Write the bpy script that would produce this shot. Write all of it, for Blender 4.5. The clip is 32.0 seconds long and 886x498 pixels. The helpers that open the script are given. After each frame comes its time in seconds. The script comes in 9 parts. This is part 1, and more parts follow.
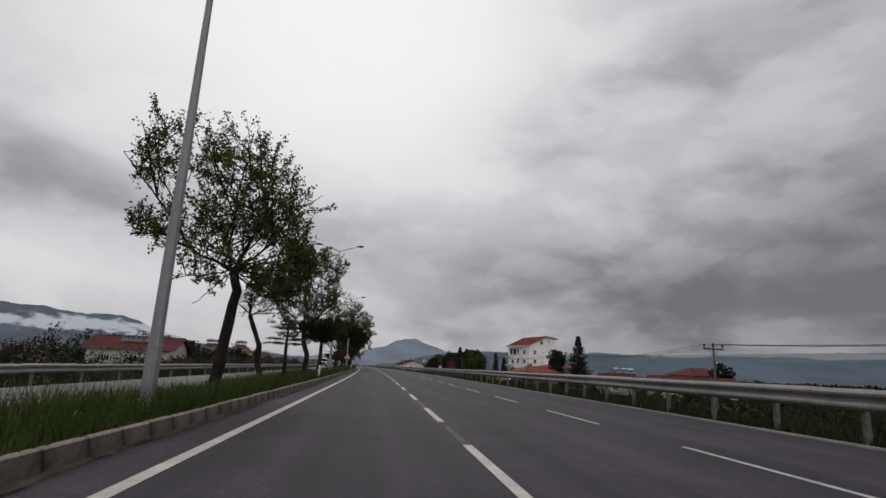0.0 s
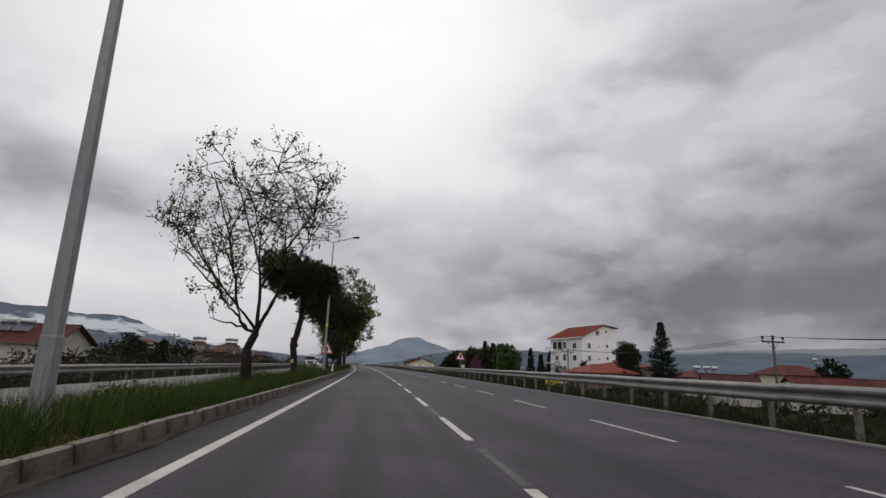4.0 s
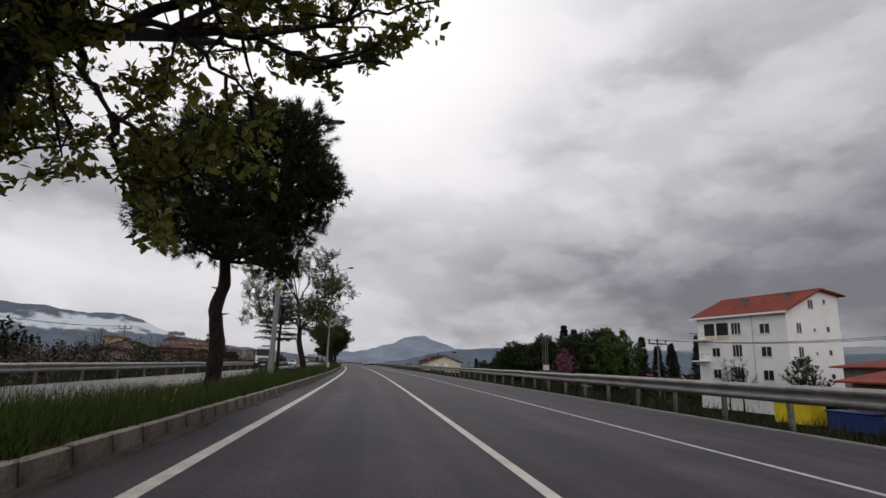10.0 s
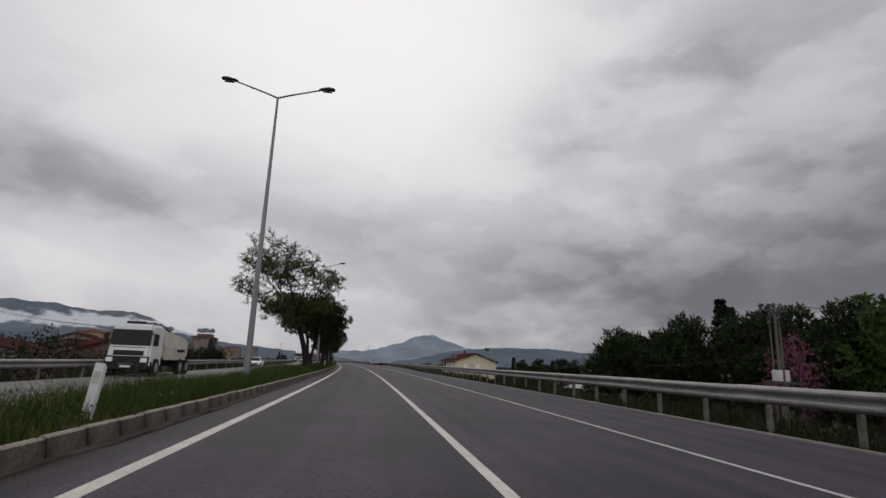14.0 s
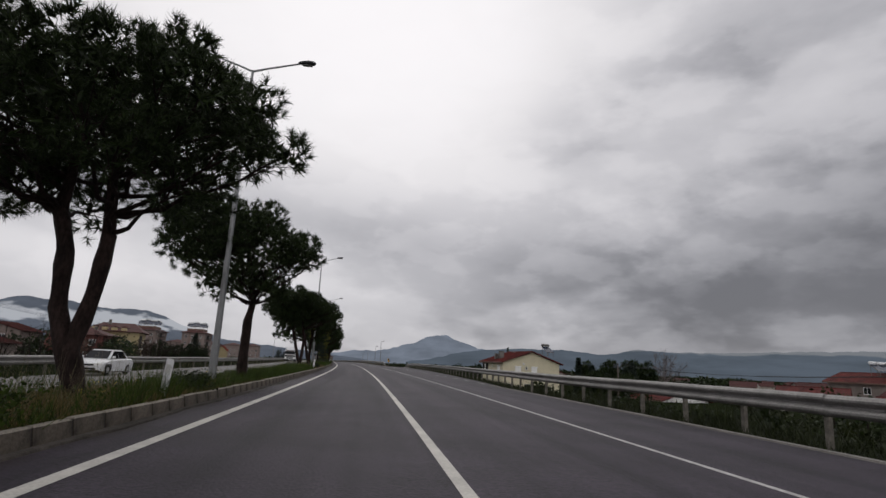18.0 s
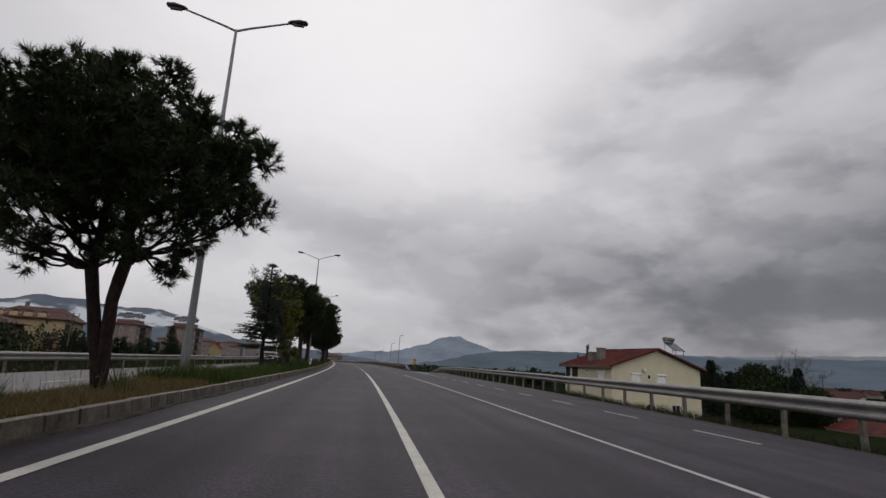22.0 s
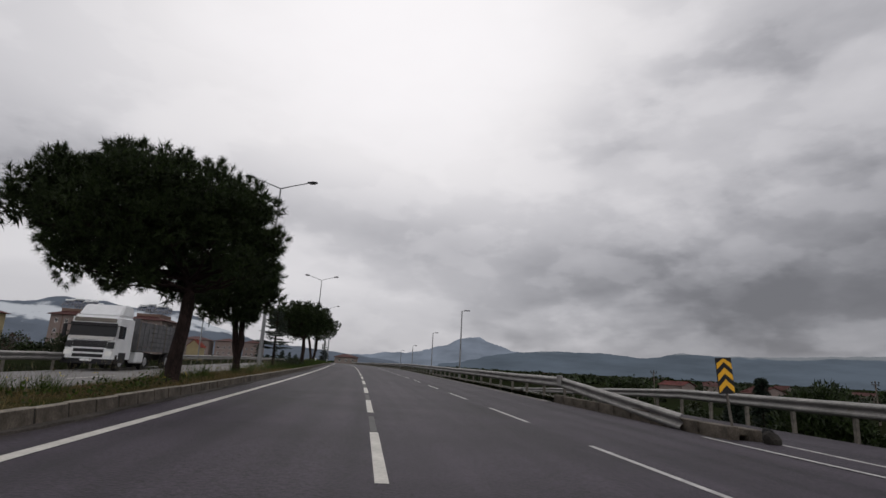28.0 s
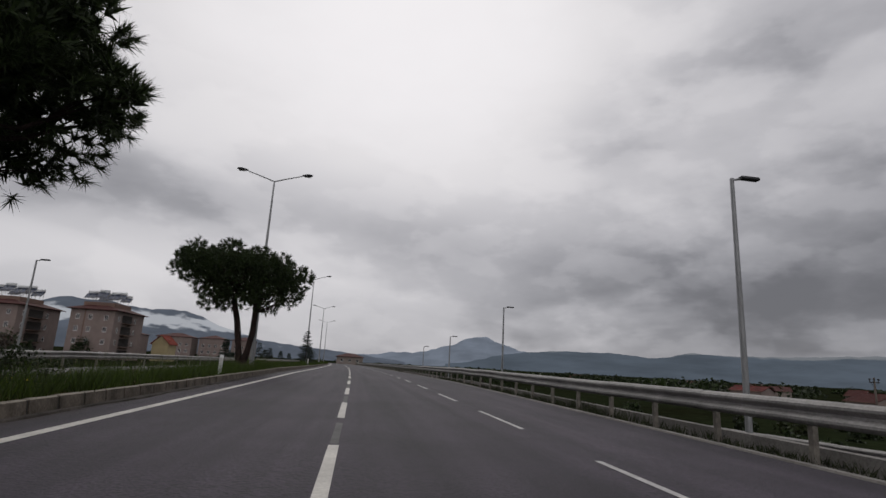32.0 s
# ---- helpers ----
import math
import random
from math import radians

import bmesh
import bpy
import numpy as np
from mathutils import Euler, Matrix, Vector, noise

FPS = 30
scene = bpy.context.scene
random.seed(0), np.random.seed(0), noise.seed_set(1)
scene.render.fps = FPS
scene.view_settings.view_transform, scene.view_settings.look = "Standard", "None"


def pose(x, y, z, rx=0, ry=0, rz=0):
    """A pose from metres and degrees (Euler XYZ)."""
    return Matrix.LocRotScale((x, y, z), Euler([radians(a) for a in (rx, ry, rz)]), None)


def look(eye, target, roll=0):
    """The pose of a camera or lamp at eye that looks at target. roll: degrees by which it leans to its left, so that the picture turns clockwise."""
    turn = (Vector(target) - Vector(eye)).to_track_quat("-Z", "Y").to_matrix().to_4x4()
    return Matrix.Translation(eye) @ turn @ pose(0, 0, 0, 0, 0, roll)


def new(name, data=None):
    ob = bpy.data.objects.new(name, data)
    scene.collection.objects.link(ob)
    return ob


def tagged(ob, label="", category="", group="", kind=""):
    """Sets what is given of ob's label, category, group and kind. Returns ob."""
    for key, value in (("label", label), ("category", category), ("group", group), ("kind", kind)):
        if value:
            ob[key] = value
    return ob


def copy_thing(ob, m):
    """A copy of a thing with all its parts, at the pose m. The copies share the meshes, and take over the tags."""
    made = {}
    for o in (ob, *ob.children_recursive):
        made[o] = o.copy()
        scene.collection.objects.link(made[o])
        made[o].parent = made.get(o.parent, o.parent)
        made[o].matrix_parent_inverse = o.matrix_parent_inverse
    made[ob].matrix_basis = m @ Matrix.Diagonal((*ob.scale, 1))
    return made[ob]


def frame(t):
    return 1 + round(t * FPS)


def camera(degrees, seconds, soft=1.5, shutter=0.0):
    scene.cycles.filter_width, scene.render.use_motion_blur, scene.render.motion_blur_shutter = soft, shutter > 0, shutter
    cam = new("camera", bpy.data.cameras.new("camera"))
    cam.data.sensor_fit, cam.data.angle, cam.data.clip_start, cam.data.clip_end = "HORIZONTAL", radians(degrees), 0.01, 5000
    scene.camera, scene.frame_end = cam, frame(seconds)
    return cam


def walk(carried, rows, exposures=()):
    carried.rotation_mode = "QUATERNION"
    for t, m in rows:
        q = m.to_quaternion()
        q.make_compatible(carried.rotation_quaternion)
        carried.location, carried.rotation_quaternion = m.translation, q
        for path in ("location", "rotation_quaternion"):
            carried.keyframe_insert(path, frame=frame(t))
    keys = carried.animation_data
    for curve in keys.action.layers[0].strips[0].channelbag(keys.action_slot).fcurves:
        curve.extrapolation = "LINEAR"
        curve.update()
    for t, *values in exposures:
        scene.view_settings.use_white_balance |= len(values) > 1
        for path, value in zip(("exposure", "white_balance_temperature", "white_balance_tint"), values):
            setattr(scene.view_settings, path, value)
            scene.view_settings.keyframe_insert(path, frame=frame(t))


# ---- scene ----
cam = camera(79.97, 32.0)
# seconds, x, y, z, yaw, pitch, roll to the left
ROWS = [
    (0, 0.000, 0.000, 1.123, -6.406, 12.707, 2.385),
    (1, -0.031, 10.740, 1.147, -6.276, 12.682, 2.266),
    (2, -0.079, 21.473, 1.169, -6.202, 12.647, 2.157),
    (3, -0.158, 32.196, 1.188, -6.212, 12.596, 2.065),
    (4, -0.276, 42.919, 1.206, -6.211, 12.537, 1.994),
    (5, -0.437, 53.648, 1.223, -6.120, 12.482, 1.945),
    (6, -0.643, 64.352, 1.239, -6.021, 12.445, 1.905),
    (7, -0.888, 75.013, 1.253, -6.001, 12.436, 1.870),
    (8, -1.139, 85.686, 1.267, -5.982, 12.435, 1.856),
    (9, -1.371, 96.421, 1.281, -5.880, 12.423, 1.881),
    (10, -1.604, 107.182, 1.294, -5.732, 12.399, 1.938),
    (11, -1.866, 117.923, 1.306, -5.582, 12.368, 2.012),
    (12, -2.168, 128.662, 1.318, -5.371, 12.341, 2.089),
    (13, -2.514, 139.421, 1.331, -5.046, 12.329, 2.155),
    (14, -2.894, 150.187, 1.343, -4.696, 12.329, 2.224),
    (15, -3.306, 160.941, 1.355, -4.405, 12.333, 2.309),
    (16, -3.796, 171.672, 1.368, -4.107, 12.334, 2.412),
    (17, -4.399, 182.375, 1.381, -3.729, 12.326, 2.529),
    (18, -5.075, 193.053, 1.395, -3.342, 12.319, 2.653),
    (19, -5.778, 203.711, 1.410, -3.013, 12.322, 2.775),
    (20, -6.540, 214.350, 1.425, -2.686, 12.337, 2.901),
    (21, -7.396, 224.975, 1.442, -2.300, 12.361, 3.030),
    (22, -8.335, 235.592, 1.460, -1.925, 12.389, 3.143),
    (23, -9.337, 246.206, 1.479, -1.629, 12.414, 3.221),
    (24, -10.392, 256.814, 1.500, -1.347, 12.427, 3.251),
    (25, -11.498, 267.410, 1.522, -1.005, 12.424, 3.229),
    (26, -12.665, 277.994, 1.545, -0.628, 12.413, 3.179),
    (27, -13.903, 288.569, 1.569, -0.267, 12.407, 3.127),
    (28, -15.217, 299.133, 1.596, 0.016, 12.424, 3.078),
    (29, -16.602, 309.675, 1.624, 0.185, 12.468, 3.036),
    (30, -18.017, 320.149, 1.653, 0.312, 12.494, 3.016),
    (31, -19.423, 330.518, 1.683, 0.472, 12.461, 3.029),
    (32, -20.818, 340.825, 1.714, 0.659, 12.391, 3.063),
]


def driven(x, y, z, yaw, pitch, roll):
    """The camera's pose from its place, heading to the left, tilt up and lean to the left."""
    a, p = radians(yaw), radians(pitch)
    ahead = Vector((-math.sin(a) * math.cos(p), math.cos(a) * math.cos(p), math.sin(p)))
    return look(Vector((x, y, z)), Vector((x, y, z)) + ahead, roll)


# the dashboard camera's slow automatic exposure
STOPS = [(0, -0.03), (2, 0.05), (6, 0.14), (9, 0.22), (11, 0.1), (13, -0.05), (17, 0.03), (18, 0.05), (20, -0.1), (22, -0.07), (24, -0.05), (25, 0.0), (28, 0.03), (29, 0.0), (30, -0.1), (32, -0.08)]
walk(cam, [(r[0], driven(*r[1:])) for r in ROWS], STOPS)

# ---- world, sky and light ----
FIELD = 79.97
world = bpy.data.worlds.new("overcast")
scene.world = world
world.use_nodes = True


def build_sky():
    nt = world.node_tree
    nt.nodes.clear()
    n, link = nt.nodes.new, nt.links.new

    def math_(op, a, b=None, c=None, clamp=False):
        m = n("ShaderNodeMath")
        m.operation, m.use_clamp = op, clamp
        for i, v in enumerate((a, b, c)):
            if v is None:
                continue
            if isinstance(v, (int, float)):
                m.inputs[i].default_value = v
            else:
                link(v, m.inputs[i])
        return m.outputs[0]

    tc = n("ShaderNodeTexCoord")
    sep = n("ShaderNodeSeparateXYZ")
    link(tc.outputs["Generated"], sep.inputs[0])
    up = math_("MAXIMUM", sep.outputs[2], 0.0)
    den = math_("ADD", up, 0.16)
    comb = n("ShaderNodeCombineXYZ")
    link(math_("DIVIDE", sep.outputs[0], den), comb.inputs[0])
    link(math_("DIVIDE", sep.outputs[1], den), comb.inputs[1])

    def cloud(scale, detail, rough, dist, shift, squash=1.0):
        mp = n("ShaderNodeMapping")
        mp.inputs["Location"].default_value = shift
        mp.inputs["Scale"].default_value = (scale, scale * squash, scale)
        link(comb.outputs[0], mp.inputs[0])
        t = n("ShaderNodeTexNoise")
        t.inputs["Scale"].default_value = 1.0
        t.inputs["Detail"].default_value = detail
        t.inputs["Roughness"].default_value = rough
        t.inputs["Distortion"].default_value = dist
        link(mp.outputs[0], t.inputs["Vector"])
        return t.outputs["Fac"]

    def puffs(scale, detail, rough, shift):
        mp = n("ShaderNodeMapping")
        mp.inputs["Location"].default_value = shift
        mp.inputs["Scale"].default_value = (scale, scale, scale * 2.1)
        link(tc.outputs["Generated"], mp.inputs[0])
        t = n("ShaderNodeTexNoise")
        t.inputs["Scale"].default_value = 1.0
        t.inputs["Detail"].default_value = detail
        t.inputs["Roughness"].default_value = rough
        t.inputs["Distortion"].default_value = 0.0
        link(mp.outputs[0], t.inputs["Vector"])
        return t.outputs["Fac"]

    big = cloud(0.5, 4, 0.5, 0.4, (3.1, 1.7, 0), 0.8)
    mid = cloud(1.3, 4, 0.5, 0.4, (7.3, 2.2, 0), 0.9)
    fine = puffs(6.5, 5, 0.5, (1.3, 5.2, 0))
    heap = puffs(2.6, 6, 0.5, (4.4, 0.7, 2.0))

    def toward(yaw, pitch, wide, high, soft=1.0):
        """A soft cloud mass round a heading (degrees to the right of the road's start) and a height."""
        a, p = radians(yaw), radians(pitch)
        az = math_("ARCTAN2", sep.outputs[0], sep.outputs[1])
        el = math_("ARCSINE", sep.outputs[2])
        x = math_("DIVIDE", math_("SUBTRACT", az, a), radians(wide))
        y = math_("DIVIDE", math_("SUBTRACT", el, p), radians(high))
        wob = math_("ADD", math_("MULTIPLY", math_("SUBTRACT", heap, 0.5), 1.7), math_("MULTIPLY", math_("SUBTRACT", fine, 0.5), 0.8))
        r = math_("ADD", math_("ADD", math_("MULTIPLY", x, x), math_("MULTIPLY", y, y)), wob)
        g = math_("EXPONENT", math_("MULTIPLY", r, -soft))
        return g

    v = math_("MULTIPLY_ADD", math_("SUBTRACT", big, 0.5), 0.26, 0.56)
    v = math_("ADD", v, math_("MULTIPLY", math_("SUBTRACT", mid, 0.5), 0.07))
    v = math_("ADD", v, math_("MULTIPLY", math_("SUBTRACT", heap, 0.5), 0.17))
    v = math_("ADD", v, math_("MULTIPLY", math_("SUBTRACT", fine, 0.5), 0.10))
    # firmer cloud edges at two sizes
    for src, lo, hi, amount in ((heap, 0.46, 0.55, 0.042), (big, 0.46, 0.56, 0.035), (fine, 0.47, 0.55, 0.020)):
        mr = n("ShaderNodeMapRange")
        mr.interpolation_type = "SMOOTHSTEP"
        link(src, mr.inputs["Value"])
        mr.inputs["From Min"].default_value, mr.inputs["From Max"].default_value = lo, hi
        mr.inputs["To Min"].default_value, mr.inputs["To Max"].default_value = -amount, amount
        v = math_("ADD", v, mr.outputs["Result"])
    for yaw, pitch, wide, high, amount in MASSES:
        v = math_("ADD", v, math_("MULTIPLY", toward(yaw, pitch, wide, high), amount))
    # the cover is thinnest round the hidden sun and thickens away from it
    dot = n("ShaderNodeVectorMath")
    dot.operation = "DOT_PRODUCT"
    link(tc.outputs["Generated"], dot.inputs[0])
    dot.inputs[1].default_value = SUNWARD
    g = math_("MULTIPLY_ADD", dot.outputs["Value"], 0.5, 0.5)
    g3 = math_("MULTIPLY", g, math_("MULTIPLY", g, g))
    v = math_("MULTIPLY", v, math_("MULTIPLY_ADD", g3, 0.90, 0.46))
    v = math_("MULTIPLY", math_("TANH", math_("MULTIPLY", math_("SQRT", math_("ADD", math_("MULTIPLY", math_("MAXIMUM", v, 0.0), math_("MAXIMUM", v, 0.0)), 0.022)), 1.16 / 0.96)), 0.96)
    # brighter cover added over the unseen sky behind, lighting walls that face back
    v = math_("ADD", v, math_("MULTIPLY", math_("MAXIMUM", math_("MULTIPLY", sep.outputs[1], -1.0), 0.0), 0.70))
    # slight blue in the thick parts, near neutral in the thin
    ramp = n("ShaderNodeValToRGB")
    ramp.color_ramp.elements[0].position, ramp.color_ramp.elements[0].color = 0.1, (0.945, 0.95, 1.05, 1)
    ramp.color_ramp.elements[1].position, ramp.color_ramp.elements[1].color = 0.8, (1.012, 0.985, 1.005, 1)
    link(v, ramp.inputs[0])
    tint = n("ShaderNodeMix")
    tint.data_type, tint.blend_type = "RGBA", "MULTIPLY"
    tint.inputs["Factor"].default_value = 1.0
    grey = n("ShaderNodeCombineColor")
    for i in range(3):
        link(v, grey.inputs[i])
    link(ramp.outputs[0], tint.inputs["A"])
    link(grey.outputs[0], tint.inputs["B"])
    clouds = n("ShaderNodeBackground")
    clouds.inputs["Strength"].default_value = 1.0
    link(tint.outputs["Result"], clouds.inputs["Color"])
    sky = n("ShaderNodeTexSky")
    sky.sky_type, sky.sun_disc = "NISHITA", False
    sky.sun_elevation, sky.sun_rotation = radians(46), radians(-8)
    clear = n("ShaderNodeBackground")
    clear.inputs["Strength"].default_value = 0.05
    link(sky.outputs[0], clear.inputs["Color"])
    mix = n("ShaderNodeMixShader")
    mix.inputs[0].default_value = 0.97
    link(clear.outputs[0], mix.inputs[1])
    link(clouds.outputs[0], mix.inputs[2])
    out = n("ShaderNodeOutputWorld")
    link(mix.outputs[0], out.inputs["Surface"])


# heading right, height, half width, half height (degrees), brightness
SUNWARD = (-0.10, 0.69, 0.717)
MASSES = [
    (-9, 44, 28, 18, 0.52),
    (-3, 31, 20, 10, 0.34),
    (36, 28, 22, 12, -0.30),
    (44, 11, 28, 8, -0.21),
    (17, 24, 9, 4, -0.12),
    (-26, 15.5, 30, 4.6, -0.17),
    (0, 13, 30, 3.0, -0.05),
    (-24, 8.5, 26, 3.0, 0.12),
    (30, 8, 36, 6, -0.13),
    (12, 16, 28, 6, 0.03),
    (36, 3.0, 28, 4.0, -0.26),
    (48, 7, 15, 8, -0.20),
]
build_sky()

sun = new("sun", bpy.data.lights.new("sun", "SUN"))
sun.data.energy, sun.data.angle, sun.data.color = 0.5, radians(40), (1.0, 0.97, 0.93)
sun.matrix_world = look((-10, 69, 72), (0, 0, 0))

# ---- materials ----
def material(name, base, rough=0.8, vary=0.25, scale=3.0, fine=40.0, bump=0.2, metal=0.0, second=None, stretch=(1, 1, 1), random=0.0, spec=0.2, lane=False):
    """Procedural surface: base colour varied at two scales, with bump. second: the colour of the large patches."""
    m = bpy.data.materials.new(name)
    m.use_nodes = True
    nt = m.node_tree
    n, link = nt.nodes.new, nt.links.new
    bsdf = nt.nodes["Principled BSDF"]
    bsdf.inputs["Metallic"].default_value = metal
    bsdf.inputs["Specular IOR Level"].default_value = spec
    tc = n("ShaderNodeTexCoord")
    mp = n("ShaderNodeMapping")
    mp.inputs["Scale"].default_value = stretch
    link(tc.outputs["Object"], mp.inputs[0])
    a, b = n("ShaderNodeTexNoise"), n("ShaderNodeTexNoise")
    for t, s, d in ((a, scale, 4), (b, fine, 3)):
        t.inputs["Scale"].default_value, t.inputs["Detail"].default_value = s, d
        t.inputs["Roughness"].default_value = 0.6
        link(mp.outputs[0], t.inputs["Vector"])
    wide = vary * (0.3 if lane else 1.0)
    lo = tuple(c * (1 - wide) for c in (second or base))
    hi = tuple(min(1, c * (1 + wide)) for c in base)
    ramp = n("ShaderNodeValToRGB")
    ramp.color_ramp.elements[0].position, ramp.color_ramp.elements[0].color = 0.32, (*lo, 1)
    ramp.color_ramp.elements[1].position, ramp.color_ramp.elements[1].color = 0.68, (*hi, 1)
    link(a.outputs["Fac"], ramp.inputs[0])
    mul = n("ShaderNodeMix")
    mul.data_type, mul.blend_type = "RGBA", "MULTIPLY"
    mul.inputs["Factor"].default_value = 1.0
    link(ramp.outputs[0], mul.inputs["A"])
    r2 = n("ShaderNodeValToRGB")
    k = 1 - vary * 0.9
    r2.color_ramp.elements[0].position, r2.color_ramp.elements[0].color = 0.37, (k, k, k, 1)
    r2.color_ramp.elements[1].position, r2.color_ramp.elements[1].color = 0.63, (1 + vary * 0.5,) * 3 + (1,)
    link(b.outputs["Fac"], r2.inputs[0])
    link(r2.outputs[0], mul.inputs["B"])
    last = mul.outputs["Result"]
    if random:
        info = n("ShaderNodeObjectInfo")
        rr = n("ShaderNodeValToRGB")
        rr.color_ramp.elements[0].color = (1 - random,) * 3 + (1,)
        rr.color_ramp.elements[1].color = (1 + random,) * 3 + (1,)
        link(info.outputs["Random"], rr.inputs[0])
        m2 = n("ShaderNodeMix")
        m2.data_type, m2.blend_type = "RGBA", "MULTIPLY"
        m2.inputs["Factor"].default_value = 1.0
        link(last, m2.inputs["A"])
        link(rr.outputs[0], m2.inputs["B"])
        last = m2.outputs["Result"]
    if lane:
        # wheel tracks and tar streaks along the road, brown dust against the kerb
        uv = n("ShaderNodeUVMap")
        uv.uv_map = "lane"
        m1 = n("ShaderNodeMapping")
        m1.inputs["Scale"].default_value = (1.5, 0.03, 1)
        link(uv.outputs[0], m1.inputs[0])
        t1 = n("ShaderNodeTexNoise")
        t1.inputs["Scale"].default_value, t1.inputs["Detail"].default_value = 1.0, 4
        link(m1.outputs[0], t1.inputs["Vector"])
        r1 = n("ShaderNodeValToRGB")
        r1.color_ramp.elements[0].position, r1.color_ramp.elements[0].color = 0.35, (0.62, 0.62, 0.65, 1)
        r1.color_ramp.elements[1].position, r1.color_ramp.elements[1].color = 0.65, (1.34, 1.33, 1.33, 1)
        link(t1.outputs["Fac"], r1.inputs[0])
        m3 = n("ShaderNodeMix")
        m3.data_type, m3.blend_type = "RGBA", "MULTIPLY"
        m3.inputs["Factor"].default_value = 1.0
        link(last, m3.inputs["A"])
        link(r1.outputs[0], m3.inputs["B"])
        sx = n("ShaderNodeSeparateXYZ")
        link(uv.outputs[0], sx.inputs[0])
        ad = n("ShaderNodeMath")
        ad.operation = "MULTIPLY_ADD"
        link(a.outputs["Fac"], ad.inputs[0])
        ad.inputs[1].default_value = 0.9
        link(sx.outputs[0], ad.inputs[2])
        ds = n("ShaderNodeMapRange")
        ds.interpolation_type = "SMOOTHSTEP"
        link(ad.outputs[0], ds.inputs["Value"])
        ds.inputs["From Min"].default_value, ds.inputs["From Max"].default_value = -0.45, -0.02
        ds.inputs["To Min"].default_value, ds.inputs["To Max"].default_value = 0.75, 0.0
        m4 = n("ShaderNodeMix")
        m4.data_type = "RGBA"
        link(ds.outputs[0], m4.inputs["Factor"])
        link(m3.outputs["Result"], m4.inputs["A"])
        m4.inputs["B"].default_value = (0.024, 0.017, 0.013, 1)
        last = m4.outputs["Result"]
    link(last, bsdf.inputs["Base Color"])
    rg = n("ShaderNodeMath")
    rg.operation, rg.use_clamp = "MULTIPLY_ADD", True
    link(b.outputs["Fac"], rg.inputs[0])
    rg.inputs[1].default_value, rg.inputs[2].default_value = 0.25, rough - 0.12
    link(rg.outputs[0], bsdf.inputs["Roughness"])
    if bump:
        bp = n("ShaderNodeBump")
        bp.inputs["Strength"].default_value, bp.inputs["Distance"].default_value = bump, 0.02
        link(b.outputs["Fac"], bp.inputs["Height"])
        link(bp.outputs[0], bsdf.inputs["Normal"])
    return m


def leafy(name, base, vary=0.35, clear=0.25):
    """Leaves: a colour for each leaf or clump, some light let through."""
    m = bpy.data.materials.new(name)
    m.use_nodes = True
    nt = m.node_tree
    n, link = nt.nodes.new, nt.links.new
    bsdf = nt.nodes["Principled BSDF"]
    bsdf.inputs["Roughness"].default_value = 0.6
    bsdf.inputs["Specular IOR Level"].default_value = 0.25
    geo = n("ShaderNodeNewGeometry")
    ramp = n("ShaderNodeValToRGB")
    ramp.color_ramp.elements[0].color = (*(c * (1 - vary) for c in base), 1)
    ramp.color_ramp.elements[1].color = (base[0] * (1 + vary * 1.2), base[1] * (1 + vary), base[2] * (1 + vary * 0.5), 1)
    link(geo.outputs["Random Per Island"], ramp.inputs[0])
    link(ramp.outputs[0], bsdf.inputs["Base Color"])
    tr = n("ShaderNodeBsdfTranslucent")
    link(ramp.outputs[0], tr.inputs["Color"])
    mix = n("ShaderNodeMixShader")
    mix.inputs[0].default_value = clear
    link(bsdf.outputs[0], mix.inputs[1])
    link(tr.outputs[0], mix.inputs[2])
    link(mix.outputs[0], nt.nodes["Material Output"].inputs["Surface"])
    return m


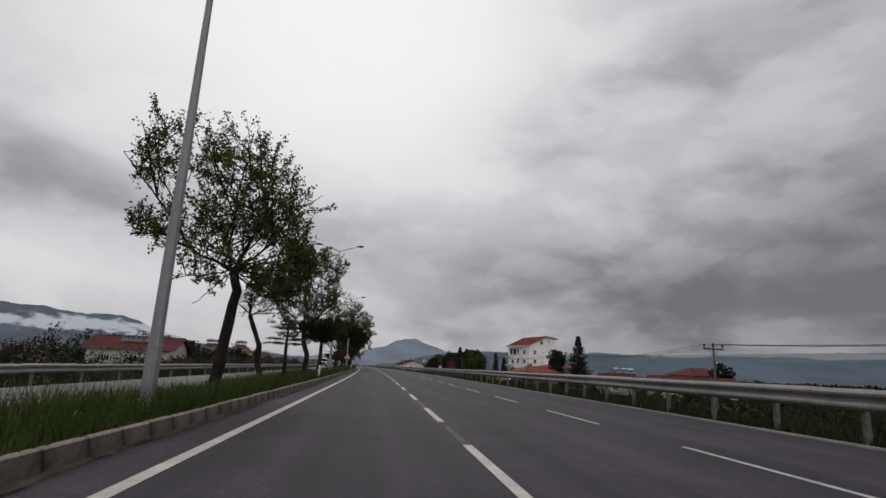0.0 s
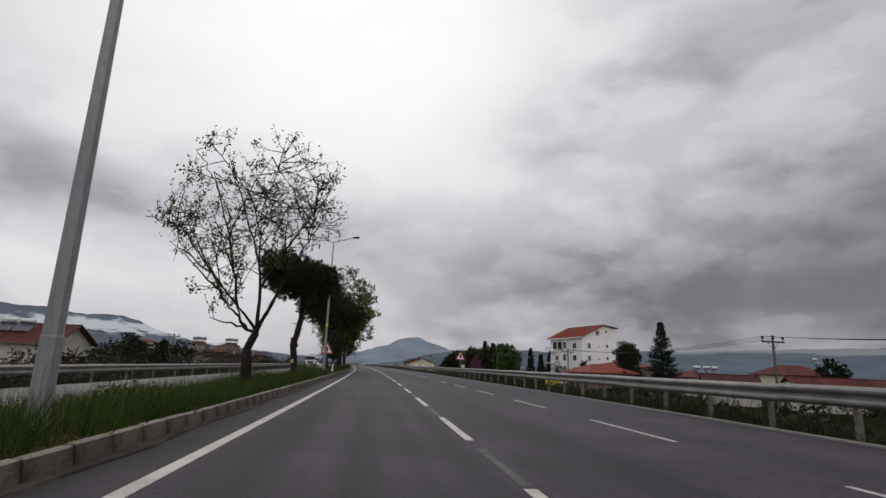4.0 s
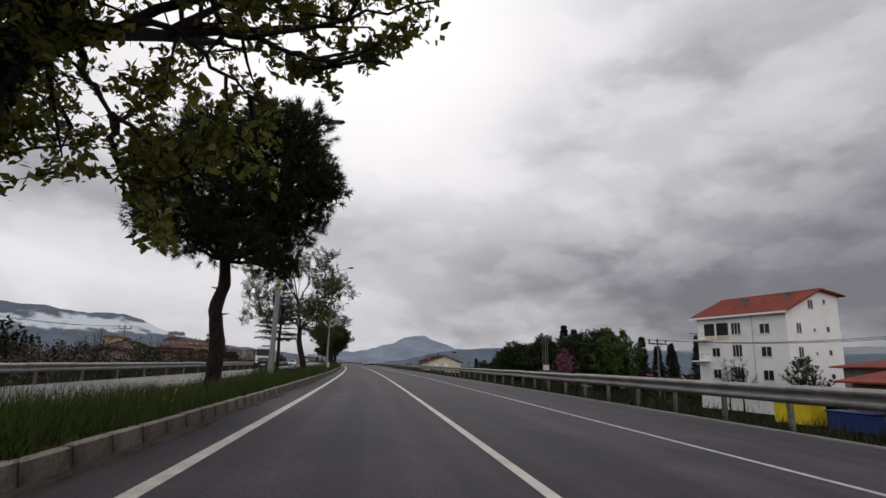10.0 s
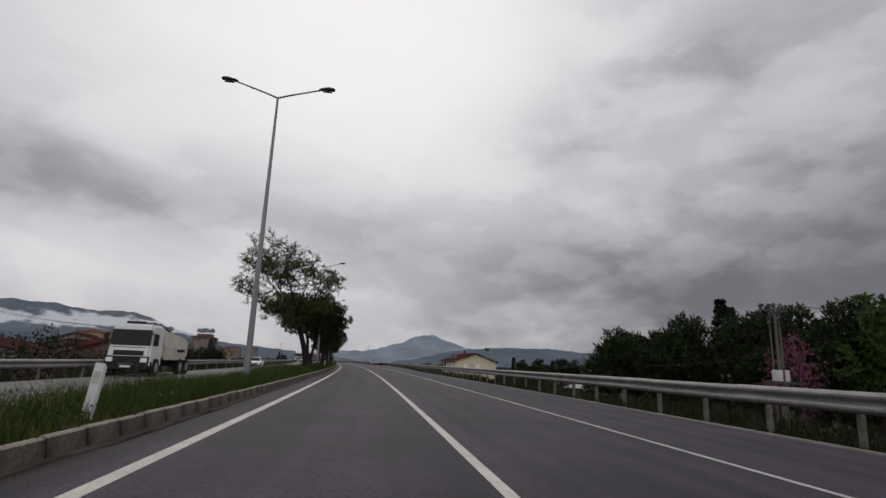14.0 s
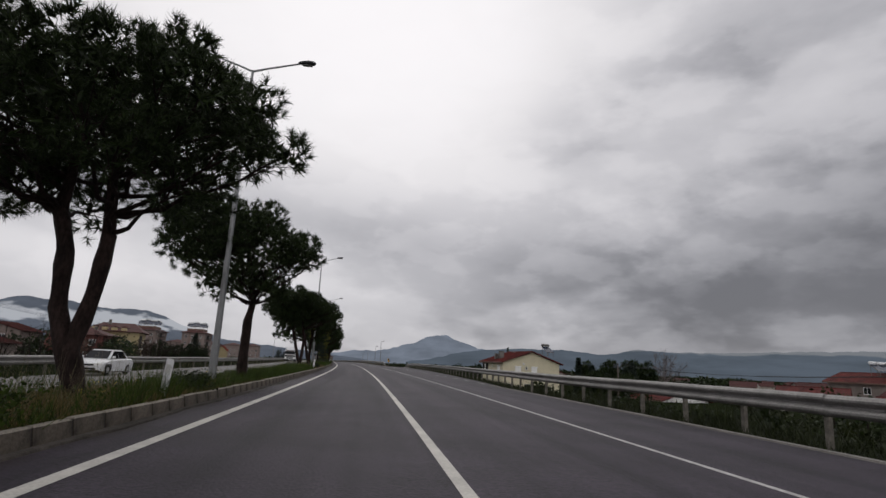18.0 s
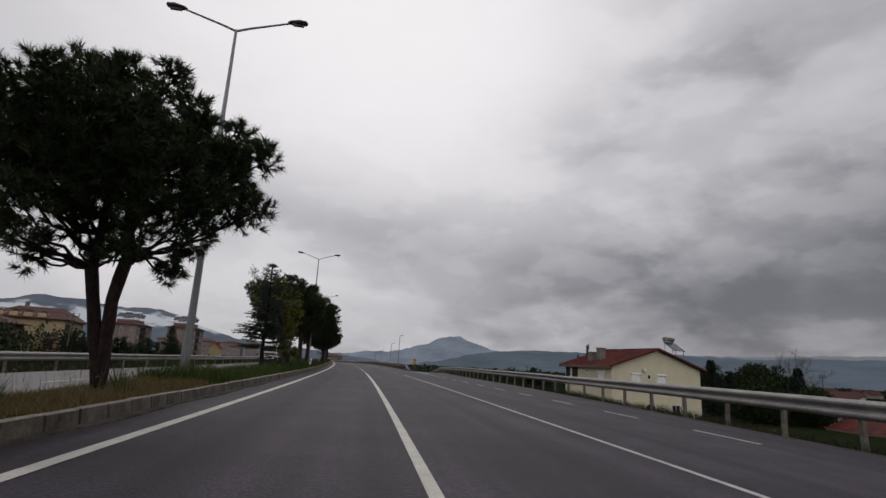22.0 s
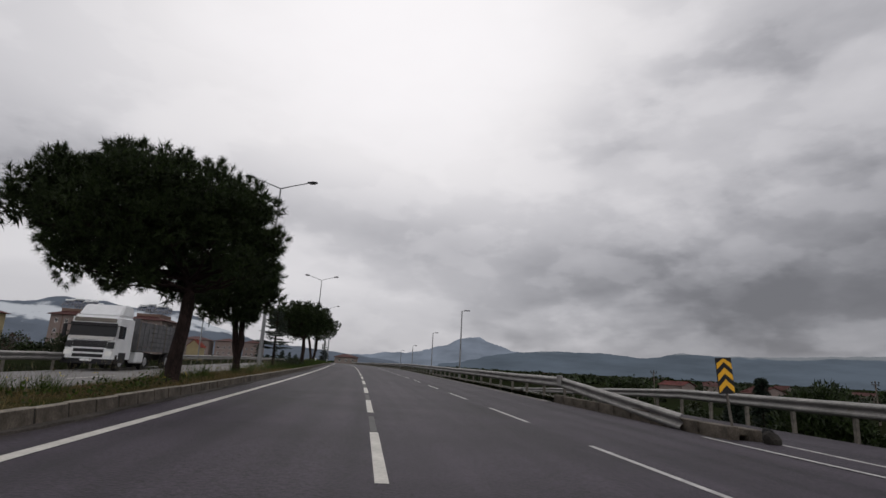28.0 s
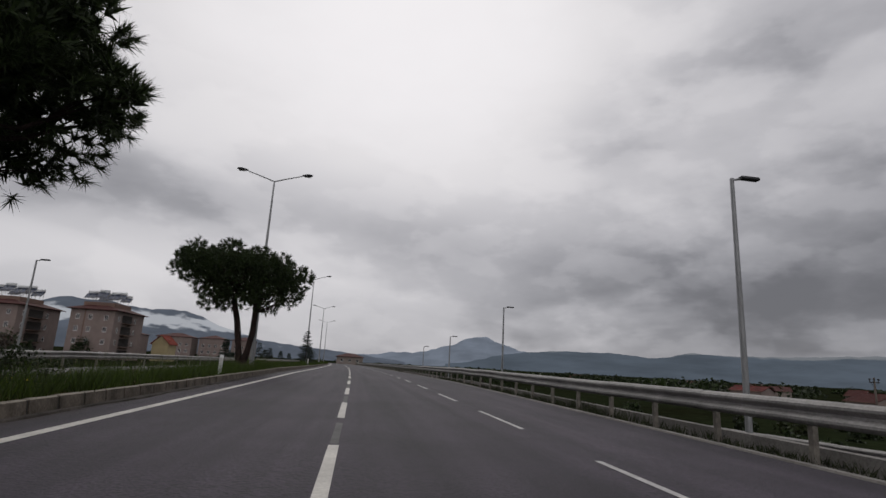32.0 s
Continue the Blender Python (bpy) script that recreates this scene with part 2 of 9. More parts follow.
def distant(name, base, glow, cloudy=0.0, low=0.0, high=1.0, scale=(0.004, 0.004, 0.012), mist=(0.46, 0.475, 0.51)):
    """Far hills seen through much air: a dull body, with its airlight and drifting low cloud between two heights put
    into its emission.
    """
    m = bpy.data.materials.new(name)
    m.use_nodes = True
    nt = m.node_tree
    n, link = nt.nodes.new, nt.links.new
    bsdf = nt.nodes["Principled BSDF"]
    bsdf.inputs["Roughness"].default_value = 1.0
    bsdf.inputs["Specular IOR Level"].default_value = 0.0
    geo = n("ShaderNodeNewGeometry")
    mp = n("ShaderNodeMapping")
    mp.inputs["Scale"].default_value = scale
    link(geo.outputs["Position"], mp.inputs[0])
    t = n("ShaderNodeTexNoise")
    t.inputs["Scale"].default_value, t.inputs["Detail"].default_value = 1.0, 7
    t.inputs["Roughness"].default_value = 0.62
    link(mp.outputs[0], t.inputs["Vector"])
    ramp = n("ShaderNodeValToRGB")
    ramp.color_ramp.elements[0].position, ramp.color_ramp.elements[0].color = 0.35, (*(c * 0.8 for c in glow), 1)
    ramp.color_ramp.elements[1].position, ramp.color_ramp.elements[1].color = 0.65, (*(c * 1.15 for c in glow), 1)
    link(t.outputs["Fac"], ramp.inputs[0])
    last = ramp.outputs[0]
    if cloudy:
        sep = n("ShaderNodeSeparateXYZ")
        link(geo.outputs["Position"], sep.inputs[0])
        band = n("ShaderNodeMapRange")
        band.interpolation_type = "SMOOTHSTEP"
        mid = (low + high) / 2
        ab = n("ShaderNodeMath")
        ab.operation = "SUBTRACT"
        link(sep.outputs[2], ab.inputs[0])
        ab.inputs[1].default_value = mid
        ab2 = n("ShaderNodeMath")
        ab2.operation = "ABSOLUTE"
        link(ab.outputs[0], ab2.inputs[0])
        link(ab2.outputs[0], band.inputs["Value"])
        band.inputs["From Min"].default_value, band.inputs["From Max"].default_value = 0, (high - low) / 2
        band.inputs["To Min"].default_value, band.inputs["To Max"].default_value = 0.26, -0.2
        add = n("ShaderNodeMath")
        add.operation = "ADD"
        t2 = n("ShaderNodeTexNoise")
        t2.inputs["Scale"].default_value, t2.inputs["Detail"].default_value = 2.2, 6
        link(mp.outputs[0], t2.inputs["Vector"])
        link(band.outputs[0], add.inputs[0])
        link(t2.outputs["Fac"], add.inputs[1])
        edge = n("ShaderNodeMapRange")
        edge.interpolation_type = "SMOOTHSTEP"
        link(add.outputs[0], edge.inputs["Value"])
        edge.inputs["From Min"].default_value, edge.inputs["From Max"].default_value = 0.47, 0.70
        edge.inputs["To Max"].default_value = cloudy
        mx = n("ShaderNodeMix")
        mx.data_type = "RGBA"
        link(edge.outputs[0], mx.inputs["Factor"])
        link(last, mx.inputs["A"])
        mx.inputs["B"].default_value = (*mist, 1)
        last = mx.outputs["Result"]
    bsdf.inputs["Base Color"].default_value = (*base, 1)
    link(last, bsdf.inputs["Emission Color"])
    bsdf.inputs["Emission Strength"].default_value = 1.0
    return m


M = {
    "asphalt": material("asphalt", (0.0390, 0.0318, 0.0428), 0.7, 0.66, 0.5, 26, 0.9, second=(0.0330, 0.0270, 0.0366), spec=0.22, lane=True),
    "asphalt_sheen": material("sheen_asphalt", (0.165, 0.158, 0.155), 0.75, 0.15, 0.3, 60, 0.3),
    "paint": material("road_paint", (0.50, 0.48, 0.44), 0.6, 0.16, 2.0, 30, 0.2),
    "paint_worn": material("worn_road_paint", (0.42, 0.41, 0.40), 0.65, 0.22, 4.0, 30, 0.2),
    "paint_ghost": material("ghost_road_paint", (0.075, 0.072, 0.072), 0.65, 0.3, 4.0, 30, 0.2),
    "kerb_top_lit": material("kerb_top_lit", (0.24, 0.215, 0.18), 0.85, 0.22, 3.0, 25, 0.3, random=0.12),
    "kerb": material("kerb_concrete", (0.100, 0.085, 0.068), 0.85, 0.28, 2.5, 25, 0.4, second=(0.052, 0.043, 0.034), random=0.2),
    "concrete": material("concrete", (0.17, 0.16, 0.148), 0.85, 0.22, 1.2, 22, 0.35),
    "soil": material("soil", (0.060, 0.043, 0.024), 0.95, 0.35, 0.8, 14, 0.6, second=(0.024, 0.042, 0.010), spec=0.0),
    "field": material("field", (0.012, 0.016, 0.0075), 1.0, 0.4, 0.02, 0.6, 0.5, second=(0.017, 0.018, 0.009), spec=0.0),
    "steel": material("galvanised_steel", (0.21, 0.203, 0.195), 0.55, 0.2, 1.5, 18, 0.12, metal=0.3, random=0.08),
    "post": material("post_steel", (0.17, 0.155, 0.135), 0.6, 0.25, 3, 18, 0.2, metal=0.35, random=0.12),
    "lamp_steel": material("lamp_steel", (0.24, 0.245, 0.25), 0.5, 0.12, 2, 20, 0.08, metal=0.5, stretch=(1, 1, 0.2)),
    "lamp_dark": material("lamp_head", (0.035, 0.036, 0.04), 0.5, 0.15, 3, 20, 0.05),
    "lamp_glass": material("lamp_glass", (0.30, 0.30, 0.29), 0.3, 0.05, 3, 20, 0.0),
    "bark": material("bark", (0.022, 0.016, 0.014), 0.95, 0.4, 5, 26, 1.0, stretch=(1, 1, 0.35)),
    "bark_pine": material("pine_bark", (0.026, 0.017, 0.015), 0.95, 0.45, 5, 24, 1.0, stretch=(1, 1, 0.4)),
    "cut": material("cut_wood", (0.42, 0.33, 0.22), 0.85, 0.2, 8, 40, 0.3),
    "leaf_plane": leafy("plane_leaf", (0.062, 0.073, 0.020), 0.45, 0.4),
    "leaf_yellow": leafy("yellow_green_leaf", (0.105, 0.112, 0.024), 0.5, 0.45),
    "leaf_dark": leafy("dark_leaf", (0.014, 0.023, 0.0075)),
    "needle": leafy("pine_needle", (0.016, 0.029, 0.0075), 0.6, 0.10),
    "needle_blue": leafy("cedar_needle", (0.017, 0.028, 0.021), 0.4, 0.1),
    "leaf_bright": leafy("spring_leaf", (0.13, 0.20, 0.035)),
    "leaf_green": leafy("fresh_leaf", (0.060, 0.105, 0.022), 0.35, 0.3),
    "blossom": leafy("judas_blossom", (0.22, 0.075, 0.15), 0.3),
    "grass": leafy("grass_blade", (0.033, 0.056, 0.009), 0.6, 0.35),
    "white": material("white_render", (0.84, 0.83, 0.81), 0.85, 0.06, 0.5, 12, 0.15),
    "cream": material("cream_render", (0.60, 0.55, 0.40), 0.85, 0.07, 0.5, 12, 0.15),
    "red_render": material("red_render", (0.155, 0.062, 0.055), 0.85, 0.15, 0.5, 12, 0.15),
    "yellow": material("yellow_render", (0.40, 0.33, 0.19), 0.85, 0.1, 0.5, 12, 0.15),
    "pink": material("pink_render", (0.215, 0.17, 0.155), 0.85, 0.1, 0.5, 12, 0.15),
    "stone": material("grey_render", (0.22, 0.185, 0.165), 0.9, 0.2, 0.6, 12, 0.2),
    "plaster": material("plaster", (0.46, 0.43, 0.38), 0.9, 0.16, 0.7, 12, 0.2),
    "brown": material("brown_render", (0.16, 0.105, 0.085), 0.85, 0.15, 0.5, 12, 0.15),
    "tile": material("roof_tile", (0.100, 0.018, 0.015), 0.75, 0.3, 0.6, 9, 0.4, second=(0.066, 0.016, 0.014)),
    "tile_orange": material("orange_roof_tile", (0.185, 0.036, 0.022), 0.75, 0.25, 0.6, 9, 0.4),
    "tile_dark": material("dark_roof_tile", (0.058, 0.017, 0.015), 0.75, 0.25, 0.6, 9, 0.4),
    "fascia": material("fascia", (0.55, 0.54, 0.52), 0.7, 0.1, 2, 20, 0.1),
    "screen": material("windscreen", (0.010, 0.011, 0.013), 0.15, 0.1, 1, 8, 0.0, spec=0.2),
    "glass": material("window_glass", (0.02, 0.022, 0.025), 0.12, 0.1, 1, 8, 0.0, spec=0.35),
    "frame": material("window_frame", (0.72, 0.72, 0.71), 0.5, 0.05, 2, 20, 0.05),
    "shutter": material("roller_shutter", (0.80, 0.80, 0.78), 0.5, 0.06, 2, 20, 0.1),
    "iron": material("dark_iron", (0.06, 0.06, 0.065), 0.5, 0.2, 4, 30, 0.1, metal=0.4),
    "wood_pole": material("weathered_pole", (0.13, 0.11, 0.095), 0.9, 0.2, 3, 25, 0.4, stretch=(1, 1, 0.2)),
    "red": material("sign_red", (0.50, 0.030, 0.035), 0.4, 0.08, 3, 30, 0.02),
    "sign_white": material("sign_white", (0.72, 0.72, 0.73), 0.4, 0.05, 3, 30, 0.02),
    "black": material("black", (0.018, 0.018, 0.02), 0.5, 0.15, 3, 30, 0.05),
    "sign_yellow": material("sign_yellow", (0.78, 0.42, 0.03), 0.45, 0.1, 3, 30, 0.02),
    "bin_yellow": material("bin_yellow", (0.62, 0.47, 0.02), 0.5, 0.15, 2, 20, 0.1),
    "bin_blue": material("bin_blue", (0.015, 0.03, 0.12), 0.5, 0.15, 2, 20, 0.1),
    "truck_white": material("truck_white", (0.72, 0.73, 0.74), 0.35, 0.06, 1.5, 20, 0.02),
    # near-black for grimy parts, and for shade painted onto openings
    "dirt_and_shade": material("dirt_shade_black", (0.028, 0.025, 0.022), 0.8, 0.35, 3, 30, 0.2),
    "tank": material("tank_cream", (0.56, 0.53, 0.45), 0.6, 0.15, 1.5, 20, 0.1),
    "trailer": material("trailer_grey", (0.13, 0.13, 0.135), 0.7, 0.25, 2, 20, 0.2),
    "tyre": material("tyre", (0.02, 0.02, 0.021), 0.9, 0.2, 5, 40, 0.3),
    "rim": material("rim", (0.35, 0.35, 0.36), 0.45, 0.2, 4, 30, 0.1, metal=0.6),
    "light": material("headlight", (0.80, 0.80, 0.78), 0.2, 0.05, 4, 30, 0.0),
    "panel": material("solar_panel", (0.03, 0.04, 0.07), 0.2, 0.2, 2, 20, 0.0, spec=0.8),
    "rubber": material("rubber", (0.02, 0.02, 0.02), 0.8, 0.2, 5, 30, 0.1),
    "cable": material("cable", (0.02, 0.02, 0.022), 0.7, 0.1, 5, 30, 0.0),
    "weed": leafy("dark_weed", (0.018, 0.025, 0.008), 0.5, 0.2),
    "twig_pale": material("pale_twig", (0.13, 0.105, 0.10), 0.9, 0.2, 4, 20, 0.2),
    "verge": material("dusty_verge", (0.060, 0.052, 0.046), 0.95, 0.3, 1.2, 16, 0.5, second=(0.038, 0.034, 0.028)),
    "twig": leafy("brown_twig", (0.040, 0.029, 0.023), 0.4, 0.1),
    "straw": leafy("dry_stalk", (0.15, 0.135, 0.085), 0.3, 0.2),
    "nettle": leafy("purple_weed", (0.034, 0.019, 0.026), 0.5, 0.2),
    "dry_grass": leafy("dry_grass", (0.125, 0.098, 0.045), 0.5, 0.3),
    "flower": leafy("yellow_flower", (0.55, 0.45, 0.03), 0.2, 0.2),
}

# ---- the road's line and small mesh tools ----
LINE = (-0.21229, 0.03418, -1.32674, -2.06363, -0.69978, 0.35964, 0.45637)
RISE = (0.26080, -0.42547, 0.52468, -0.14113)
BANK = (0.22028, -1.04246, 0.62618)
END = 375.0


def _line(y):
    u = y / 400
    return 10 * sum(c * u**k for k, c in enumerate(LINE)), sum(k * c * u ** (k - 1) for k, c in enumerate(LINE) if k) / 40


def edge(y):
    """x of the left edge line and its slope dx/dy; a steady left bend past the end, straight before the start."""
    if y < 0:
        x, s = _line(0)
        return x + s * y, s
    if y <= END:
        return _line(y)
    x, s = _line(END)
    k = y - END
    return x + s * k - 0.00014 * k * k, s - 0.00028 * k


def rise(y):
    u = min(max(y, 0), END) / 400
    z = 4 * sum(q * u ** (k + 1) for k, q in enumerate(RISE))
    return z - 0.004 * max(0, y - END)


def bank(y):
    u = min(max(y, 0), END) / 400
    return 0.05 * (BANK[0] + BANK[1] * u + BANK[2] * u * u)


def P(y, d, z=0.0):
    """The point d metres right of the left edge line at y along, z above the road."""
    x, s = edge(y)
    k = 1 / math.hypot(1, s)
    return Vector((x + d * k, y - d * s * k, rise(y) + bank(y) * min(max(d, -4), 12) + z))


def heading(y):
    """Degrees by which the road has turned left."""
    return math.degrees(math.atan(-edge(y)[1]))


def at(y, d, z=0.0, turn=0.0):
    p = P(y, d, z)
    return pose(p.x, p.y, p.z, 0, 0, heading(y) + turn)


def mesh(name, verts, faces, mat=None, smooth=False):
    me = bpy.data.meshes.new(name)
    me.from_pydata([tuple(v) for v in verts], [], [tuple(f) for f in faces])
    if mat:
        for x in mat if isinstance(mat, (list, tuple)) else [mat]:
            me.materials.append(x)
    if smooth:
        me.polygons.foreach_set("use_smooth", [True] * len(me.polygons))
    me.update()
    return me


def quads(name, v, mat, per=4):
    """A mesh of loose faces of `per` corners each from an array of corners."""
    v = np.asarray(v, np.float32).reshape(-1, 3)
    n = len(v) // per
    me = bpy.data.meshes.new(name)
    me.vertices.add(len(v))
    me.vertices.foreach_set("co", v.ravel())
    me.loops.add(n * per)
    me.loops.foreach_set("vertex_index", np.arange(n * per, dtype=np.int32))
    me.polygons.add(n)
    me.polygons.foreach_set("loop_start", np.arange(0, n * per, per, dtype=np.int32))
    me.polygons.foreach_set("loop_total", np.full(n, per, np.int32))
    me.materials.append(mat)
    me.update(calc_edges=True)
    return me


def child(name, me, parent, m=None, label=""):
    ob = new(name, me)
    ob.parent = parent
    if m is not None:
        ob.matrix_basis = m
    return tagged(ob, label)


def part(name, bm, mat, parent, label="", m=None, smooth=False):
    """Links a bmesh as one mesh object under a thing or a part."""
    me = bpy.data.meshes.new(name)
    bm.to_mesh(me)
    bm.free()
    me.materials.append(mat)
    if smooth:
        me.polygons.foreach_set("use_smooth", [True] * len(me.polygons))
    return child(name, me, parent, m, label)


def thing(name, m, label, category, group="", kind=""):
    ob = new(name)
    ob.empty_display_size = 0.2
    ob.matrix_basis = m
    return tagged(ob, label, category, group, kind)


def box(bm, x0, y0, z0, x1, y1, z1, bevel=0.0):
    made = bmesh.ops.create_cube(bm, size=1)["verts"]
    for v in made:
        v.co = Vector((x0 + (v.co.x + 0.5) * (x1 - x0), y0 + (v.co.y + 0.5) * (y1 - y0), z0 + (v.co.z + 0.5) * (z1 - z0)))
    if bevel:
        es = {e for v in made for e in v.link_edges}
        bmesh.ops.bevel(bm, geom=list(es), offset=bevel, segments=1, affect="EDGES")
    return bm


def boxes(*bs, bevel=0.0):
    bm = bmesh.new()
    for b in bs:
        box(bm, *b, bevel=bevel)
    return bm


def tube(bm, pts, radii, sides=8, cap=True):
    """A tapered tube along points."""
    rings = []
    for i, p in enumerate(pts):
        p = Vector(p)
        a, b = Vector(pts[max(0, i - 1)]), Vector(pts[min(len(pts) - 1, i + 1)])
        q = (b - a).to_track_quat("Z", "Y")
        rings.append([bm.verts.new(p + q @ Vector((radii[i] * math.cos(t), radii[i] * math.sin(t), 0)))
                      for t in (2 * math.pi * k / sides for k in range(sides))])
    for r0, r1 in zip(rings, rings[1:]):
        for k in range(sides):
            bm.faces.new((r0[k], r0[(k + 1) % sides], r1[(k + 1) % sides], r1[k]))
    if cap:
        bm.faces.new(rings[0][::-1])
        bm.faces.new(rings[-1])
    return bm


def tubes(*ts, sides=8):
    bm = bmesh.new()
    for pts, radii in ts:
        tube(bm, pts, radii, sides)
    return bm


def ribbon(name, ys, section, mat, thick=0.0):
    """A strip along the road: section(y) gives (d, z) from left to right."""
    rows = [[P(y, d, z) for d, z in section(y)] for y in ys]
    k = len(rows[0])
    verts = [p for r in rows for p in r]
    faces = [(i * k + j, i * k + j + 1, (i + 1) * k + j + 1, (i + 1) * k + j) for i in range(len(rows) - 1) for j in range(k - 1)]
    me = mesh(name, verts, faces, mat)
    uv = me.uv_layers.new(name="lane")
    flat = [(d, y) for y in ys for d, z in section(y)]
    for loop in me.loops:
        uv.data[loop.index].uv = flat[loop.vertex_index]
    return me


def steps(a, b, s):
    n = max(1, round((b - a) / s))
    return [a + (b - a) * i / n for i in range(n + 1)]


def lerp(x, pts):
    return float(np.interp(x, [p[0] for p in pts], [p[1] for p in pts]))

# ---- ground, roads, hills ----
RAMP = [(-100, 10.3), (222, 10.3), (232, 11.2), (254, 12.6), (270, 13.4), (285, 13.8), (311, 15.0), (330, 17.2), (360, 21.0), (400, 27.0), (460, 38.0)]
SINK = [(300, 0.0), (320, -0.25), (360, -2.0), (400, -3.5), (460, -4.2)]
INNER = [(308.5, 10.95), (320, 11.6), (340, 13.6), (360, 17.0), (400, 23.0), (460, 34.0)]


def cw_section(y):
    return [(-3.55, -0.30), (-8, -0.27), (-12.1, -0.32)]


def build_ground():
    # one sheet to the horizon: level with the road under it, sinking away on both sides
    ys = steps(-260, -100, 20) + steps(-96, 470, 4) + steps(480, 760, 20)
    ds = [-900, -300, -150, -80, -45, -26, -17, -13.5, -12.6, -12.0, -3.6, -1.0, 10.6, 11.9, 13.4, 18, 25, 40, 70, 130, 300, 900]
    rows = []
    for y in ys:
        r = []
        w = lerp(y, RAMP) - 10.3
        for d in ds:
            if d <= -12.0:
                z = lerp(-d, [(12.0, -0.42), (12.6, -0.48), (17, -1.5), (26, -2.1), (45, -2.2), (80, -2.0), (300, -2.5), (900, -3.5)])
            elif d < 10.7:
                z = -0.5
            else:
                z = lerp(d, [(10.7, -0.12), (11.9, -0.22), (13.4, -0.9), (18, -2.3), (25, -3.2), (40, -3.6), (130, -4.2), (900, -7)])
            x = d + (w if d > 10.2 else 0)
            s = lerp(y, SINK) if d > 10.2 and w > 0 else 0
            if d > 10.2 and y > 300:
                z = min(z, s - 0.3) if d < 14 else min(z, s - 0.6)
            if abs(d) > 12.5 and abs(d) < 700:
                z += 0.18 * noise.noise((d * 0.11, y * 0.13, 0.3))
            r.append(P(y, x, z))
        rows.append(r)
    far = 4700
    verts = [p for r in rows for p in r]
    k = len(ds)
    faces = [(i * k + j, i * k + j + 1, (i + 1) * k + j + 1, (i + 1) * k + j) for i in range(len(rows) - 1) for j in range(k - 1)]
    # the outer skirt reaches the horizon
    ring = [i * k for i in range(len(rows))] + [(len(rows) - 1) * k + j for j in range(1, k)] + [i * k + k - 1 for i in range(len(rows) - 2, -1, -1)] + list(range(k - 2, 0, -1))
    base = len(verts)
    for i in ring:
        v = verts[i]
        c = Vector((0, 250, 0))
        q = (v - c)
        q.z = 0
        verts.append(c + q.normalized() * far + Vector((0, 0, -9)))
    for i in range(len(ring)):
        j = (i + 1) % len(ring)
        faces.append((ring[i], base + i, base + j, ring[j]))
    ob = new("ground", mesh("ground", verts, faces, M["field"]))
    tagged(ob, "green and brown open fields falling away beside the embankment", "ground", kind="structure")

    ys = steps(-90, 600, 3)
    road = new("road", ribbon("road", ys, lambda y: [(-1.0, 0), (0, 0), (3.5, 0.0), (7, 0), (10.2, 0), (lerp(y, RAMP) if y < 308 else 10.45, 0), (lerp(y, RAMP) + 0.02 if y < 308 else 10.5, -0.5)], M["asphalt"]))
    tagged(road, "dark grey asphalt dual carriageway, worn and dry", "road", kind="structure")
    ramp = new("exit_ramp", ribbon("exit_ramp", steps(306, 460, 3), lambda y: [(lerp(y, INNER) - 0.2, -0.004 + lerp(y, SINK)), (lerp(y, RAMP), -0.004 + lerp(y, SINK)), (lerp(y, RAMP) + 0.02, -0.5 + lerp(y, SINK))], M["asphalt"]))
    tagged(ramp, "asphalt slip road sinking away beside the main road", "road", kind="structure")
    # paler asphalt here: the sky's grazing reflection put into the base colour
    other = new("opposite_road", ribbon("opposite_road", ys, lambda y: [(-12.3, -0.55)] + cw_section(y)[::-1], M["asphalt_sheen"]))
    tagged(other, "pale grey asphalt of the opposite carriageway", "road", kind="structure")

    def soil(y):
        b = 0.05 * noise.noise((y * 0.3, 1.7, 0))
        return [(-3.62, -0.6), (-3.6, -0.16), (-3.3, 0.05 + b), (-2.6, 0.20 + b), (-1.7, 0.21 + b), (-1.06, 0.20), (-1.0, 0.19), (-0.99, -0.2)]

    med = new("median", ribbon("median", steps(-60, 560, 1.5), soil, M["soil"]))
    tagged(med, "raised grassy central reservation of brown soil", "median", kind="structure")
    # gutter strip under the right-hand guardrail
    gut = new("gutter", ribbon("gutter", steps(-60, 225, 3), lambda y: [(10.17, -0.01), (10.19, 0.03), (10.34, 0.03), (10.36, -0.3)], M["concrete"]))
    tagged(gut, "narrow pale concrete edging strip along the asphalt", "edging", kind="structure")
    ver = new("verge", ribbon("verge", steps(-60, 225, 2), lambda y: [(10.33, 0.012), (10.5, -0.005 + 0.02 * noise.noise((y, 0, 0))), (10.8, -0.03 + 0.03 * noise.noise((y * 0.7, 3, 0))), (11.1 + 0.15 * noise.noise((y * 0.4, 9, 0)), -0.10), (11.2, -0.4)], M["verge"]))
    tagged(ver, "dusty grey-brown verge strip under the guardrail", "verge", kind="structure")
    ver = new("verge", ribbon("verge", steps(224, 306, 2), lambda y: [(lerp(y, RAMP) - 0.02, 0.004), (lerp(y, RAMP) + 0.3, -0.01), (lerp(y, RAMP) + 0.8, -0.10), (lerp(y, RAMP) + 0.9, -0.4)], M["verge"]))
    tagged(ver, "dusty grey-brown verge strip beside the exit lane", "verge", kind="structure")
    wall = new("parapet", ribbon("parapet", steps(326, 420, 2), lambda y: [(11.55, -1.2), (11.56, 0.12 + 0.02 * noise.noise((y, 7, 0))), (11.80, 0.12 + 0.02 * noise.noise((y, 8, 0))), (11.81, -2.6)], M["concrete"]))
    tagged(wall, "low stained concrete wall behind the guardrail", "wall", kind="structure")
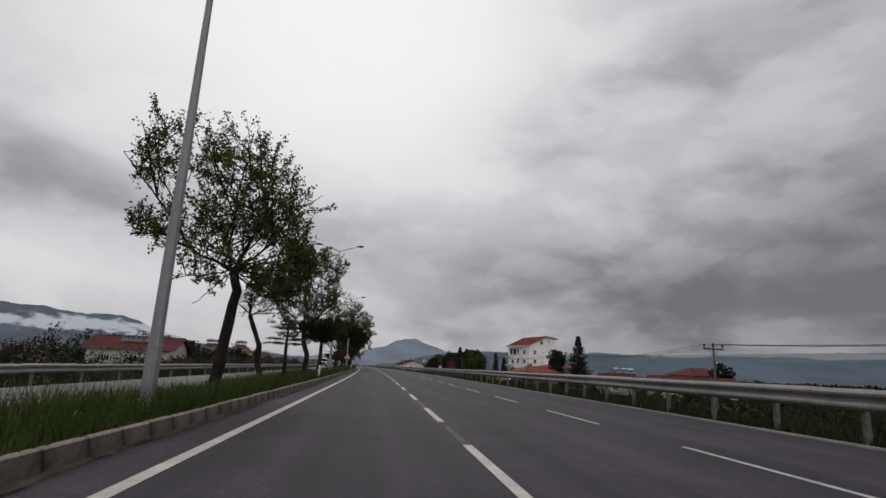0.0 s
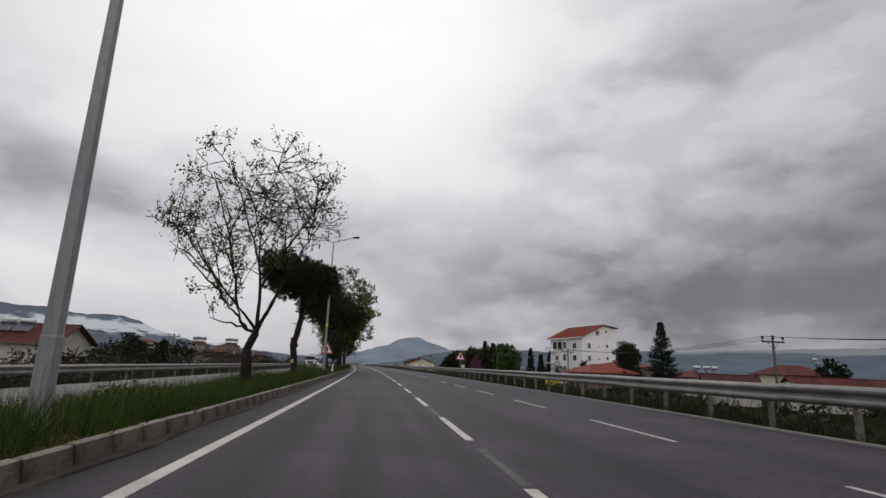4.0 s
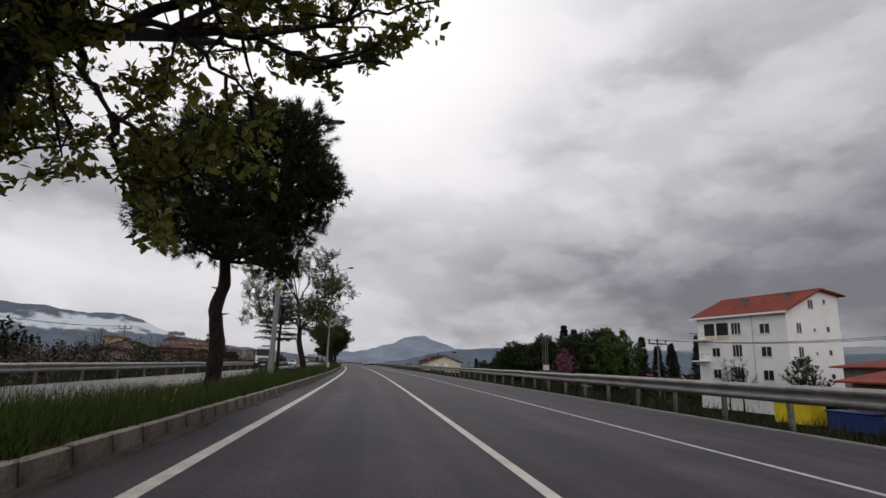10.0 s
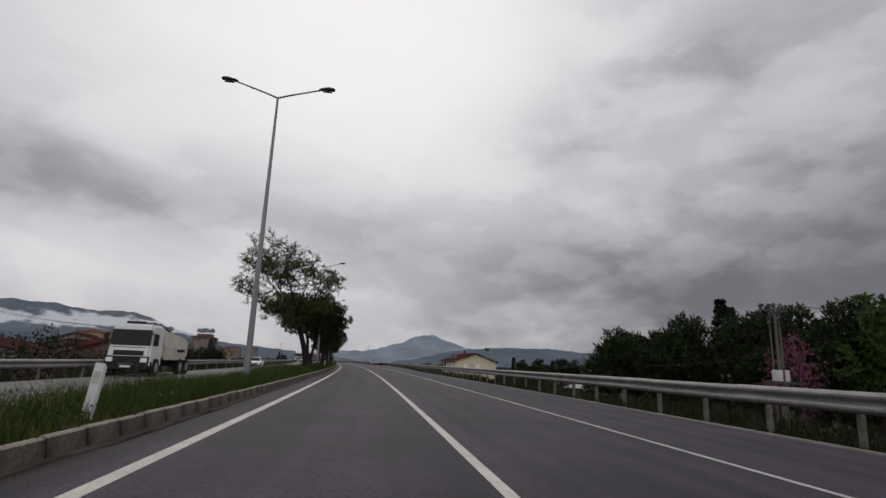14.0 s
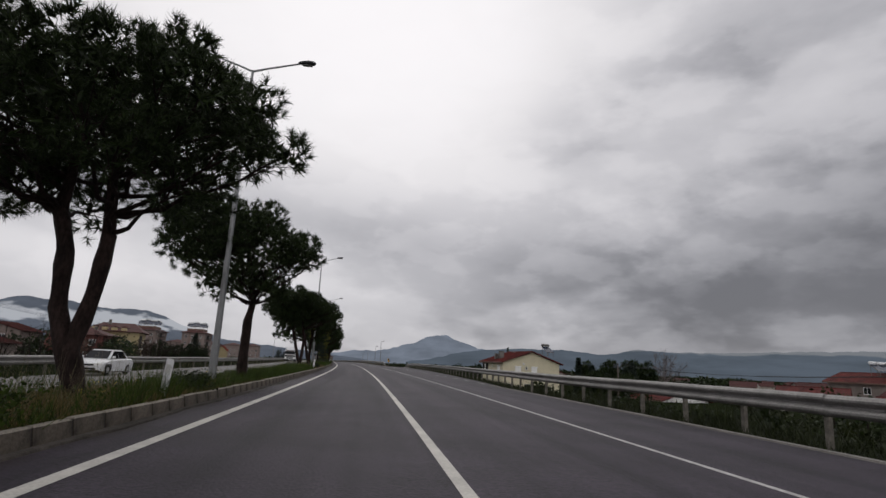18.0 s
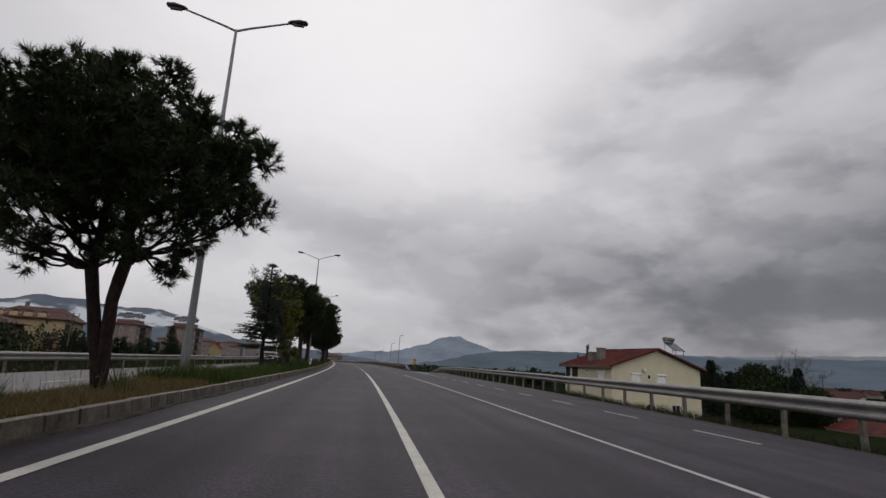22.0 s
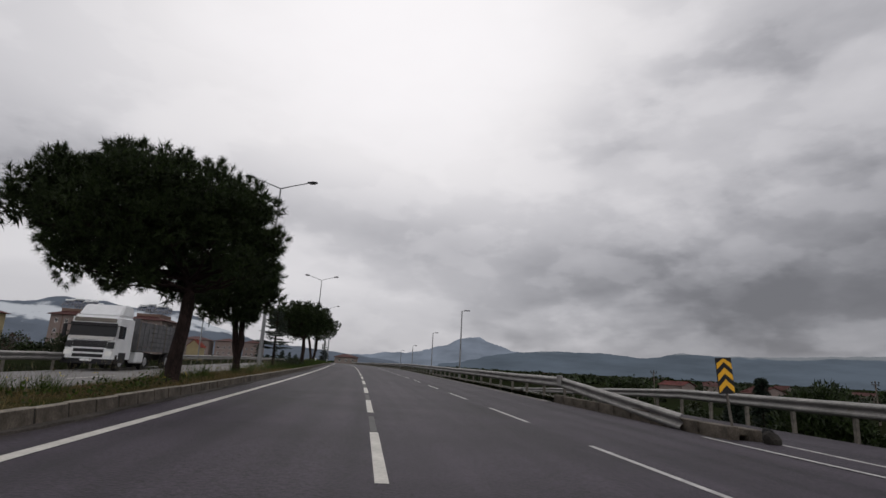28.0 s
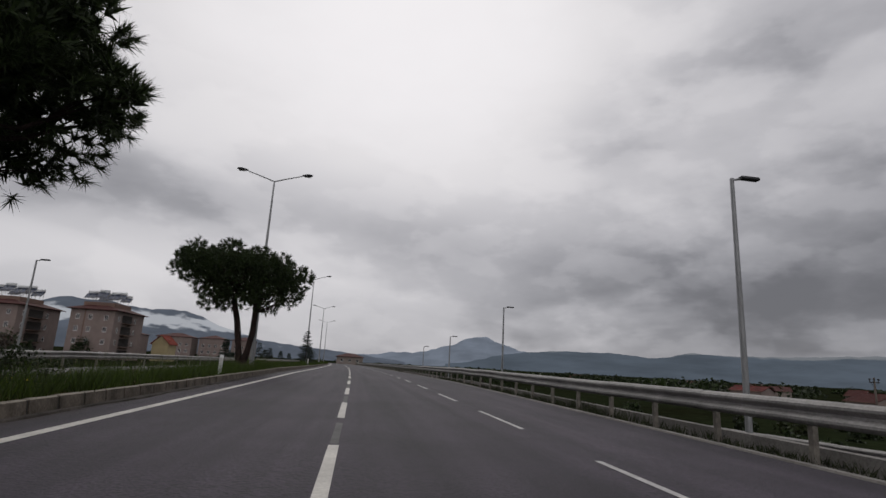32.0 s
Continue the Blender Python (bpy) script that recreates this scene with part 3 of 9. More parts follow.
    def footing(y):
        w = max(0.0, 0.10 + 0.16 * noise.noise((y * 0.35, 2.0, 0))) + 0.05 * noise.noise((y * 1.7, 0, 2))
        return [(-0.88, 0.035), (-0.86 + max(0.01, w), 0.030 + 0.022 * noise.noise((y * 1.3, 5, 0))), (-0.84 + max(0.01, w) + 0.03 * noise.noise((y * 2.9, 1, 2)), -0.03)]

    lip = new("kerb_footing", ribbon("kerb_footing", steps(-10, 385, 0.35), footing, M["verge"]))
    tagged(lip, "broken concrete footing showing along the kerb", "kerb", kind="structure")
    gut = new("gutter", ribbon("gutter", steps(318, 560, 3), lambda y: [(10.17, -0.01), (10.19, 0.03), (10.34, 0.03), (10.36, -0.3)], M["concrete"]))
    tagged(gut, "narrow pale concrete edging strip along the asphalt", "edging", kind="structure")


def stripe(name, y0, y1, d, w, mat, z=0.005, slant=0.0, group="lane markings"):
    """One painted stripe."""
    f = d if callable(d) else (lambda y: d)
    ys = steps(y0, y1, 3)
    me = ribbon(name, ys, lambda y: [(f(y) - w / 2, z), (f(y) + w / 2, z)], mat)
    ob = new(name, me)
    return tagged(ob, "", "road marking", group, "structure")


def build_markings():
    rng = random.Random(5)
    tagged(stripe("edge_line", -80, 600, 0.0, 0.17, M["paint"]), "continuous off-white painted edge line beside the kerb")
    first, period, length = 7.945, 6.6775, 3.5
    ends = [first + period * n for n in range(-8, 15)] + [300.69 + period * n for n in range(-1, 30)]
    for e in ends:
        for d, w in ((3.48, 0.135), (6.88, 0.10)):
            s = 0.0 if d < 5 else 0.15 if e < 200 else -0.4
            tagged(stripe("lane_dash", e - length + s, e + s, d, w, M["paint"] if d < 5 else M["paint_worn"]), "short off-white painted lane dash")
        if 0 < e < 420:
            tagged(stripe("faded_dash", e + 0.1, e + 2.4, 3.48, 0.11, M["paint_ghost"], 0.004), "faint remains of an older lane dash")
    for d, w, m, a, b in ((3.48, 0.14, "paint", 104.7, 283.5), (6.88, 0.10, "paint_worn", 104.3, 283.0)):
        tagged(stripe("solid_line", a, b, d, w, M[m]), "continuous off-white painted lane line")
    for n in range(14):
        y = 222.0 + 4.57 * n
        if y < 282:
            tagged(stripe("exit_dash", y, y + 2.1, 10.36, 0.10, M["paint_worn"], 0.010), "short thin painted dash along the exit lane")
    tagged(stripe("exit_line", 283, 309, lambda y: lerp(y, [(283, 10.4), (309, 10.2)]), 0.11, M["paint_worn"], 0.010), "thin painted line leading to the gore")
    tagged(stripe("exit_line", 292, 330, lambda y: lerp(y, [(292, 10.6), (308, 11.3), (330, 12.6)]), 0.11, M["paint_worn"], 0.012), "thin painted line along the slip road")
    for n in range(-8, 45):
        y = 2 + 11 * n
        ob = new("lane_dash", ribbon("lane_dash", steps(y, y + 4, 2), lambda yy: [(-7.75, -0.262), (-7.62, -0.262)], M["paint"]))
        tagged(ob, "painted lane dash on the opposite carriageway", "road marking", "lane markings", "structure")


def build_hills():
    rng = random.Random(11)

    def ridge(name, dist, pts, mat, label, foot=-12, rough=1.0, depth=500):
        """A long hill range: pts are (heading right in degrees, height in degrees)."""
        a0, a1 = pts[0][0], pts[-1][0]
        n = int((a1 - a0) * 4)
        rows = []
        c = Vector((-8, 170, 1.3))
        for i in range(n + 1):
            a = a0 + (a1 - a0) * i / n
            h = lerp(a, pts)
            h += rough * 0.16 * (noise.noise((a * 0.9, dist * 0.01, 0)) + 0.5 * noise.noise((a * 2.3, 3.3, 0)) + 0.25 * noise.noise((a * 6.1, 5.3, 0)))
            r = []
            for k in range(7):
                f = k / 6
                wob = 60 * noise.noise((a * 0.6, f * 3, dist * 0.01))
                dd = dist - depth * (1 - f) + wob * (1 - f)
                zz = foot + (dist * math.tan(radians(max(h, 0.02))) - foot) * (f**1.3)
                r.append((c.x + dd * math.sin(radians(a)), c.y + dd * math.cos(radians(a)), zz + c.z * f))
            dd = dist + 400
            r.append((c.x + dd * math.sin(radians(a)), c.y + dd * math.cos(radians(a)), foot))
            rows.append(r)
        k = 8
        verts = [p for r in rows for p in r]
        faces = [(i * k + j, (i + 1) * k + j, (i + 1) * k + j + 1, i * k + j + 1) for i in range(n) for j in range(k - 1)]
        tagged(new(name, mesh(name, verts, faces, mat, True)), label, "hills", kind="structure")

    # the glow colours paint the haze of the air onto each range
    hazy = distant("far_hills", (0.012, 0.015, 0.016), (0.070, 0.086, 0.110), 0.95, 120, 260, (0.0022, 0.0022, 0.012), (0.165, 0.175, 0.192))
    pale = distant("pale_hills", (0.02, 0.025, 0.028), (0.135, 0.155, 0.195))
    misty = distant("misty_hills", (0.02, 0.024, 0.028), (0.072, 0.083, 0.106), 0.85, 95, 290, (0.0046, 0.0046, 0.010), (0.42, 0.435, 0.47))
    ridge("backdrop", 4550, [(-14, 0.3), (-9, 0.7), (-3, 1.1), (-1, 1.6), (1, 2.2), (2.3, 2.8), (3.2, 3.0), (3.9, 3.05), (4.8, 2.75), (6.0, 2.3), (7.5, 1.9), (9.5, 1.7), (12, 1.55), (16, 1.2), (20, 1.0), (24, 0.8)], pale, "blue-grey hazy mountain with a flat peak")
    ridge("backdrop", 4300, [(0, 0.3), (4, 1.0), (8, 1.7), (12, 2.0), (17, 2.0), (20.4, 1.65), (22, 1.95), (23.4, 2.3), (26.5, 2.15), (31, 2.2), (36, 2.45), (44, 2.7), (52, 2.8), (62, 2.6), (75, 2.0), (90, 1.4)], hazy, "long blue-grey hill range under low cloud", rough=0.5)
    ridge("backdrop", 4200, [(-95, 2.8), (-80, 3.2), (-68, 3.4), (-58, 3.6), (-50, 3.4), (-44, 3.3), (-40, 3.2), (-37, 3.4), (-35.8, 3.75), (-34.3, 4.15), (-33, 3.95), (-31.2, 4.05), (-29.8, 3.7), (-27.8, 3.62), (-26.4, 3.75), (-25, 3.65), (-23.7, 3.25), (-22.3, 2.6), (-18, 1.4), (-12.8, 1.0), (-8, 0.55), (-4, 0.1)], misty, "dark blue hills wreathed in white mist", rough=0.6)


build_ground()
build_markings()
build_hills()

# ---- kerbs, guardrails, street lamps ----
def build_kerbs():
    def stone(length):
        bm = boxes((-0.02, 0.024, -0.05, 0.12, length - 0.024, 0.245))
        for v in bm.verts:
            if v.co.z > 0.2 and v.co.x > 0:
                v.co.x -= 0.035
        es = [e for e in bm.edges if all(v.co.z > 0.2 for v in e.verts)]
        bmesh.ops.bevel(bm, geom=es, offset=0.018, segments=1, affect="EDGES")
        return bm

    size = 0.80
    rng = random.Random(3)
    base = tagged(new("kerb"), "pale weathered concrete kerb stones with open joints", "kerb", kind="structure")
    me = bpy.data.meshes.new("kerb_stone")
    bm = stone(size)
    bm.to_mesh(me)
    bm.free()
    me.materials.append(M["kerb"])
    me.materials.append(M["kerb_top_lit"])
    # upward faces take a paler copy: the sky's light put into the colour
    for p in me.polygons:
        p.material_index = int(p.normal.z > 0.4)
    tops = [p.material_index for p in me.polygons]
    rest, faces = [], []
    verts0 = [v.co.copy() for v in me.vertices]
    polys = [tuple(p.vertices) for p in me.polygons]

    def laid(y, d):
        m = at(y, d, rng.uniform(-0.010, 0.006), rng.uniform(-0.35, 0.35))
        return m @ pose(rng.uniform(-0.004, 0.004), 0, 0, 0, rng.uniform(-0.8, 0.8), 0)

    for i in range(-25, 600):
        y = i * size
        m = laid(y, -0.98)
        if 0 <= i < 300:
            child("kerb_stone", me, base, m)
        else:
            k = len(rest)
            rest += [m @ v for v in verts0]
            faces += [tuple(k + a for a in p) for p in polys]
        if -10 < y < 480:
            m = at(y, -3.62, -0.30)
            k = len(rest)
            rest += [m @ v for v in verts0]
            faces += [tuple(k + a for a in p) for p in polys]
    run = mesh("kerb_run", rest, faces, [M["kerb"], M["kerb_top_lit"]])
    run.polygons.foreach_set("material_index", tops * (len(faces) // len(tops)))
    # one dark strip just behind the faces paints shadow and dirt into the joints
    fill = ribbon("joint_fill", steps(-20, 480, 0.8), lambda y: [(-0.873, -0.02), (-0.905, 0.222), (-0.97, 0.222)], M["dirt_and_shade"])
    child("joint_fill", fill, base, None, "dark strip standing for shadow and dirt in the open kerb joints")
    tagged(child("kerb_run", run, base), kind="stuff")


WAVE = [(0.0, -0.08), (0.05, -0.05), (0.085, -0.01), (0.085, 0.03), (0.045, 0.075), (0.0, 0.105), (0.0, 0.135), (0.045, 0.165), (0.085, 0.21), (0.085, 0.25), (0.045, 0.295), (0.0, 0.32)]


def beam_mesh(y0, y1, d, top, side, sink=None, step=2.0):
    """A wave-shaped steel beam from y0 to y1; side: -1 faces left."""
    verts, faces = [], []
    ys = steps(y0, y1, step)
    k = len(WAVE)
    for s in (0, 0.012):
        for y in ys:
            for o, h in WAVE:
                verts.append(P(y, d(y) + side * (o + s), top(y) - 0.32 + h))
    n = len(ys)
    for i in range(n - 1):
        for j in range(k - 1):
            a = i * k + j
            f = (a, a + 1, a + k + 1, a + k)
            g = tuple(n * k + q for q in f)
            faces += [f, g[::-1]]
    for i in range(n - 1):
        for j in (0, k - 1):
            a = i * k + j
            faces.append((a, a + k, a + k + n * k, a + n * k))
    return mesh("beam", verts, faces, M["steel"])


def guardrail(name, label, y0, y1, d, top, ground, side, gap, step=2.0, first=0.0):
    base = tagged(new(name), label, "guardrail", "guardrails")
    y = y0
    rng = random.Random(int(y0) + 7)
    while y < y1 - 0.1:
        e = min(y + 4.0, y1)
        dz = rng.uniform(-0.012, 0.012)
        dd = rng.uniform(-0.015, 0.015)
        child("beam", beam_mesh(y, e + 0.12, lambda q: d(q) + dd, lambda q: top(q) + dz, side, step=step), base)
        y = e
    bm = boxes((-0.06, -0.045, 0, 0.0, 0.045, 1), (-0.10, -0.05, 0, -0.06, 0.05, 1))
    me = bpy.data.meshes.new("post")
    bm.to_mesh(me)
    bm.free()
    me.materials.append(M["post"])
    bm = boxes((-0.07, -0.09, -0.14, 0.07, 0.09, 0.14), bevel=0.01)
    sp = bpy.data.meshes.new("spacer")
    bm.to_mesh(sp)
    bm.free()
    sp.materials.append(M["post"])
    y = y0 + first
    while y < y1:
        h = top(y) - ground(y) - 0.03
        lean = rng.uniform(-1.2, 1.2)
        m = at(y, d(y) - side * 0.15, ground(y) - 0.15) @ pose(0, 0, 0, lean, lean * 0.6, 180 if side > 0 else 0) @ Matrix.Diagonal((1, 1, h + 0.15, 1))
        child("post", me, base, m)
        child("spacer", sp, base, at(y, d(y) - side * 0.07, top(y) - 0.16))
        y += gap
    return base


def build_rails():
    right = lambda y: lerp(y, [(-60, 11.05), (20, 11.05), (225, 11.15), (330, 10.9), (500, 10.9)])
    outer = lambda y: lerp(y, RAMP) + 0.85
    lvl = lambda y: 0.93
    # main rail up to the exit lane, swinging out along it
    first = lambda y: right(y) if y < 215 else lerp(y, [(215, 11.15), (222, 11.3), (232, 12.1), (254, 13.5), (270, 14.25), (285, 14.65), (311, 15.85), (330, 18.0), (360, 21.8), (400, 27.8), (460, 38.8)])
    low = lambda y: 0.93 + lerp(y, SINK)
    guardrail("guardrail", "galvanised wave-beam guardrail on short steel posts beside the road", -30, 440, first, low, lambda y: -0.1 + lerp(y, SINK), -1, 2.27, 2.0, 0.6)
    inner = lambda y: right(y)
    guardrail("guardrail", "galvanised wave-beam guardrail starting again behind the exit gore", 318.5, 560, inner, lvl, lambda y: -0.1, -1, 2.27, 2.0, 0.0)
    guardrail("guardrail", "galvanised wave-beam guardrail along the opposite carriageway", -40, 560, lambda y: -12.25, lambda y: 0.58, lambda y: -0.45, 1, 4.0, 4.0, 1.0)
    # the sloping end piece of the inner rail
    end = tagged(new("rail_terminal"), "bent steel rail end sloping down into the concrete gore", "guardrail")
    child("beam", beam_mesh(310.2, 318.6, lambda y: lerp(y, [(310.2, 10.55), (318.6, right(318.6))]), lambda y: lerp(y, [(310.2, 0.36), (318.6, 0.93)]), -1, step=1.0), end)
    part("end_plate", boxes((-0.03, -0.25, -0.3, 0.03, 0.25, 0.1), bevel=0.01), M["steel"], end, m=at(318.5, right(318.5) - 0.1, 0.9))


def street_lamp(y, d, double=True, h=7.0, banded=False):
    t = thing("street_lamp", at(y, d, 0.05), "tall tapered galvanised steel street lamp with two arms" if double else "galvanised steel street lamp with one short arm", "street lamp", "street lamps")
    if double:
        h = 11.45
        part("base_plate", boxes((-0.22, -0.22, -0.1, 0.22, 0.22, 0.16), bevel=0.02), M["concrete"], t)
        part("pole", tubes(([(0, 0, 0.1), (0, 0, 1.25), (0, 0, 1.27), (0, 0, h)], [0.135, 0.13, 0.118, 0.045]), sides=8), M["lamp_steel"], t)
        part("hatch", boxes((-0.05, -0.14, 0.55, 0.05, -0.12, 0.9), bevel=0.005), M["lamp_steel"], t)
        if banded:
            part("tape", tubes(([(0, 0, 4.0), (0, 0, 4.25)], [0.1, 0.098]), sides=8), M["bin_yellow"], t, "faded yellow number band")
        for s in (-1, 1):
            a = part("arm", tubes(([(0, 0, h - 0.05), (s * 0.5, 0, h + 0.13), (s * 1.75, 0, h + 0.52)], [0.04, 0.035, 0.03]), sides=6), M["lamp_steel"], t)
            bm = bmesh.new()
            tube(bm, [(s * 1.62, 0, h + 0.50), (s * 1.72, 0, h + 0.53), (s * 2.0, 0, h + 0.58), (s * 2.22, 0, h + 0.60), (s * 2.27, 0, h + 0.605)], [0.05, 0.10, 0.145, 0.11, 0.04], 10)
            for v in bm.verts:
                v.co.z = h + 0.55 + (v.co.z - h - 0.55) * 0.62
            hd = part("lantern", bm, M["lamp_dark"], t, smooth=True)
            part("lens", boxes((min(s * 1.78, s * 2.15), -0.08, h + 0.455, max(s * 1.78, s * 2.15), 0.08, h + 0.475), bevel=0.008), M["lamp_glass"], hd)
    else:
        part("pole", tubes(([(0, 0, -4.5), (0, 0, h)], [0.11, 0.055]), sides=8), M["lamp_steel"], t)
        part("arm", tubes(([(0, 0, h - 0.05), (0.35, 0, h + 0.03)], [0.035, 0.03]), sides=6), M["lamp_steel"], t)
        bm = boxes((0.25, -0.1, h - 0.0, 0.85, 0.1, h + 0.1), bevel=0.03)
        part("lantern", bm, M["lamp_dark"], t)
    return t


def build_lamps():
    for y, d in ((10.0, -1.78), (50.0, -1.95), (89.6, -2.05), (130.6, -2.15), (170.7, -2.1), (211.7, -2.45), (251.7, -2.3), (292.9, -2.25), (331.9, -2.68), (372.2, -2.15), (412, -2.2), (452, -2.2), (492, -2.2)):
        street_lamp(y, d, banded=y in (89.6, 130.6))
    for y, d, h in ((352.9, 13.8, 6.72), (381.4, 15.4, 5.9), (402, 15.0, 4.5), (430, 16.0, 4.2)):
        street_lamp(y, d, False, h)
    street_lamp(380.5, -18.9, False, 6.6)


build_kerbs()
build_rails()
build_lamps()

# ---- trees ----
class Wood:
    """Collects tapered limbs into one mesh."""

    def __init__(self):
        self.v, self.f = [], []

    def limb(self, pts, r0, r1, sides=5, rough=0.0):
        n = len(pts)
        rings = []
        q, last = None, None
        for i in range(n):
            a, b = pts[max(0, i - 1)], pts[min(n - 1, i + 1)]
            d = Vector(b - a).normalized()
            # carried along the limb without twisting
            q = Vector((0, 0, 1)).rotation_difference(d) if q is None else last.rotation_difference(d) @ q
            last = d
            r = r0 + (r1 - r0) * i / (n - 1)
            k = len(self.v)
            for s in range(sides):
                t = 2 * math.pi * s / sides
                w = r * (1 + rough * noise.noise((pts[i][2] * 1.9, s * 1.7, r0 * 50)))
                self.v.append(Vector(pts[i]) + q @ Vector((w * math.cos(t), w * math.sin(t), 0)))
            rings.append(k)
        for a, b in zip(rings, rings[1:]):
            for s in range(sides):
                e = (s + 1) % sides
                self.f.append((a + s, a + e, b + e, b + s))

    def mesh(self, name, mat):
        return mesh(name, self.v, self.f, mat, True)


def bez(a, c, b, n):
    s = np.linspace(0, 1, n)[:, None]
    return a * (1 - s) ** 2 + c * 2 * s * (1 - s) + b * s * s


def unit(v):
    return v / max(1e-9, np.linalg.norm(v))


def in_crown(rng, n, c, rad, shell=0.0, flat=0.0):
    """Points in an uneven ellipsoid; shell pushes them outward, flat cuts the underside."""
    out = []
    while len(out) < n:
        v = unit(rng.normal(size=3))
        r = rng.random() ** (1 / 3)
        r = r * (1 - shell) + shell * (0.75 + 0.25 * rng.random())
        if flat and v[2] < 0:
            v[2] *= 1 - flat
        lump = 1 + 0.28 * noise.noise(Vector((v[0] * 2.1 + c[0], v[1] * 2.1, v[2] * 2.1 + c[2])))
        out.append(np.array(c) + v * r * np.array(rad) * lump)
    return out


def leaf_quads(rng, c, size, aspect=0.6):
    """A loose leaf at each point."""
    n = len(c)
    a = rng.normal(size=(n, 3))
    a /= np.linalg.norm(a, axis=1, keepdims=True)
    b = np.cross(a, rng.normal(size=(n, 3)))
    b /= np.linalg.norm(b, axis=1, keepdims=True)
    s = size * rng.uniform(0.6, 1.3, (n, 1))
    a, b = a * s, b * s * aspect
    return np.stack([c - a * 0.5, c + b * 0.5, c + a * 0.6, c - b * 0.5], 1)


def leaf_cloud(rng, centres, per, spread, size, down=0.0, aspect=0.75):
    """Loose leaves scattered round centres."""
    c = np.repeat(np.array(centres), per, axis=0)
    c = c + rng.normal(0, 1, c.shape) * np.array(spread)
    c[:, 2] -= down * rng.random(len(c))
    return leaf_quads(rng, c, size, aspect)


def brushes(rng, roots, axes, long, length, width, needles, open_=0.75):
    """Needle shoots: short axes ringed by narrow needles."""
    m = len(roots) * needles
    c = np.repeat(roots, needles, axis=0)
    u = np.repeat(axes, needles, axis=0)
    c = c + u * (long * rng.random((m, 1)))
    d = u * 0.75 + rng.normal(0, open_ * 0.6, (m, 3))
    d /= np.linalg.norm(d, axis=1, keepdims=True)
    side = np.cross(d, rng.normal(size=(m, 3)))
    side /= np.linalg.norm(side, axis=1, keepdims=True)
    ln = length * rng.uniform(0.7, 1.25, (m, 1))
    return np.stack([c - side * width * 0.5, c + side * width * 0.5, c + d * ln], 1)


def crown_lobes(rng, lobes, deep=0.9):
    """The crown's rounded masses in the round: each (x, z, r) in the tree's width, with others before and behind it; an (x, y, z, r) stands alone."""
    own = [q for q in lobes if len(q) == 4]
    lobes = [q for q in lobes if len(q) == 3]
    xs0, xs1 = min(x - r for x, z, r in lobes), max(x + r for x, z, r in lobes)
    zs0, zs1 = min(z - r for x, z, r in lobes), max(z + r for x, z, r in lobes)
    cx, w, cz = (xs0 + xs1) / 2, (xs1 - xs0) / 2, (zs0 + zs1) / 2
    out = []
    for x, z, r in lobes:
        span = deep * w * math.sqrt(max(0.05, 1 - ((x - cx) / w) ** 2)) - r * 0.6
        out.append((x, span * rng.uniform(-0.25, 0.25), z, r))
        if span > 0.5 * r:
            for s in (-1, 1):
                k = rng.uniform(0.72, 0.92)
                out.append((cx + (x - cx) * k, s * span * rng.uniform(0.55, 0.85), cz + (z - cz) * k, r * rng.uniform(0.8, 1.0)))
    out = np.array(out)
    out[:, 2] = 1.1 + (out[:, 2] - 1.1) * (1 + np.minimum(out[:, 1], 0) / 15)
    if own:
        out = np.concatenate([out, np.array(own)])
    return out, np.array((cx, 0, cz)), w


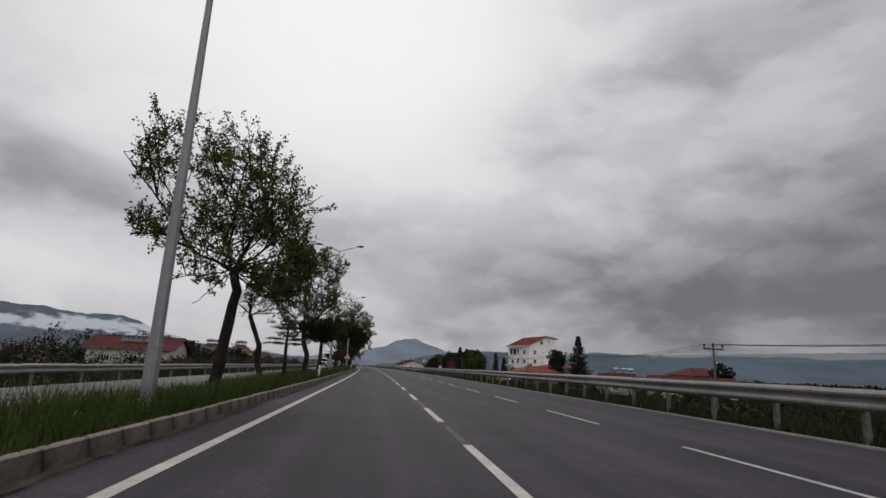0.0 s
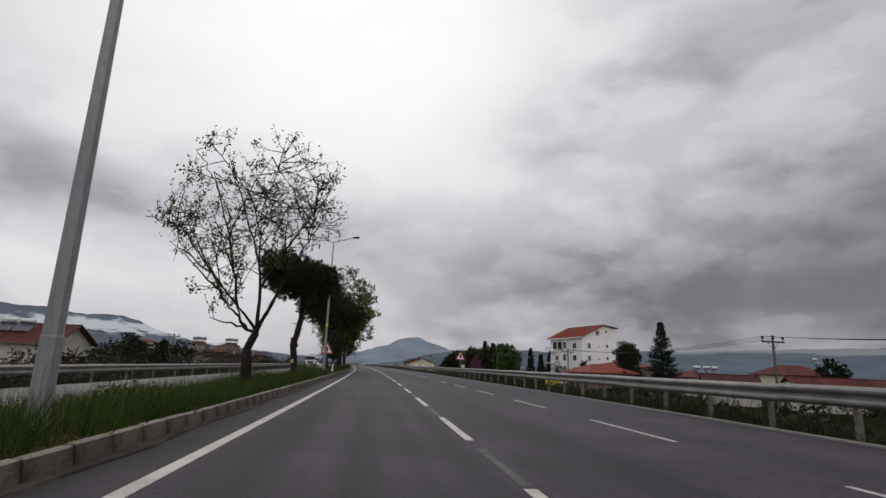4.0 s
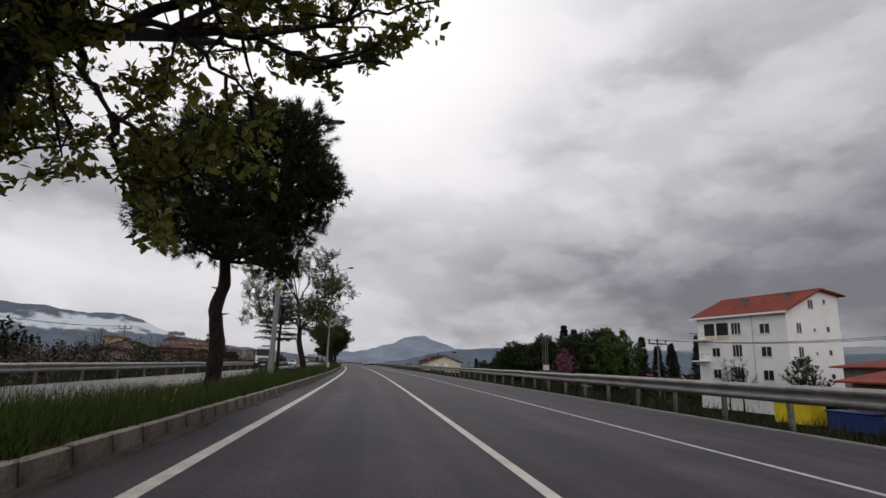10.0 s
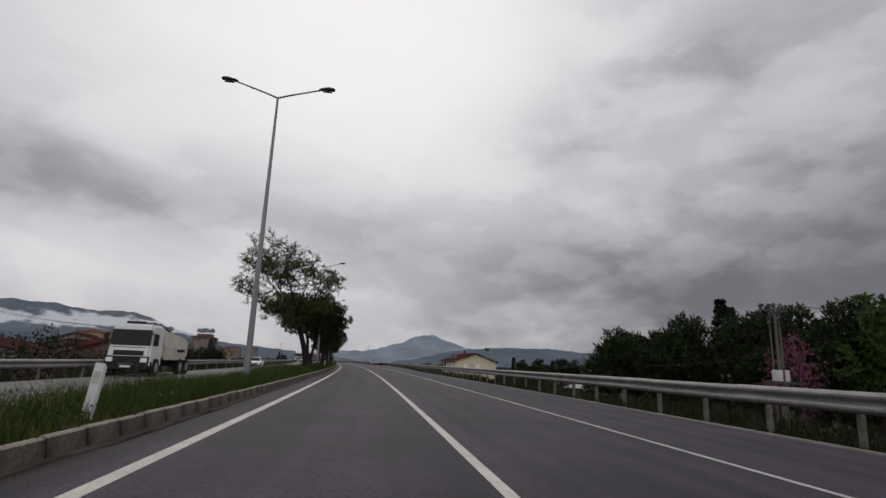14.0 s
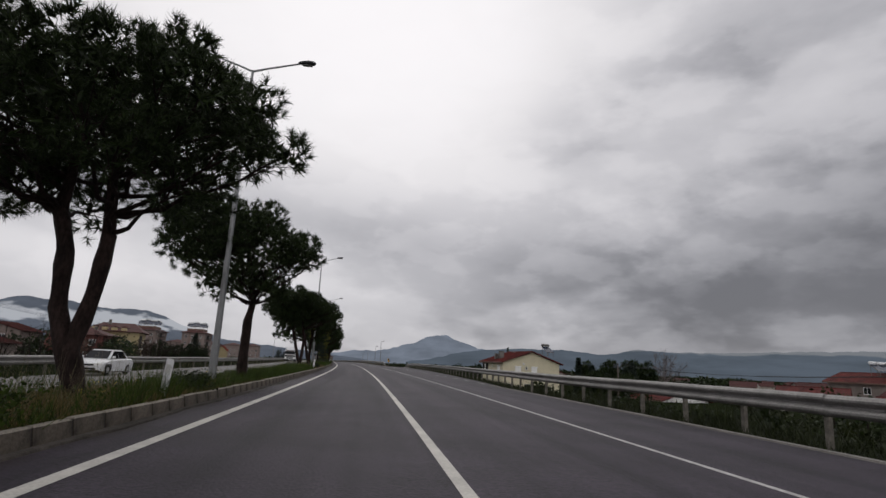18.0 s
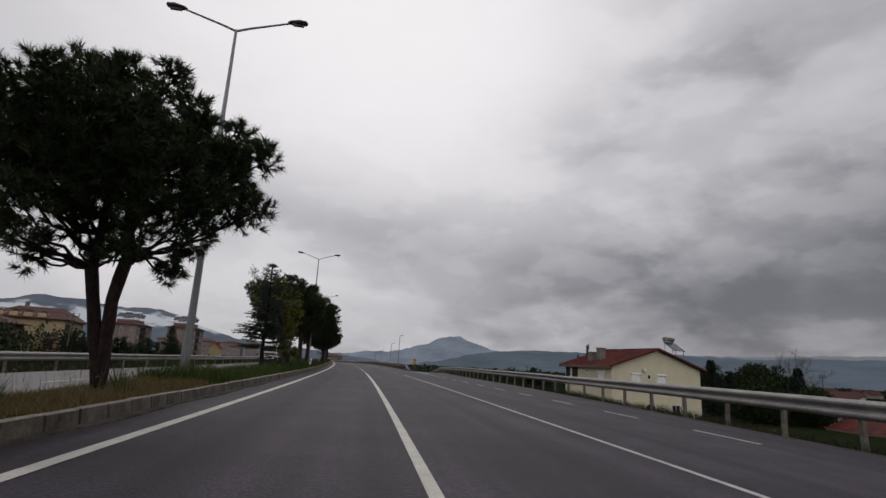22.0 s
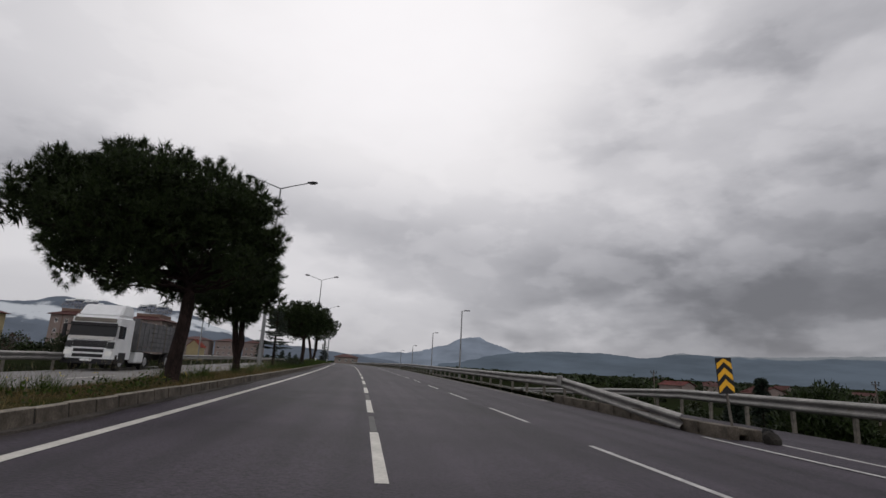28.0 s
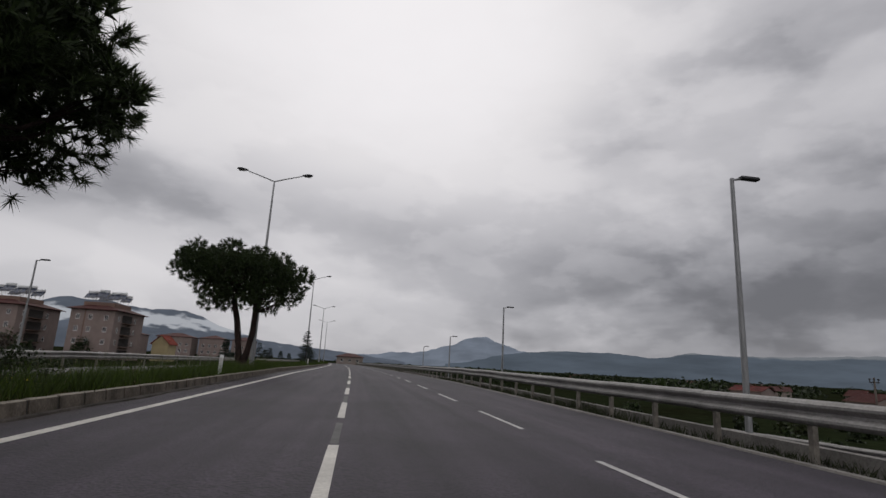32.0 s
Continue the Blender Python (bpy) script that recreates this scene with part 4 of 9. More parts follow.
def plane_tree(name, m, seed, trunk, lobes, label, leaves=20, marks=300, base_r=0.17, leaf=0.12, mat="leaf_plane", category="tree", group="median trees", bark="bark", thin_above=99.0, upward=0.35):
    """A broad-leaved tree: trunk along (x, z) bends, limbs growing out into the crown's masses, side branches and leafy twigs."""
    rng = np.random.default_rng(seed)
    t = thing(name, m, label, category, group)
    masses, c, w = crown_lobes(rng, lobes)
    cen, rad = masses[:, :3], masses[:, 3]
    wood = Wood()
    tp = np.array([(0, 0, -0.15)] + [(q[0], (q[2] if len(q) == 3 else 0) + 0.03 * math.sin(9 * q[1] + seed), q[1]) for q in trunk])
    fine = np.concatenate([bez(tp[i], (tp[i] + tp[i + 1]) / 2 + rng.normal(0, 0.02, 3), tp[i + 1], 5)[:-1] for i in range(len(tp) - 1)] + [tp[-1:]])
    wood.limb(fine, base_r * 1.22, base_r * 0.82, 12, 0.22)
    head = tp[-1]

    def reach(p):
        return float(np.min(np.linalg.norm(cen - p, axis=1) / (rad * 1.08)))

    # limbs grow outward, each from the nearest fitting wood
    axes, parent, along = [fine[-4:]], [-1], [np.zeros(4)]
    for k in np.argsort(np.linalg.norm((cen - head) * np.array((1, 1, 0.8)), axis=1)):
        best = None
        for i, pts in enumerate(axes):
            for j in range(0 if i else 3, len(pts) - (2 if i else 0)):
                d = cen[k] - pts[j]
                l = np.linalg.norm(d)
                tg = unit(pts[min(j + 1, len(pts) - 1)] - pts[max(j - 1, 0)])
                cost = l * (1.25 - 0.35 * float(tg @ d) / max(l, 1e-6)) + 0.5 * max(0.0, -d[2]) + 0.62 * along[i][j]
                if best is None or cost < best[0]:
                    best = (cost, i, j)
        _, i, j = best
        st = axes[i][j]
        out = unit(cen[k] - c + np.array((0, 0, 0.35 * rad[k])))
        end = cen[k] + out * rad[k] * 0.75
        mid = st + (end - st) * np.array((0.42, 0.42, 0.5)) + rng.normal(0, 0.035, 3) * np.linalg.norm(end - st) * 0.6
        pts = bez(st, mid, end, 10)
        pts[1:-1] += rng.normal(0, 0.025, (8, 3)) * min(1.0, w / 3)
        axes.append(pts)
        parent.append(i)
        along.append(along[i][j] + np.linalg.norm(pts - st, axis=1))
    load = [1.0] * len(axes)
    for i in range(len(axes) - 1, 0, -1):
        load[parent[i]] += load[i]
    for i in range(1, len(axes)):
        wood.limb(axes[i], base_r * 0.74 * (load[i] / load[0]) ** 0.42, 0.010, 6 if load[i] > 2 else 5, 0.12)
    total = float(np.sum(rad**2))
    roots = []
    sprays = wood if leaves else Wood()
    for k in range(len(cen)):
        near = np.concatenate([a[3:] for a in axes[1:]])
        near = near[np.argsort(np.linalg.norm(near - cen[k], axis=1))[:14]]
        share = marks * 2.3 * rad[k] ** 2 / total
        for j in range(max(3, int(share / 4.5))):
            p = near[rng.integers(len(near))]
            v = unit(rng.normal(size=3) + np.array((0, 0, upward)))
            e = cen[k] + v * rad[k] * rng.uniform(0.6, 1.05)
            l = np.linalg.norm(e - p)
            if l < 0.15:
                continue
            q = bez(p, (p + e) / 2 + rng.normal(0, 0.09, 3) * l - np.array((0, 0, 0.06 * l)), e, 6)
            sprays.limb(q, min(0.024, 0.010 + 0.008 * l) * (base_r / 0.16), 0.005, 4)
            for g in range(int(4.5 + rng.random())):
                x = (0.25 + 0.75 * rng.random()) * 5
                i = min(int(x), 4)
                b = q[i] + (q[i + 1] - q[i]) * (x - i)
                d = unit(unit(q[i + 1] - q[i]) * 0.7 + rng.normal(0, 0.5, 3) + np.array((0, 0, upward)))
                tl = rng.uniform(0.35, 0.85) * min(1.0, 0.45 + w / 6)
                e2 = b + d * tl
                if reach(e2) > 1.1:
                    e2 = b + d * tl * 0.55
                cp = (b + e2) / 2 + np.array((0, 0, -0.06 * tl if leaves else 0.08 * tl))
                sprays.limb(bez(b, cp, e2, 4), 0.006, 0.003, 3)
                if leaves:
                    n = leaves * tl * (1.0 if b[2] < thin_above else 0.22)
                    s = rng.uniform(0.05, 1.05, int(n) + 1)[:, None]
                    roots.append(b * (1 - s) ** 2 + cp * 2 * s * (1 - s) + e2 * s * s + rng.normal(0, 0.05, (len(s), 3)) - np.array((0, 0, 0.05)) * rng.random((len(s), 1)))
    child("trunk", wood.mesh("trunk", M[bark]), t)
    if not leaves:
        child("crown", sprays.mesh("crown", M[bark]), t, None, "bare grey twigs")
    if roots:
        child("crown", quads("crown", leaf_quads(rng, np.concatenate(roots), leaf), M[mat]), t)
    return t


def stone_pine(name, m, seed, trunk, lobes, label, base_r=0.16, second=None, dense=1.0, stubs=0, knob=None, group="median trees", lacy=0.42):
    """An umbrella pine: bare bent trunk, spreading limbs, a dense crown of rounded masses set with upright needle shoots, thinner underneath."""
    rng = np.random.default_rng(seed)
    t = thing(name, m, label, "pine tree", group)
    masses, c, w = crown_lobes(rng, lobes)
    cen = masses[:, :3]
    rad = np.maximum(masses[:, 3] * 0.75, masses[:, 3] - 0.09)
    cen[:, 2] -= 0.20
    zlo, zhi = (cen[:, 2] - rad).min(), (cen[:, 2] + rad).max()
    zcut = zlo + lacy * (zhi - zlo)
    stems = []
    for k, line in enumerate([trunk] + ([second] if second else [])):
        wood = Wood()
        tp = np.array([(line[0][0] * 0.3, 0, -0.15)] + [(x, 0.03 * math.sin(7 * z + seed + k), z) for x, z in line])
        pts = np.concatenate([bez(tp[i], (tp[i] + tp[i + 1]) / 2 + rng.normal(0, 0.015, 3), tp[i + 1], 5)[:-1] for i in range(len(tp) - 1)] + [tp[-1:]])
        wood.limb(pts, base_r * (0.95 if second else 1.2), base_r * 0.72, 12, 0.3)
        side = (line[-1][0] - c[0]) * 0.5 if second else 0
        end = np.array((pts[-1][0] * 0.35 + (c[0] + side) * 0.65, 0, zlo + (zhi - zlo) * 0.66))
        lead = bez(pts[-1], (pts[-1] + end) / 2 + rng.normal(0, 0.1, 3), end, 9)
        wood.limb(lead, base_r * 0.70, 0.03, 8, 0.2)
        stems.append((wood, pts, lead))
    roots, dirs, cores = [], [], []
    for k in range(len(cen)):
        wood, pts, lead = min(stems, key=lambda q: abs(q[2][-1][0] - cen[k][0]))
        i = int(np.clip((cen[k][2] - lead[0][2]) / max(0.3, lead[-1][2] - lead[0][2]) * 8 - 3.0, 0, 7))
        st = lead[i]
        d = cen[k] - st
        br = bez(st, st + d * np.array((0.5, 0.5, 0.22 if d[2] > 0 else 0.0)), cen[k], 8)
        br[1:-1] += rng.normal(0, 0.04, (6, 3))
        wood.limb(br, base_r * (0.30 if np.linalg.norm(d) > 1.5 else 0.22), 0.016, 6)
        r = rad[k]
        low = cen[k][2] < zcut
        ns = int(13 * dense * 4 * math.pi * r * r * (0.85 if low else 1.0)) + 14
        v = rng.normal(size=(ns, 3))
        v /= np.linalg.norm(v, axis=1, keepdims=True)
        under = v[:, 2] < -0.25
        keep = ~under | (rng.random(ns) < 0.6)
        v = v[keep]
        bump = np.array([0.20 * noise.noise(Vector(q * 2.6 + k)) + 0.10 * noise.noise(Vector(q * 5.5 + k)) for q in v])[:, None]
        p = cen[k] + v * r * (0.74 + bump + 0.28 * rng.random((len(v), 1)))
        # shoots grow only where the crown is open to the air
        gap = np.linalg.norm(p[:, None, :] - cen[None], axis=2) / rad[None]
        gap[:, k] = 9
        p, v = p[gap.min(1) > 0.70], v[gap.min(1) > 0.70]
        for j in range(0, len(p), 7 if low else 16):
            s = br[5 + j % 2]
            wood.limb(bez(s, (s + p[j]) / 2 + np.array((0, 0, 0.04)), p[j], 4), 0.014, 0.005, 4)
        u = v * 0.85 + np.array((0, 0, 0.5)) + rng.normal(0, 0.2, v.shape)
        roots.append(p)
        dirs.append(u / np.linalg.norm(u, axis=1, keepdims=True))
        nc = int((85 if not low else 34) * r * r * dense) + 6
        core = rng.normal(size=(nc, 3))
        core = core / np.linalg.norm(core, axis=1, keepdims=True) * rng.random((nc, 1)) ** 0.4
        cores.append(cen[k] + core * r * 0.80 + np.array((0, 0, 0.08 * r)))
    for wood, pts, lead in stems:
        ob = child("trunk", wood.mesh("trunk", M["bark_pine"]), t)
        if wood is not stems[0][0]:
            continue
        if knob:
            x, z = knob
            part("knob", tubes(([(x + 0.25, 0, z - 0.28), (x + 0.10, 0, z - 0.1), (x, -0.02, z + 0.06), (x - 0.08, -0.03, z + 0.20)], [0.10, 0.16, 0.11, 0.03]), sides=8), M["bark_pine"], ob, smooth=True)
            part("scar", tubes(([(x + 0.10, -base_r * 0.9, 0.95), (x + 0.13, -base_r * 1.27, 0.95)], [0.11, 0.10]), sides=12), M["cut"], ob, "pale round pruning scar")
        for q in range(stubs):
            z = trunk[-1][1] * (0.58 + 0.38 * q / max(1, stubs))
            a = rng.uniform(-0.4, 0.4) + (math.pi if q % 2 else 0)
            x = float(np.interp(z, pts[:, 2], pts[:, 0]))
            o = rng.uniform(0.24, 0.40)
            part("stub", tubes(([(x, 0, z), (x + o * math.cos(a), o * math.sin(a) * 0.6, z + rng.uniform(-0.02, 0.10))], [0.04, 0.012]), sides=5), M["bark_pine"], ob)
    core = np.concatenate(cores)
    inner = brushes(rng, core, np.tile(np.array((0.0, 0.0, 0.4)), (len(core), 1)) + rng.normal(0, 0.5, (len(core), 3)), 0.14, 0.22, 0.06, 11, 1.2)
    tri = brushes(rng, np.concatenate(roots), np.concatenate(dirs), 0.13, 0.20, 0.0190, 40, 1.05)
    child("crown", quads("crown", np.concatenate([tri, inner]), M["needle"], 3), t)
    return t


def garden_tree(name, m, seed, top, bottom, left, right, label, leaves=20, marks=300, base_r=0.17, leaf=0.12, mat="leaf_plane", lean=0.0, category="tree", group="median trees", limbs=9, bark="bark"):
    """A broad-leaved tree: leader and rising limbs, side branches, leafy twigs; marks sets how many twigs, leaves how many on each."""
    rng = np.random.default_rng(seed)
    t = thing(name, m, label, category, group)
    cx, rx = (left + right) / 2, (right - left) / 2
    h = (top - bottom) / 2
    c = np.array((cx, 0, bottom + h))
    rad = np.array((rx, rx * 0.95, h))
    wood = Wood()

    def reach(p):
        """How far out a point lies in the uneven crown: 1 on its edge."""
        q = (p - c) / rad
        r = np.linalg.norm(q)
        v = q / max(r, 1e-6)
        return r / (1 + 0.20 * noise.noise(Vector((v[0] * 2.1 + seed, v[1] * 2.1, v[2] * 2.1))) + 0.14 * noise.noise(Vector((v[0] * 4.5, v[1] * 4.5 + seed, v[2] * 4.5))))

    def pull(a, b):
        for _ in range(9):
            if reach(b) <= 1:
                break
            b = a + (b - a) * 0.86
        return b

    fork = bottom * 1.02
    ph = rng.uniform(0, 6)
    tp = np.array([(lean * f + 0.05 * (math.sin(4.2 * f + ph) - math.sin(ph)) * fork / 2.5, 0.04 * math.sin(3.5 * f + ph), fork * f - 0.15 * (f == 0)) for f in np.linspace(0, 1, 11)])
    wood.limb(tp, base_r * 1.18, base_r * 0.80, 12, 0.22)
    head = tp[-1]
    axes = []
    # two or three leaders carry the crown up
    for k in range(3):
        a = 2.1 * k + rng.uniform(-0.4, 0.4) + (0 if rng.random() < 0.5 else 3.14)
        q = 0.12 if k == 0 else 0.42
        end = np.array((cx + rx * q * math.cos(a), rx * q * math.sin(a), bottom + h * (1.92 - 0.12 * k)))
        mid = head + (end - head) * 0.45 + np.array((rx * q * 0.45 * math.cos(a), rx * q * 0.45 * math.sin(a), -0.1 * h))
        pts = bez(head, mid, end, 12)
        pts[1:-1] += rng.normal(0, 0.035 * rx / 3, (10, 3))
        wood.limb(pts, base_r * (0.62, 0.5, 0.42)[k], 0.012, 7, 0.15)
        axes.append((pts, 1.0))
    for k in range(limbs):
        f = (k + 0.5) / limbs
        src = axes[k % 3][0]
        i = int(f * 0.55 * 11)
        start = src[i] if i else head - np.array((0, 0, 0.12 * bottom * rng.random()))
        a = 2.4 * k + rng.uniform(-0.35, 0.35)
        el = math.radians(-22 + 62 * f + rng.uniform(-8, 8))
        v = np.array((math.cos(a) * math.cos(el), math.sin(a) * math.cos(el), math.sin(el)))
        end = pull(start, c + v * rad * 1.02)
        d = end - start
        mid = start + d * np.array((0.5, 0.5, 0.28 if d[2] > 0 else 0.0)) + np.array((0, 0, 0.22 * abs(d[2]) if d[2] < 0 else 0))
        pts = bez(start, mid, end, 9)
        pts[1:-1] += rng.normal(0, 0.03 * rx / 3, (7, 3))
        wood.limb(pts, base_r * (0.36 - 0.14 * f), 0.01, 6)
        axes.append((pts, 0.8))
    secs = []
    for pts, k in axes:
        ln = np.linalg.norm(np.diff(pts, axis=0), axis=1).sum()
        for j in range(max(4, int(ln * 3.0 * (3.2 / max(rx, 1.5)) ** 0.5))):
            s = 0.2 + 0.8 * rng.random() ** 0.9
            x = s * (len(pts) - 1)
            i = min(int(x), len(pts) - 2)
            p = pts[i] + (pts[i + 1] - pts[i]) * (x - i)
            tg = unit(pts[i + 1] - pts[i])
            out = unit((p - c) / rad + 1e-6)
            d = unit(tg * 0.55 + rng.normal(0, 0.6, 3) + out * 0.45 + np.array((0, 0, 0.3)))
            e = pull(p, p + d * rx * rng.uniform(0.28, 0.62))
            l = np.linalg.norm(e - p)
            if l < 0.2:
                continue
            q = bez(p, (p + e) / 2 + rng.normal(0, 0.07, 3) * l - np.array((0, 0, 0.05 * l)), e, 5)
            wood.limb(q, min(0.022, 0.012 + 0.006 * l) * (base_r / 0.16), 0.006, 4)
            secs.append((q, l))
    total = sum(l for q, l in secs)
    roots = []
    for q, l in secs:
        n = marks * 2.3 * l / total
        n = int(n) + (rng.random() < n % 1)
        for j in range(n):
            x = (0.15 + 0.85 * rng.random()) * 4
            i = min(int(x), 3)
            p = q[i] + (q[i + 1] - q[i]) * (x - i)
            d = unit(unit(q[i + 1] - q[i]) * 0.6 + rng.normal(0, 0.55, 3) + np.array((0, 0, 0.2)))
            tl = rng.uniform(0.4, 0.95) * min(1.0, 0.4 + rx / 5)
            e = p + d * tl
            if reach(e) > 1.12:
                e = p + d * tl * 0.5
            cpt = (p + e) / 2 + np.array((0, 0, 0.12 * tl))
            e = e - np.array((0, 0, 0.10 * tl if leaves else 0))
            tw = bez(p, cpt, e, 4)
            wood.limb(tw, 0.006, 0.003, 3)
            if leaves and rng.random() < 0.96:
                s = rng.uniform(0.1, 1.08, int(leaves * tl) + 1)[:, None]
                roots.append(p * (1 - s) ** 2 + cpt * 2 * s * (1 - s) + e * s * s + rng.normal(0, 0.055, (len(s), 3)) - np.array((0, 0, 0.05)) * rng.random((len(s), 1)))
    child("trunk", wood.mesh("trunk", M[bark]), t)
    if roots:
        child("crown", quads("crown", leaf_quads(rng, np.concatenate(roots), leaf), M[mat]), t)
    return t


def round_pine(name, m, seed, top, bottom, left, right, label, base_r=0.16, dense=1.0, group="median trees", far=3.0):
    """An umbrella pine: bare trunk, spreading limbs, each ending in a rounded clump of upright needle shoots."""
    rng = np.random.default_rng(seed)
    t = thing(name, m, label, "pine tree", group)
    cx, rx = (left + right) / 2, (right - left) / 2
    top = top - 0.28
    h = top - bottom
    rx *= 1.04
    c = np.array((cx, 0, bottom + h * 0.40))
    wood = Wood()
    pts = np.array([(0.05 * math.sin(5.0 * f + seed), 0.04 * math.sin(4.0 * f + seed), bottom * 0.98 * f - 0.15 * (f == 0)) for f in np.linspace(0, 1, 9)])
    wood.limb(pts, base_r * 1.25, base_r * 0.72, 12, 0.3)
    end = np.array((pts[-1][0] * 0.5 + cx * 0.5, 0, bottom + h * 0.72))
    lead = bez(pts[-1], (pts[-1] + end) / 2 + rng.normal(0, 0.12, 3), end, 7)
    wood.limb(lead, base_r * 0.70, 0.03, 8, 0.2)
    nc = int(17 * (rx / 3.0) + 11)
    roots, dirs, cores = [], [], []
    for k in range(nc):
        f = (k + 0.5) / nc
        zz = 1 - 1.72 * f
        a = 2.39996 * k + rng.uniform(-0.3, 0.3)
        rr = math.sqrt(max(0.0, 1 - zz * zz)) if zz > -0.15 else 0.96 if k % 3 else 0.55
        cr = rx * rng.uniform(0.28, 0.41) * (1 if zz > -0.1 else 0.85) * (1 + 0.2 * (dense - 1))
        v = np.array((math.cos(a) * rr, math.sin(a) * rr, zz))
        up = h * 0.60 if zz > 0 else h * 0.55
        cen = c + v * np.array((rx - cr * 0.8, rx * 0.95 - cr * 0.8, max(0.2, up - cr * 0.55))) * rng.uniform(0.74, 1.14)
        i = int(min(5, max(0, (cen[2] - bottom) / h * 6 - 1.5)))
        st = lead[i]
        mid = st + (cen - st) * np.array((0.55, 0.55, 0.25))
        br = bez(st, mid, cen, 7)
        br[1:-1] += rng.normal(0, 0.05, (5, 3))
        wood.limb(br, base_r * 0.26, 0.018, 6)
        ns = int(165 * dense * min(1.6, cr * cr) / far**2) + 20
        v = rng.normal(size=(ns, 3))
        v /= np.linalg.norm(v, axis=1, keepdims=True)
        v[:, 2] = np.where(v[:, 2] < -0.35, -v[:, 2] * 0.6, v[:, 2])
        p = cen + v * np.array((cr, cr, cr * 0.72)) * (0.62 + 0.38 * rng.random((ns, 1)) ** 0.6)
        core = cen + rng.normal(0, 0.27, (40, 3)) * np.array((cr, cr, cr * 0.6))
        cores.append(core)
        u = v * 0.55 + np.array((0, 0, 0.62)) + rng.normal(0, 0.22, (ns, 3))
        u /= np.linalg.norm(u, axis=1, keepdims=True)
        roots.append(p)
        dirs.append(u)
    child("trunk", wood.mesh("trunk", M["bark_pine"]), t)
    core = np.concatenate(cores)
    inner = brushes(rng, core, np.tile(np.array((0.0, 0.0, 0.4)), (len(core), 1)) + rng.normal(0, 0.5, (len(core), 3)), 0.12, 0.20, 0.06, 10, 1.2)
    tri = brushes(rng, np.concatenate(roots), np.concatenate(dirs), 0.24 * far, 0.13 * far, 0.045 * far, 10, 0.75)
    child("crown", quads("crown", np.concatenate([tri, inner]), M["needle"], 3), t)
    return t


def cedar(name, m, seed, top, bottom, radius, label, base_r=0.09, openness=0.0, mat="needle_blue", layers=None, group="median trees", near=0):
    """A conifer with whorls of long branches, each with feathery side sprays."""
    rng = np.random.default_rng(seed)
    t = thing(name, m, label, "conifer", group)
    wood = Wood()
    H = top - bottom
    wood.limb(np.array([(0, 0, -0.15), (0.03, 0.02, bottom * 0.5), (0.0, 0.03, bottom), (0.03, 0, (top + bottom) / 2), (0, 0, top - 0.15), (0, 0, top)]), base_r * 1.25, 0.008, 8, 0.2)
    roots, dirs = [], []
    layers = layers or int(H * 6.0)
    k = near if near else 4.8
    for i in range(layers):
        f = (i + rng.random() * 0.6) / layers
        z = bottom + H * f
        rr = radius * (1 - f) ** (0.75 if near else 1.0) * rng.uniform(0.85, 1.1) + (0.10 if near else 0.02)
        for j in range(int(rng.integers(5, 10))):
            if rng.random() < openness:
                continue
            a = rng.uniform(0, 2 * math.pi)
            l = rr * rng.uniform(0.6, 1.12)
            o = np.array((math.cos(a), math.sin(a), 0))
            sd = np.array((-math.sin(a), math.cos(a), 0))
            root = np.array((0, 0, z))
            tip = root + o * l + np.array((0, 0, (0.10 + 0.35 * f) * l - 0.10 * l * rng.random()))
            mid = root + o * l * 0.5 + np.array((0, 0, 0.16 * l))
            br = bez(root, mid, tip, 5)
            wood.limb(br if near else br[::2], (0.010 + 0.008 * l) * k**0.3, 0.003, 4 if near else 3)
            n = max(3, int(l * 13 / k))
            for q in range(n):
                s = 0.15 + 0.85 * (q + rng.random()) / n
                p = root * (1 - s) ** 2 + mid * 2 * s * (1 - s) + tip * s * s
                w = (0.34 * l * (1 - s) + (0.09 if near else 0.05) * k) * rng.uniform(0.6, 1.1)
                for g in (-1, 1):
                    u = unit(o * 0.75 + sd * g * 0.75 + np.array((0, 0, -0.10 + 0.1 * rng.normal())))
                    mm = max(1, int(w / (0.075 * k)))
                    x = (np.arange(mm) + rng.random(mm))[:, None] * (w / mm)
                    roots.append(p + u * x - np.array((0, 0, 0.35)) * x * x / max(0.3, l))
                    dirs.append(np.tile(u, (mm, 1)))
            roots.append(tip[None] - 0.02)
            dirs.append(unit(tip - mid)[None])
    child("trunk", wood.mesh("trunk", M["bark"]), t)
    tri = brushes(rng, np.concatenate(roots), np.concatenate(dirs), (0.09 if near else 0.065) * k, (0.06 if near else 0.045) * k, (0.019 if near else 0.032) * k, 8 if near else 5, 0.9)
    child("crown", quads("crown", tri, M[mat], 3), t)
    return t


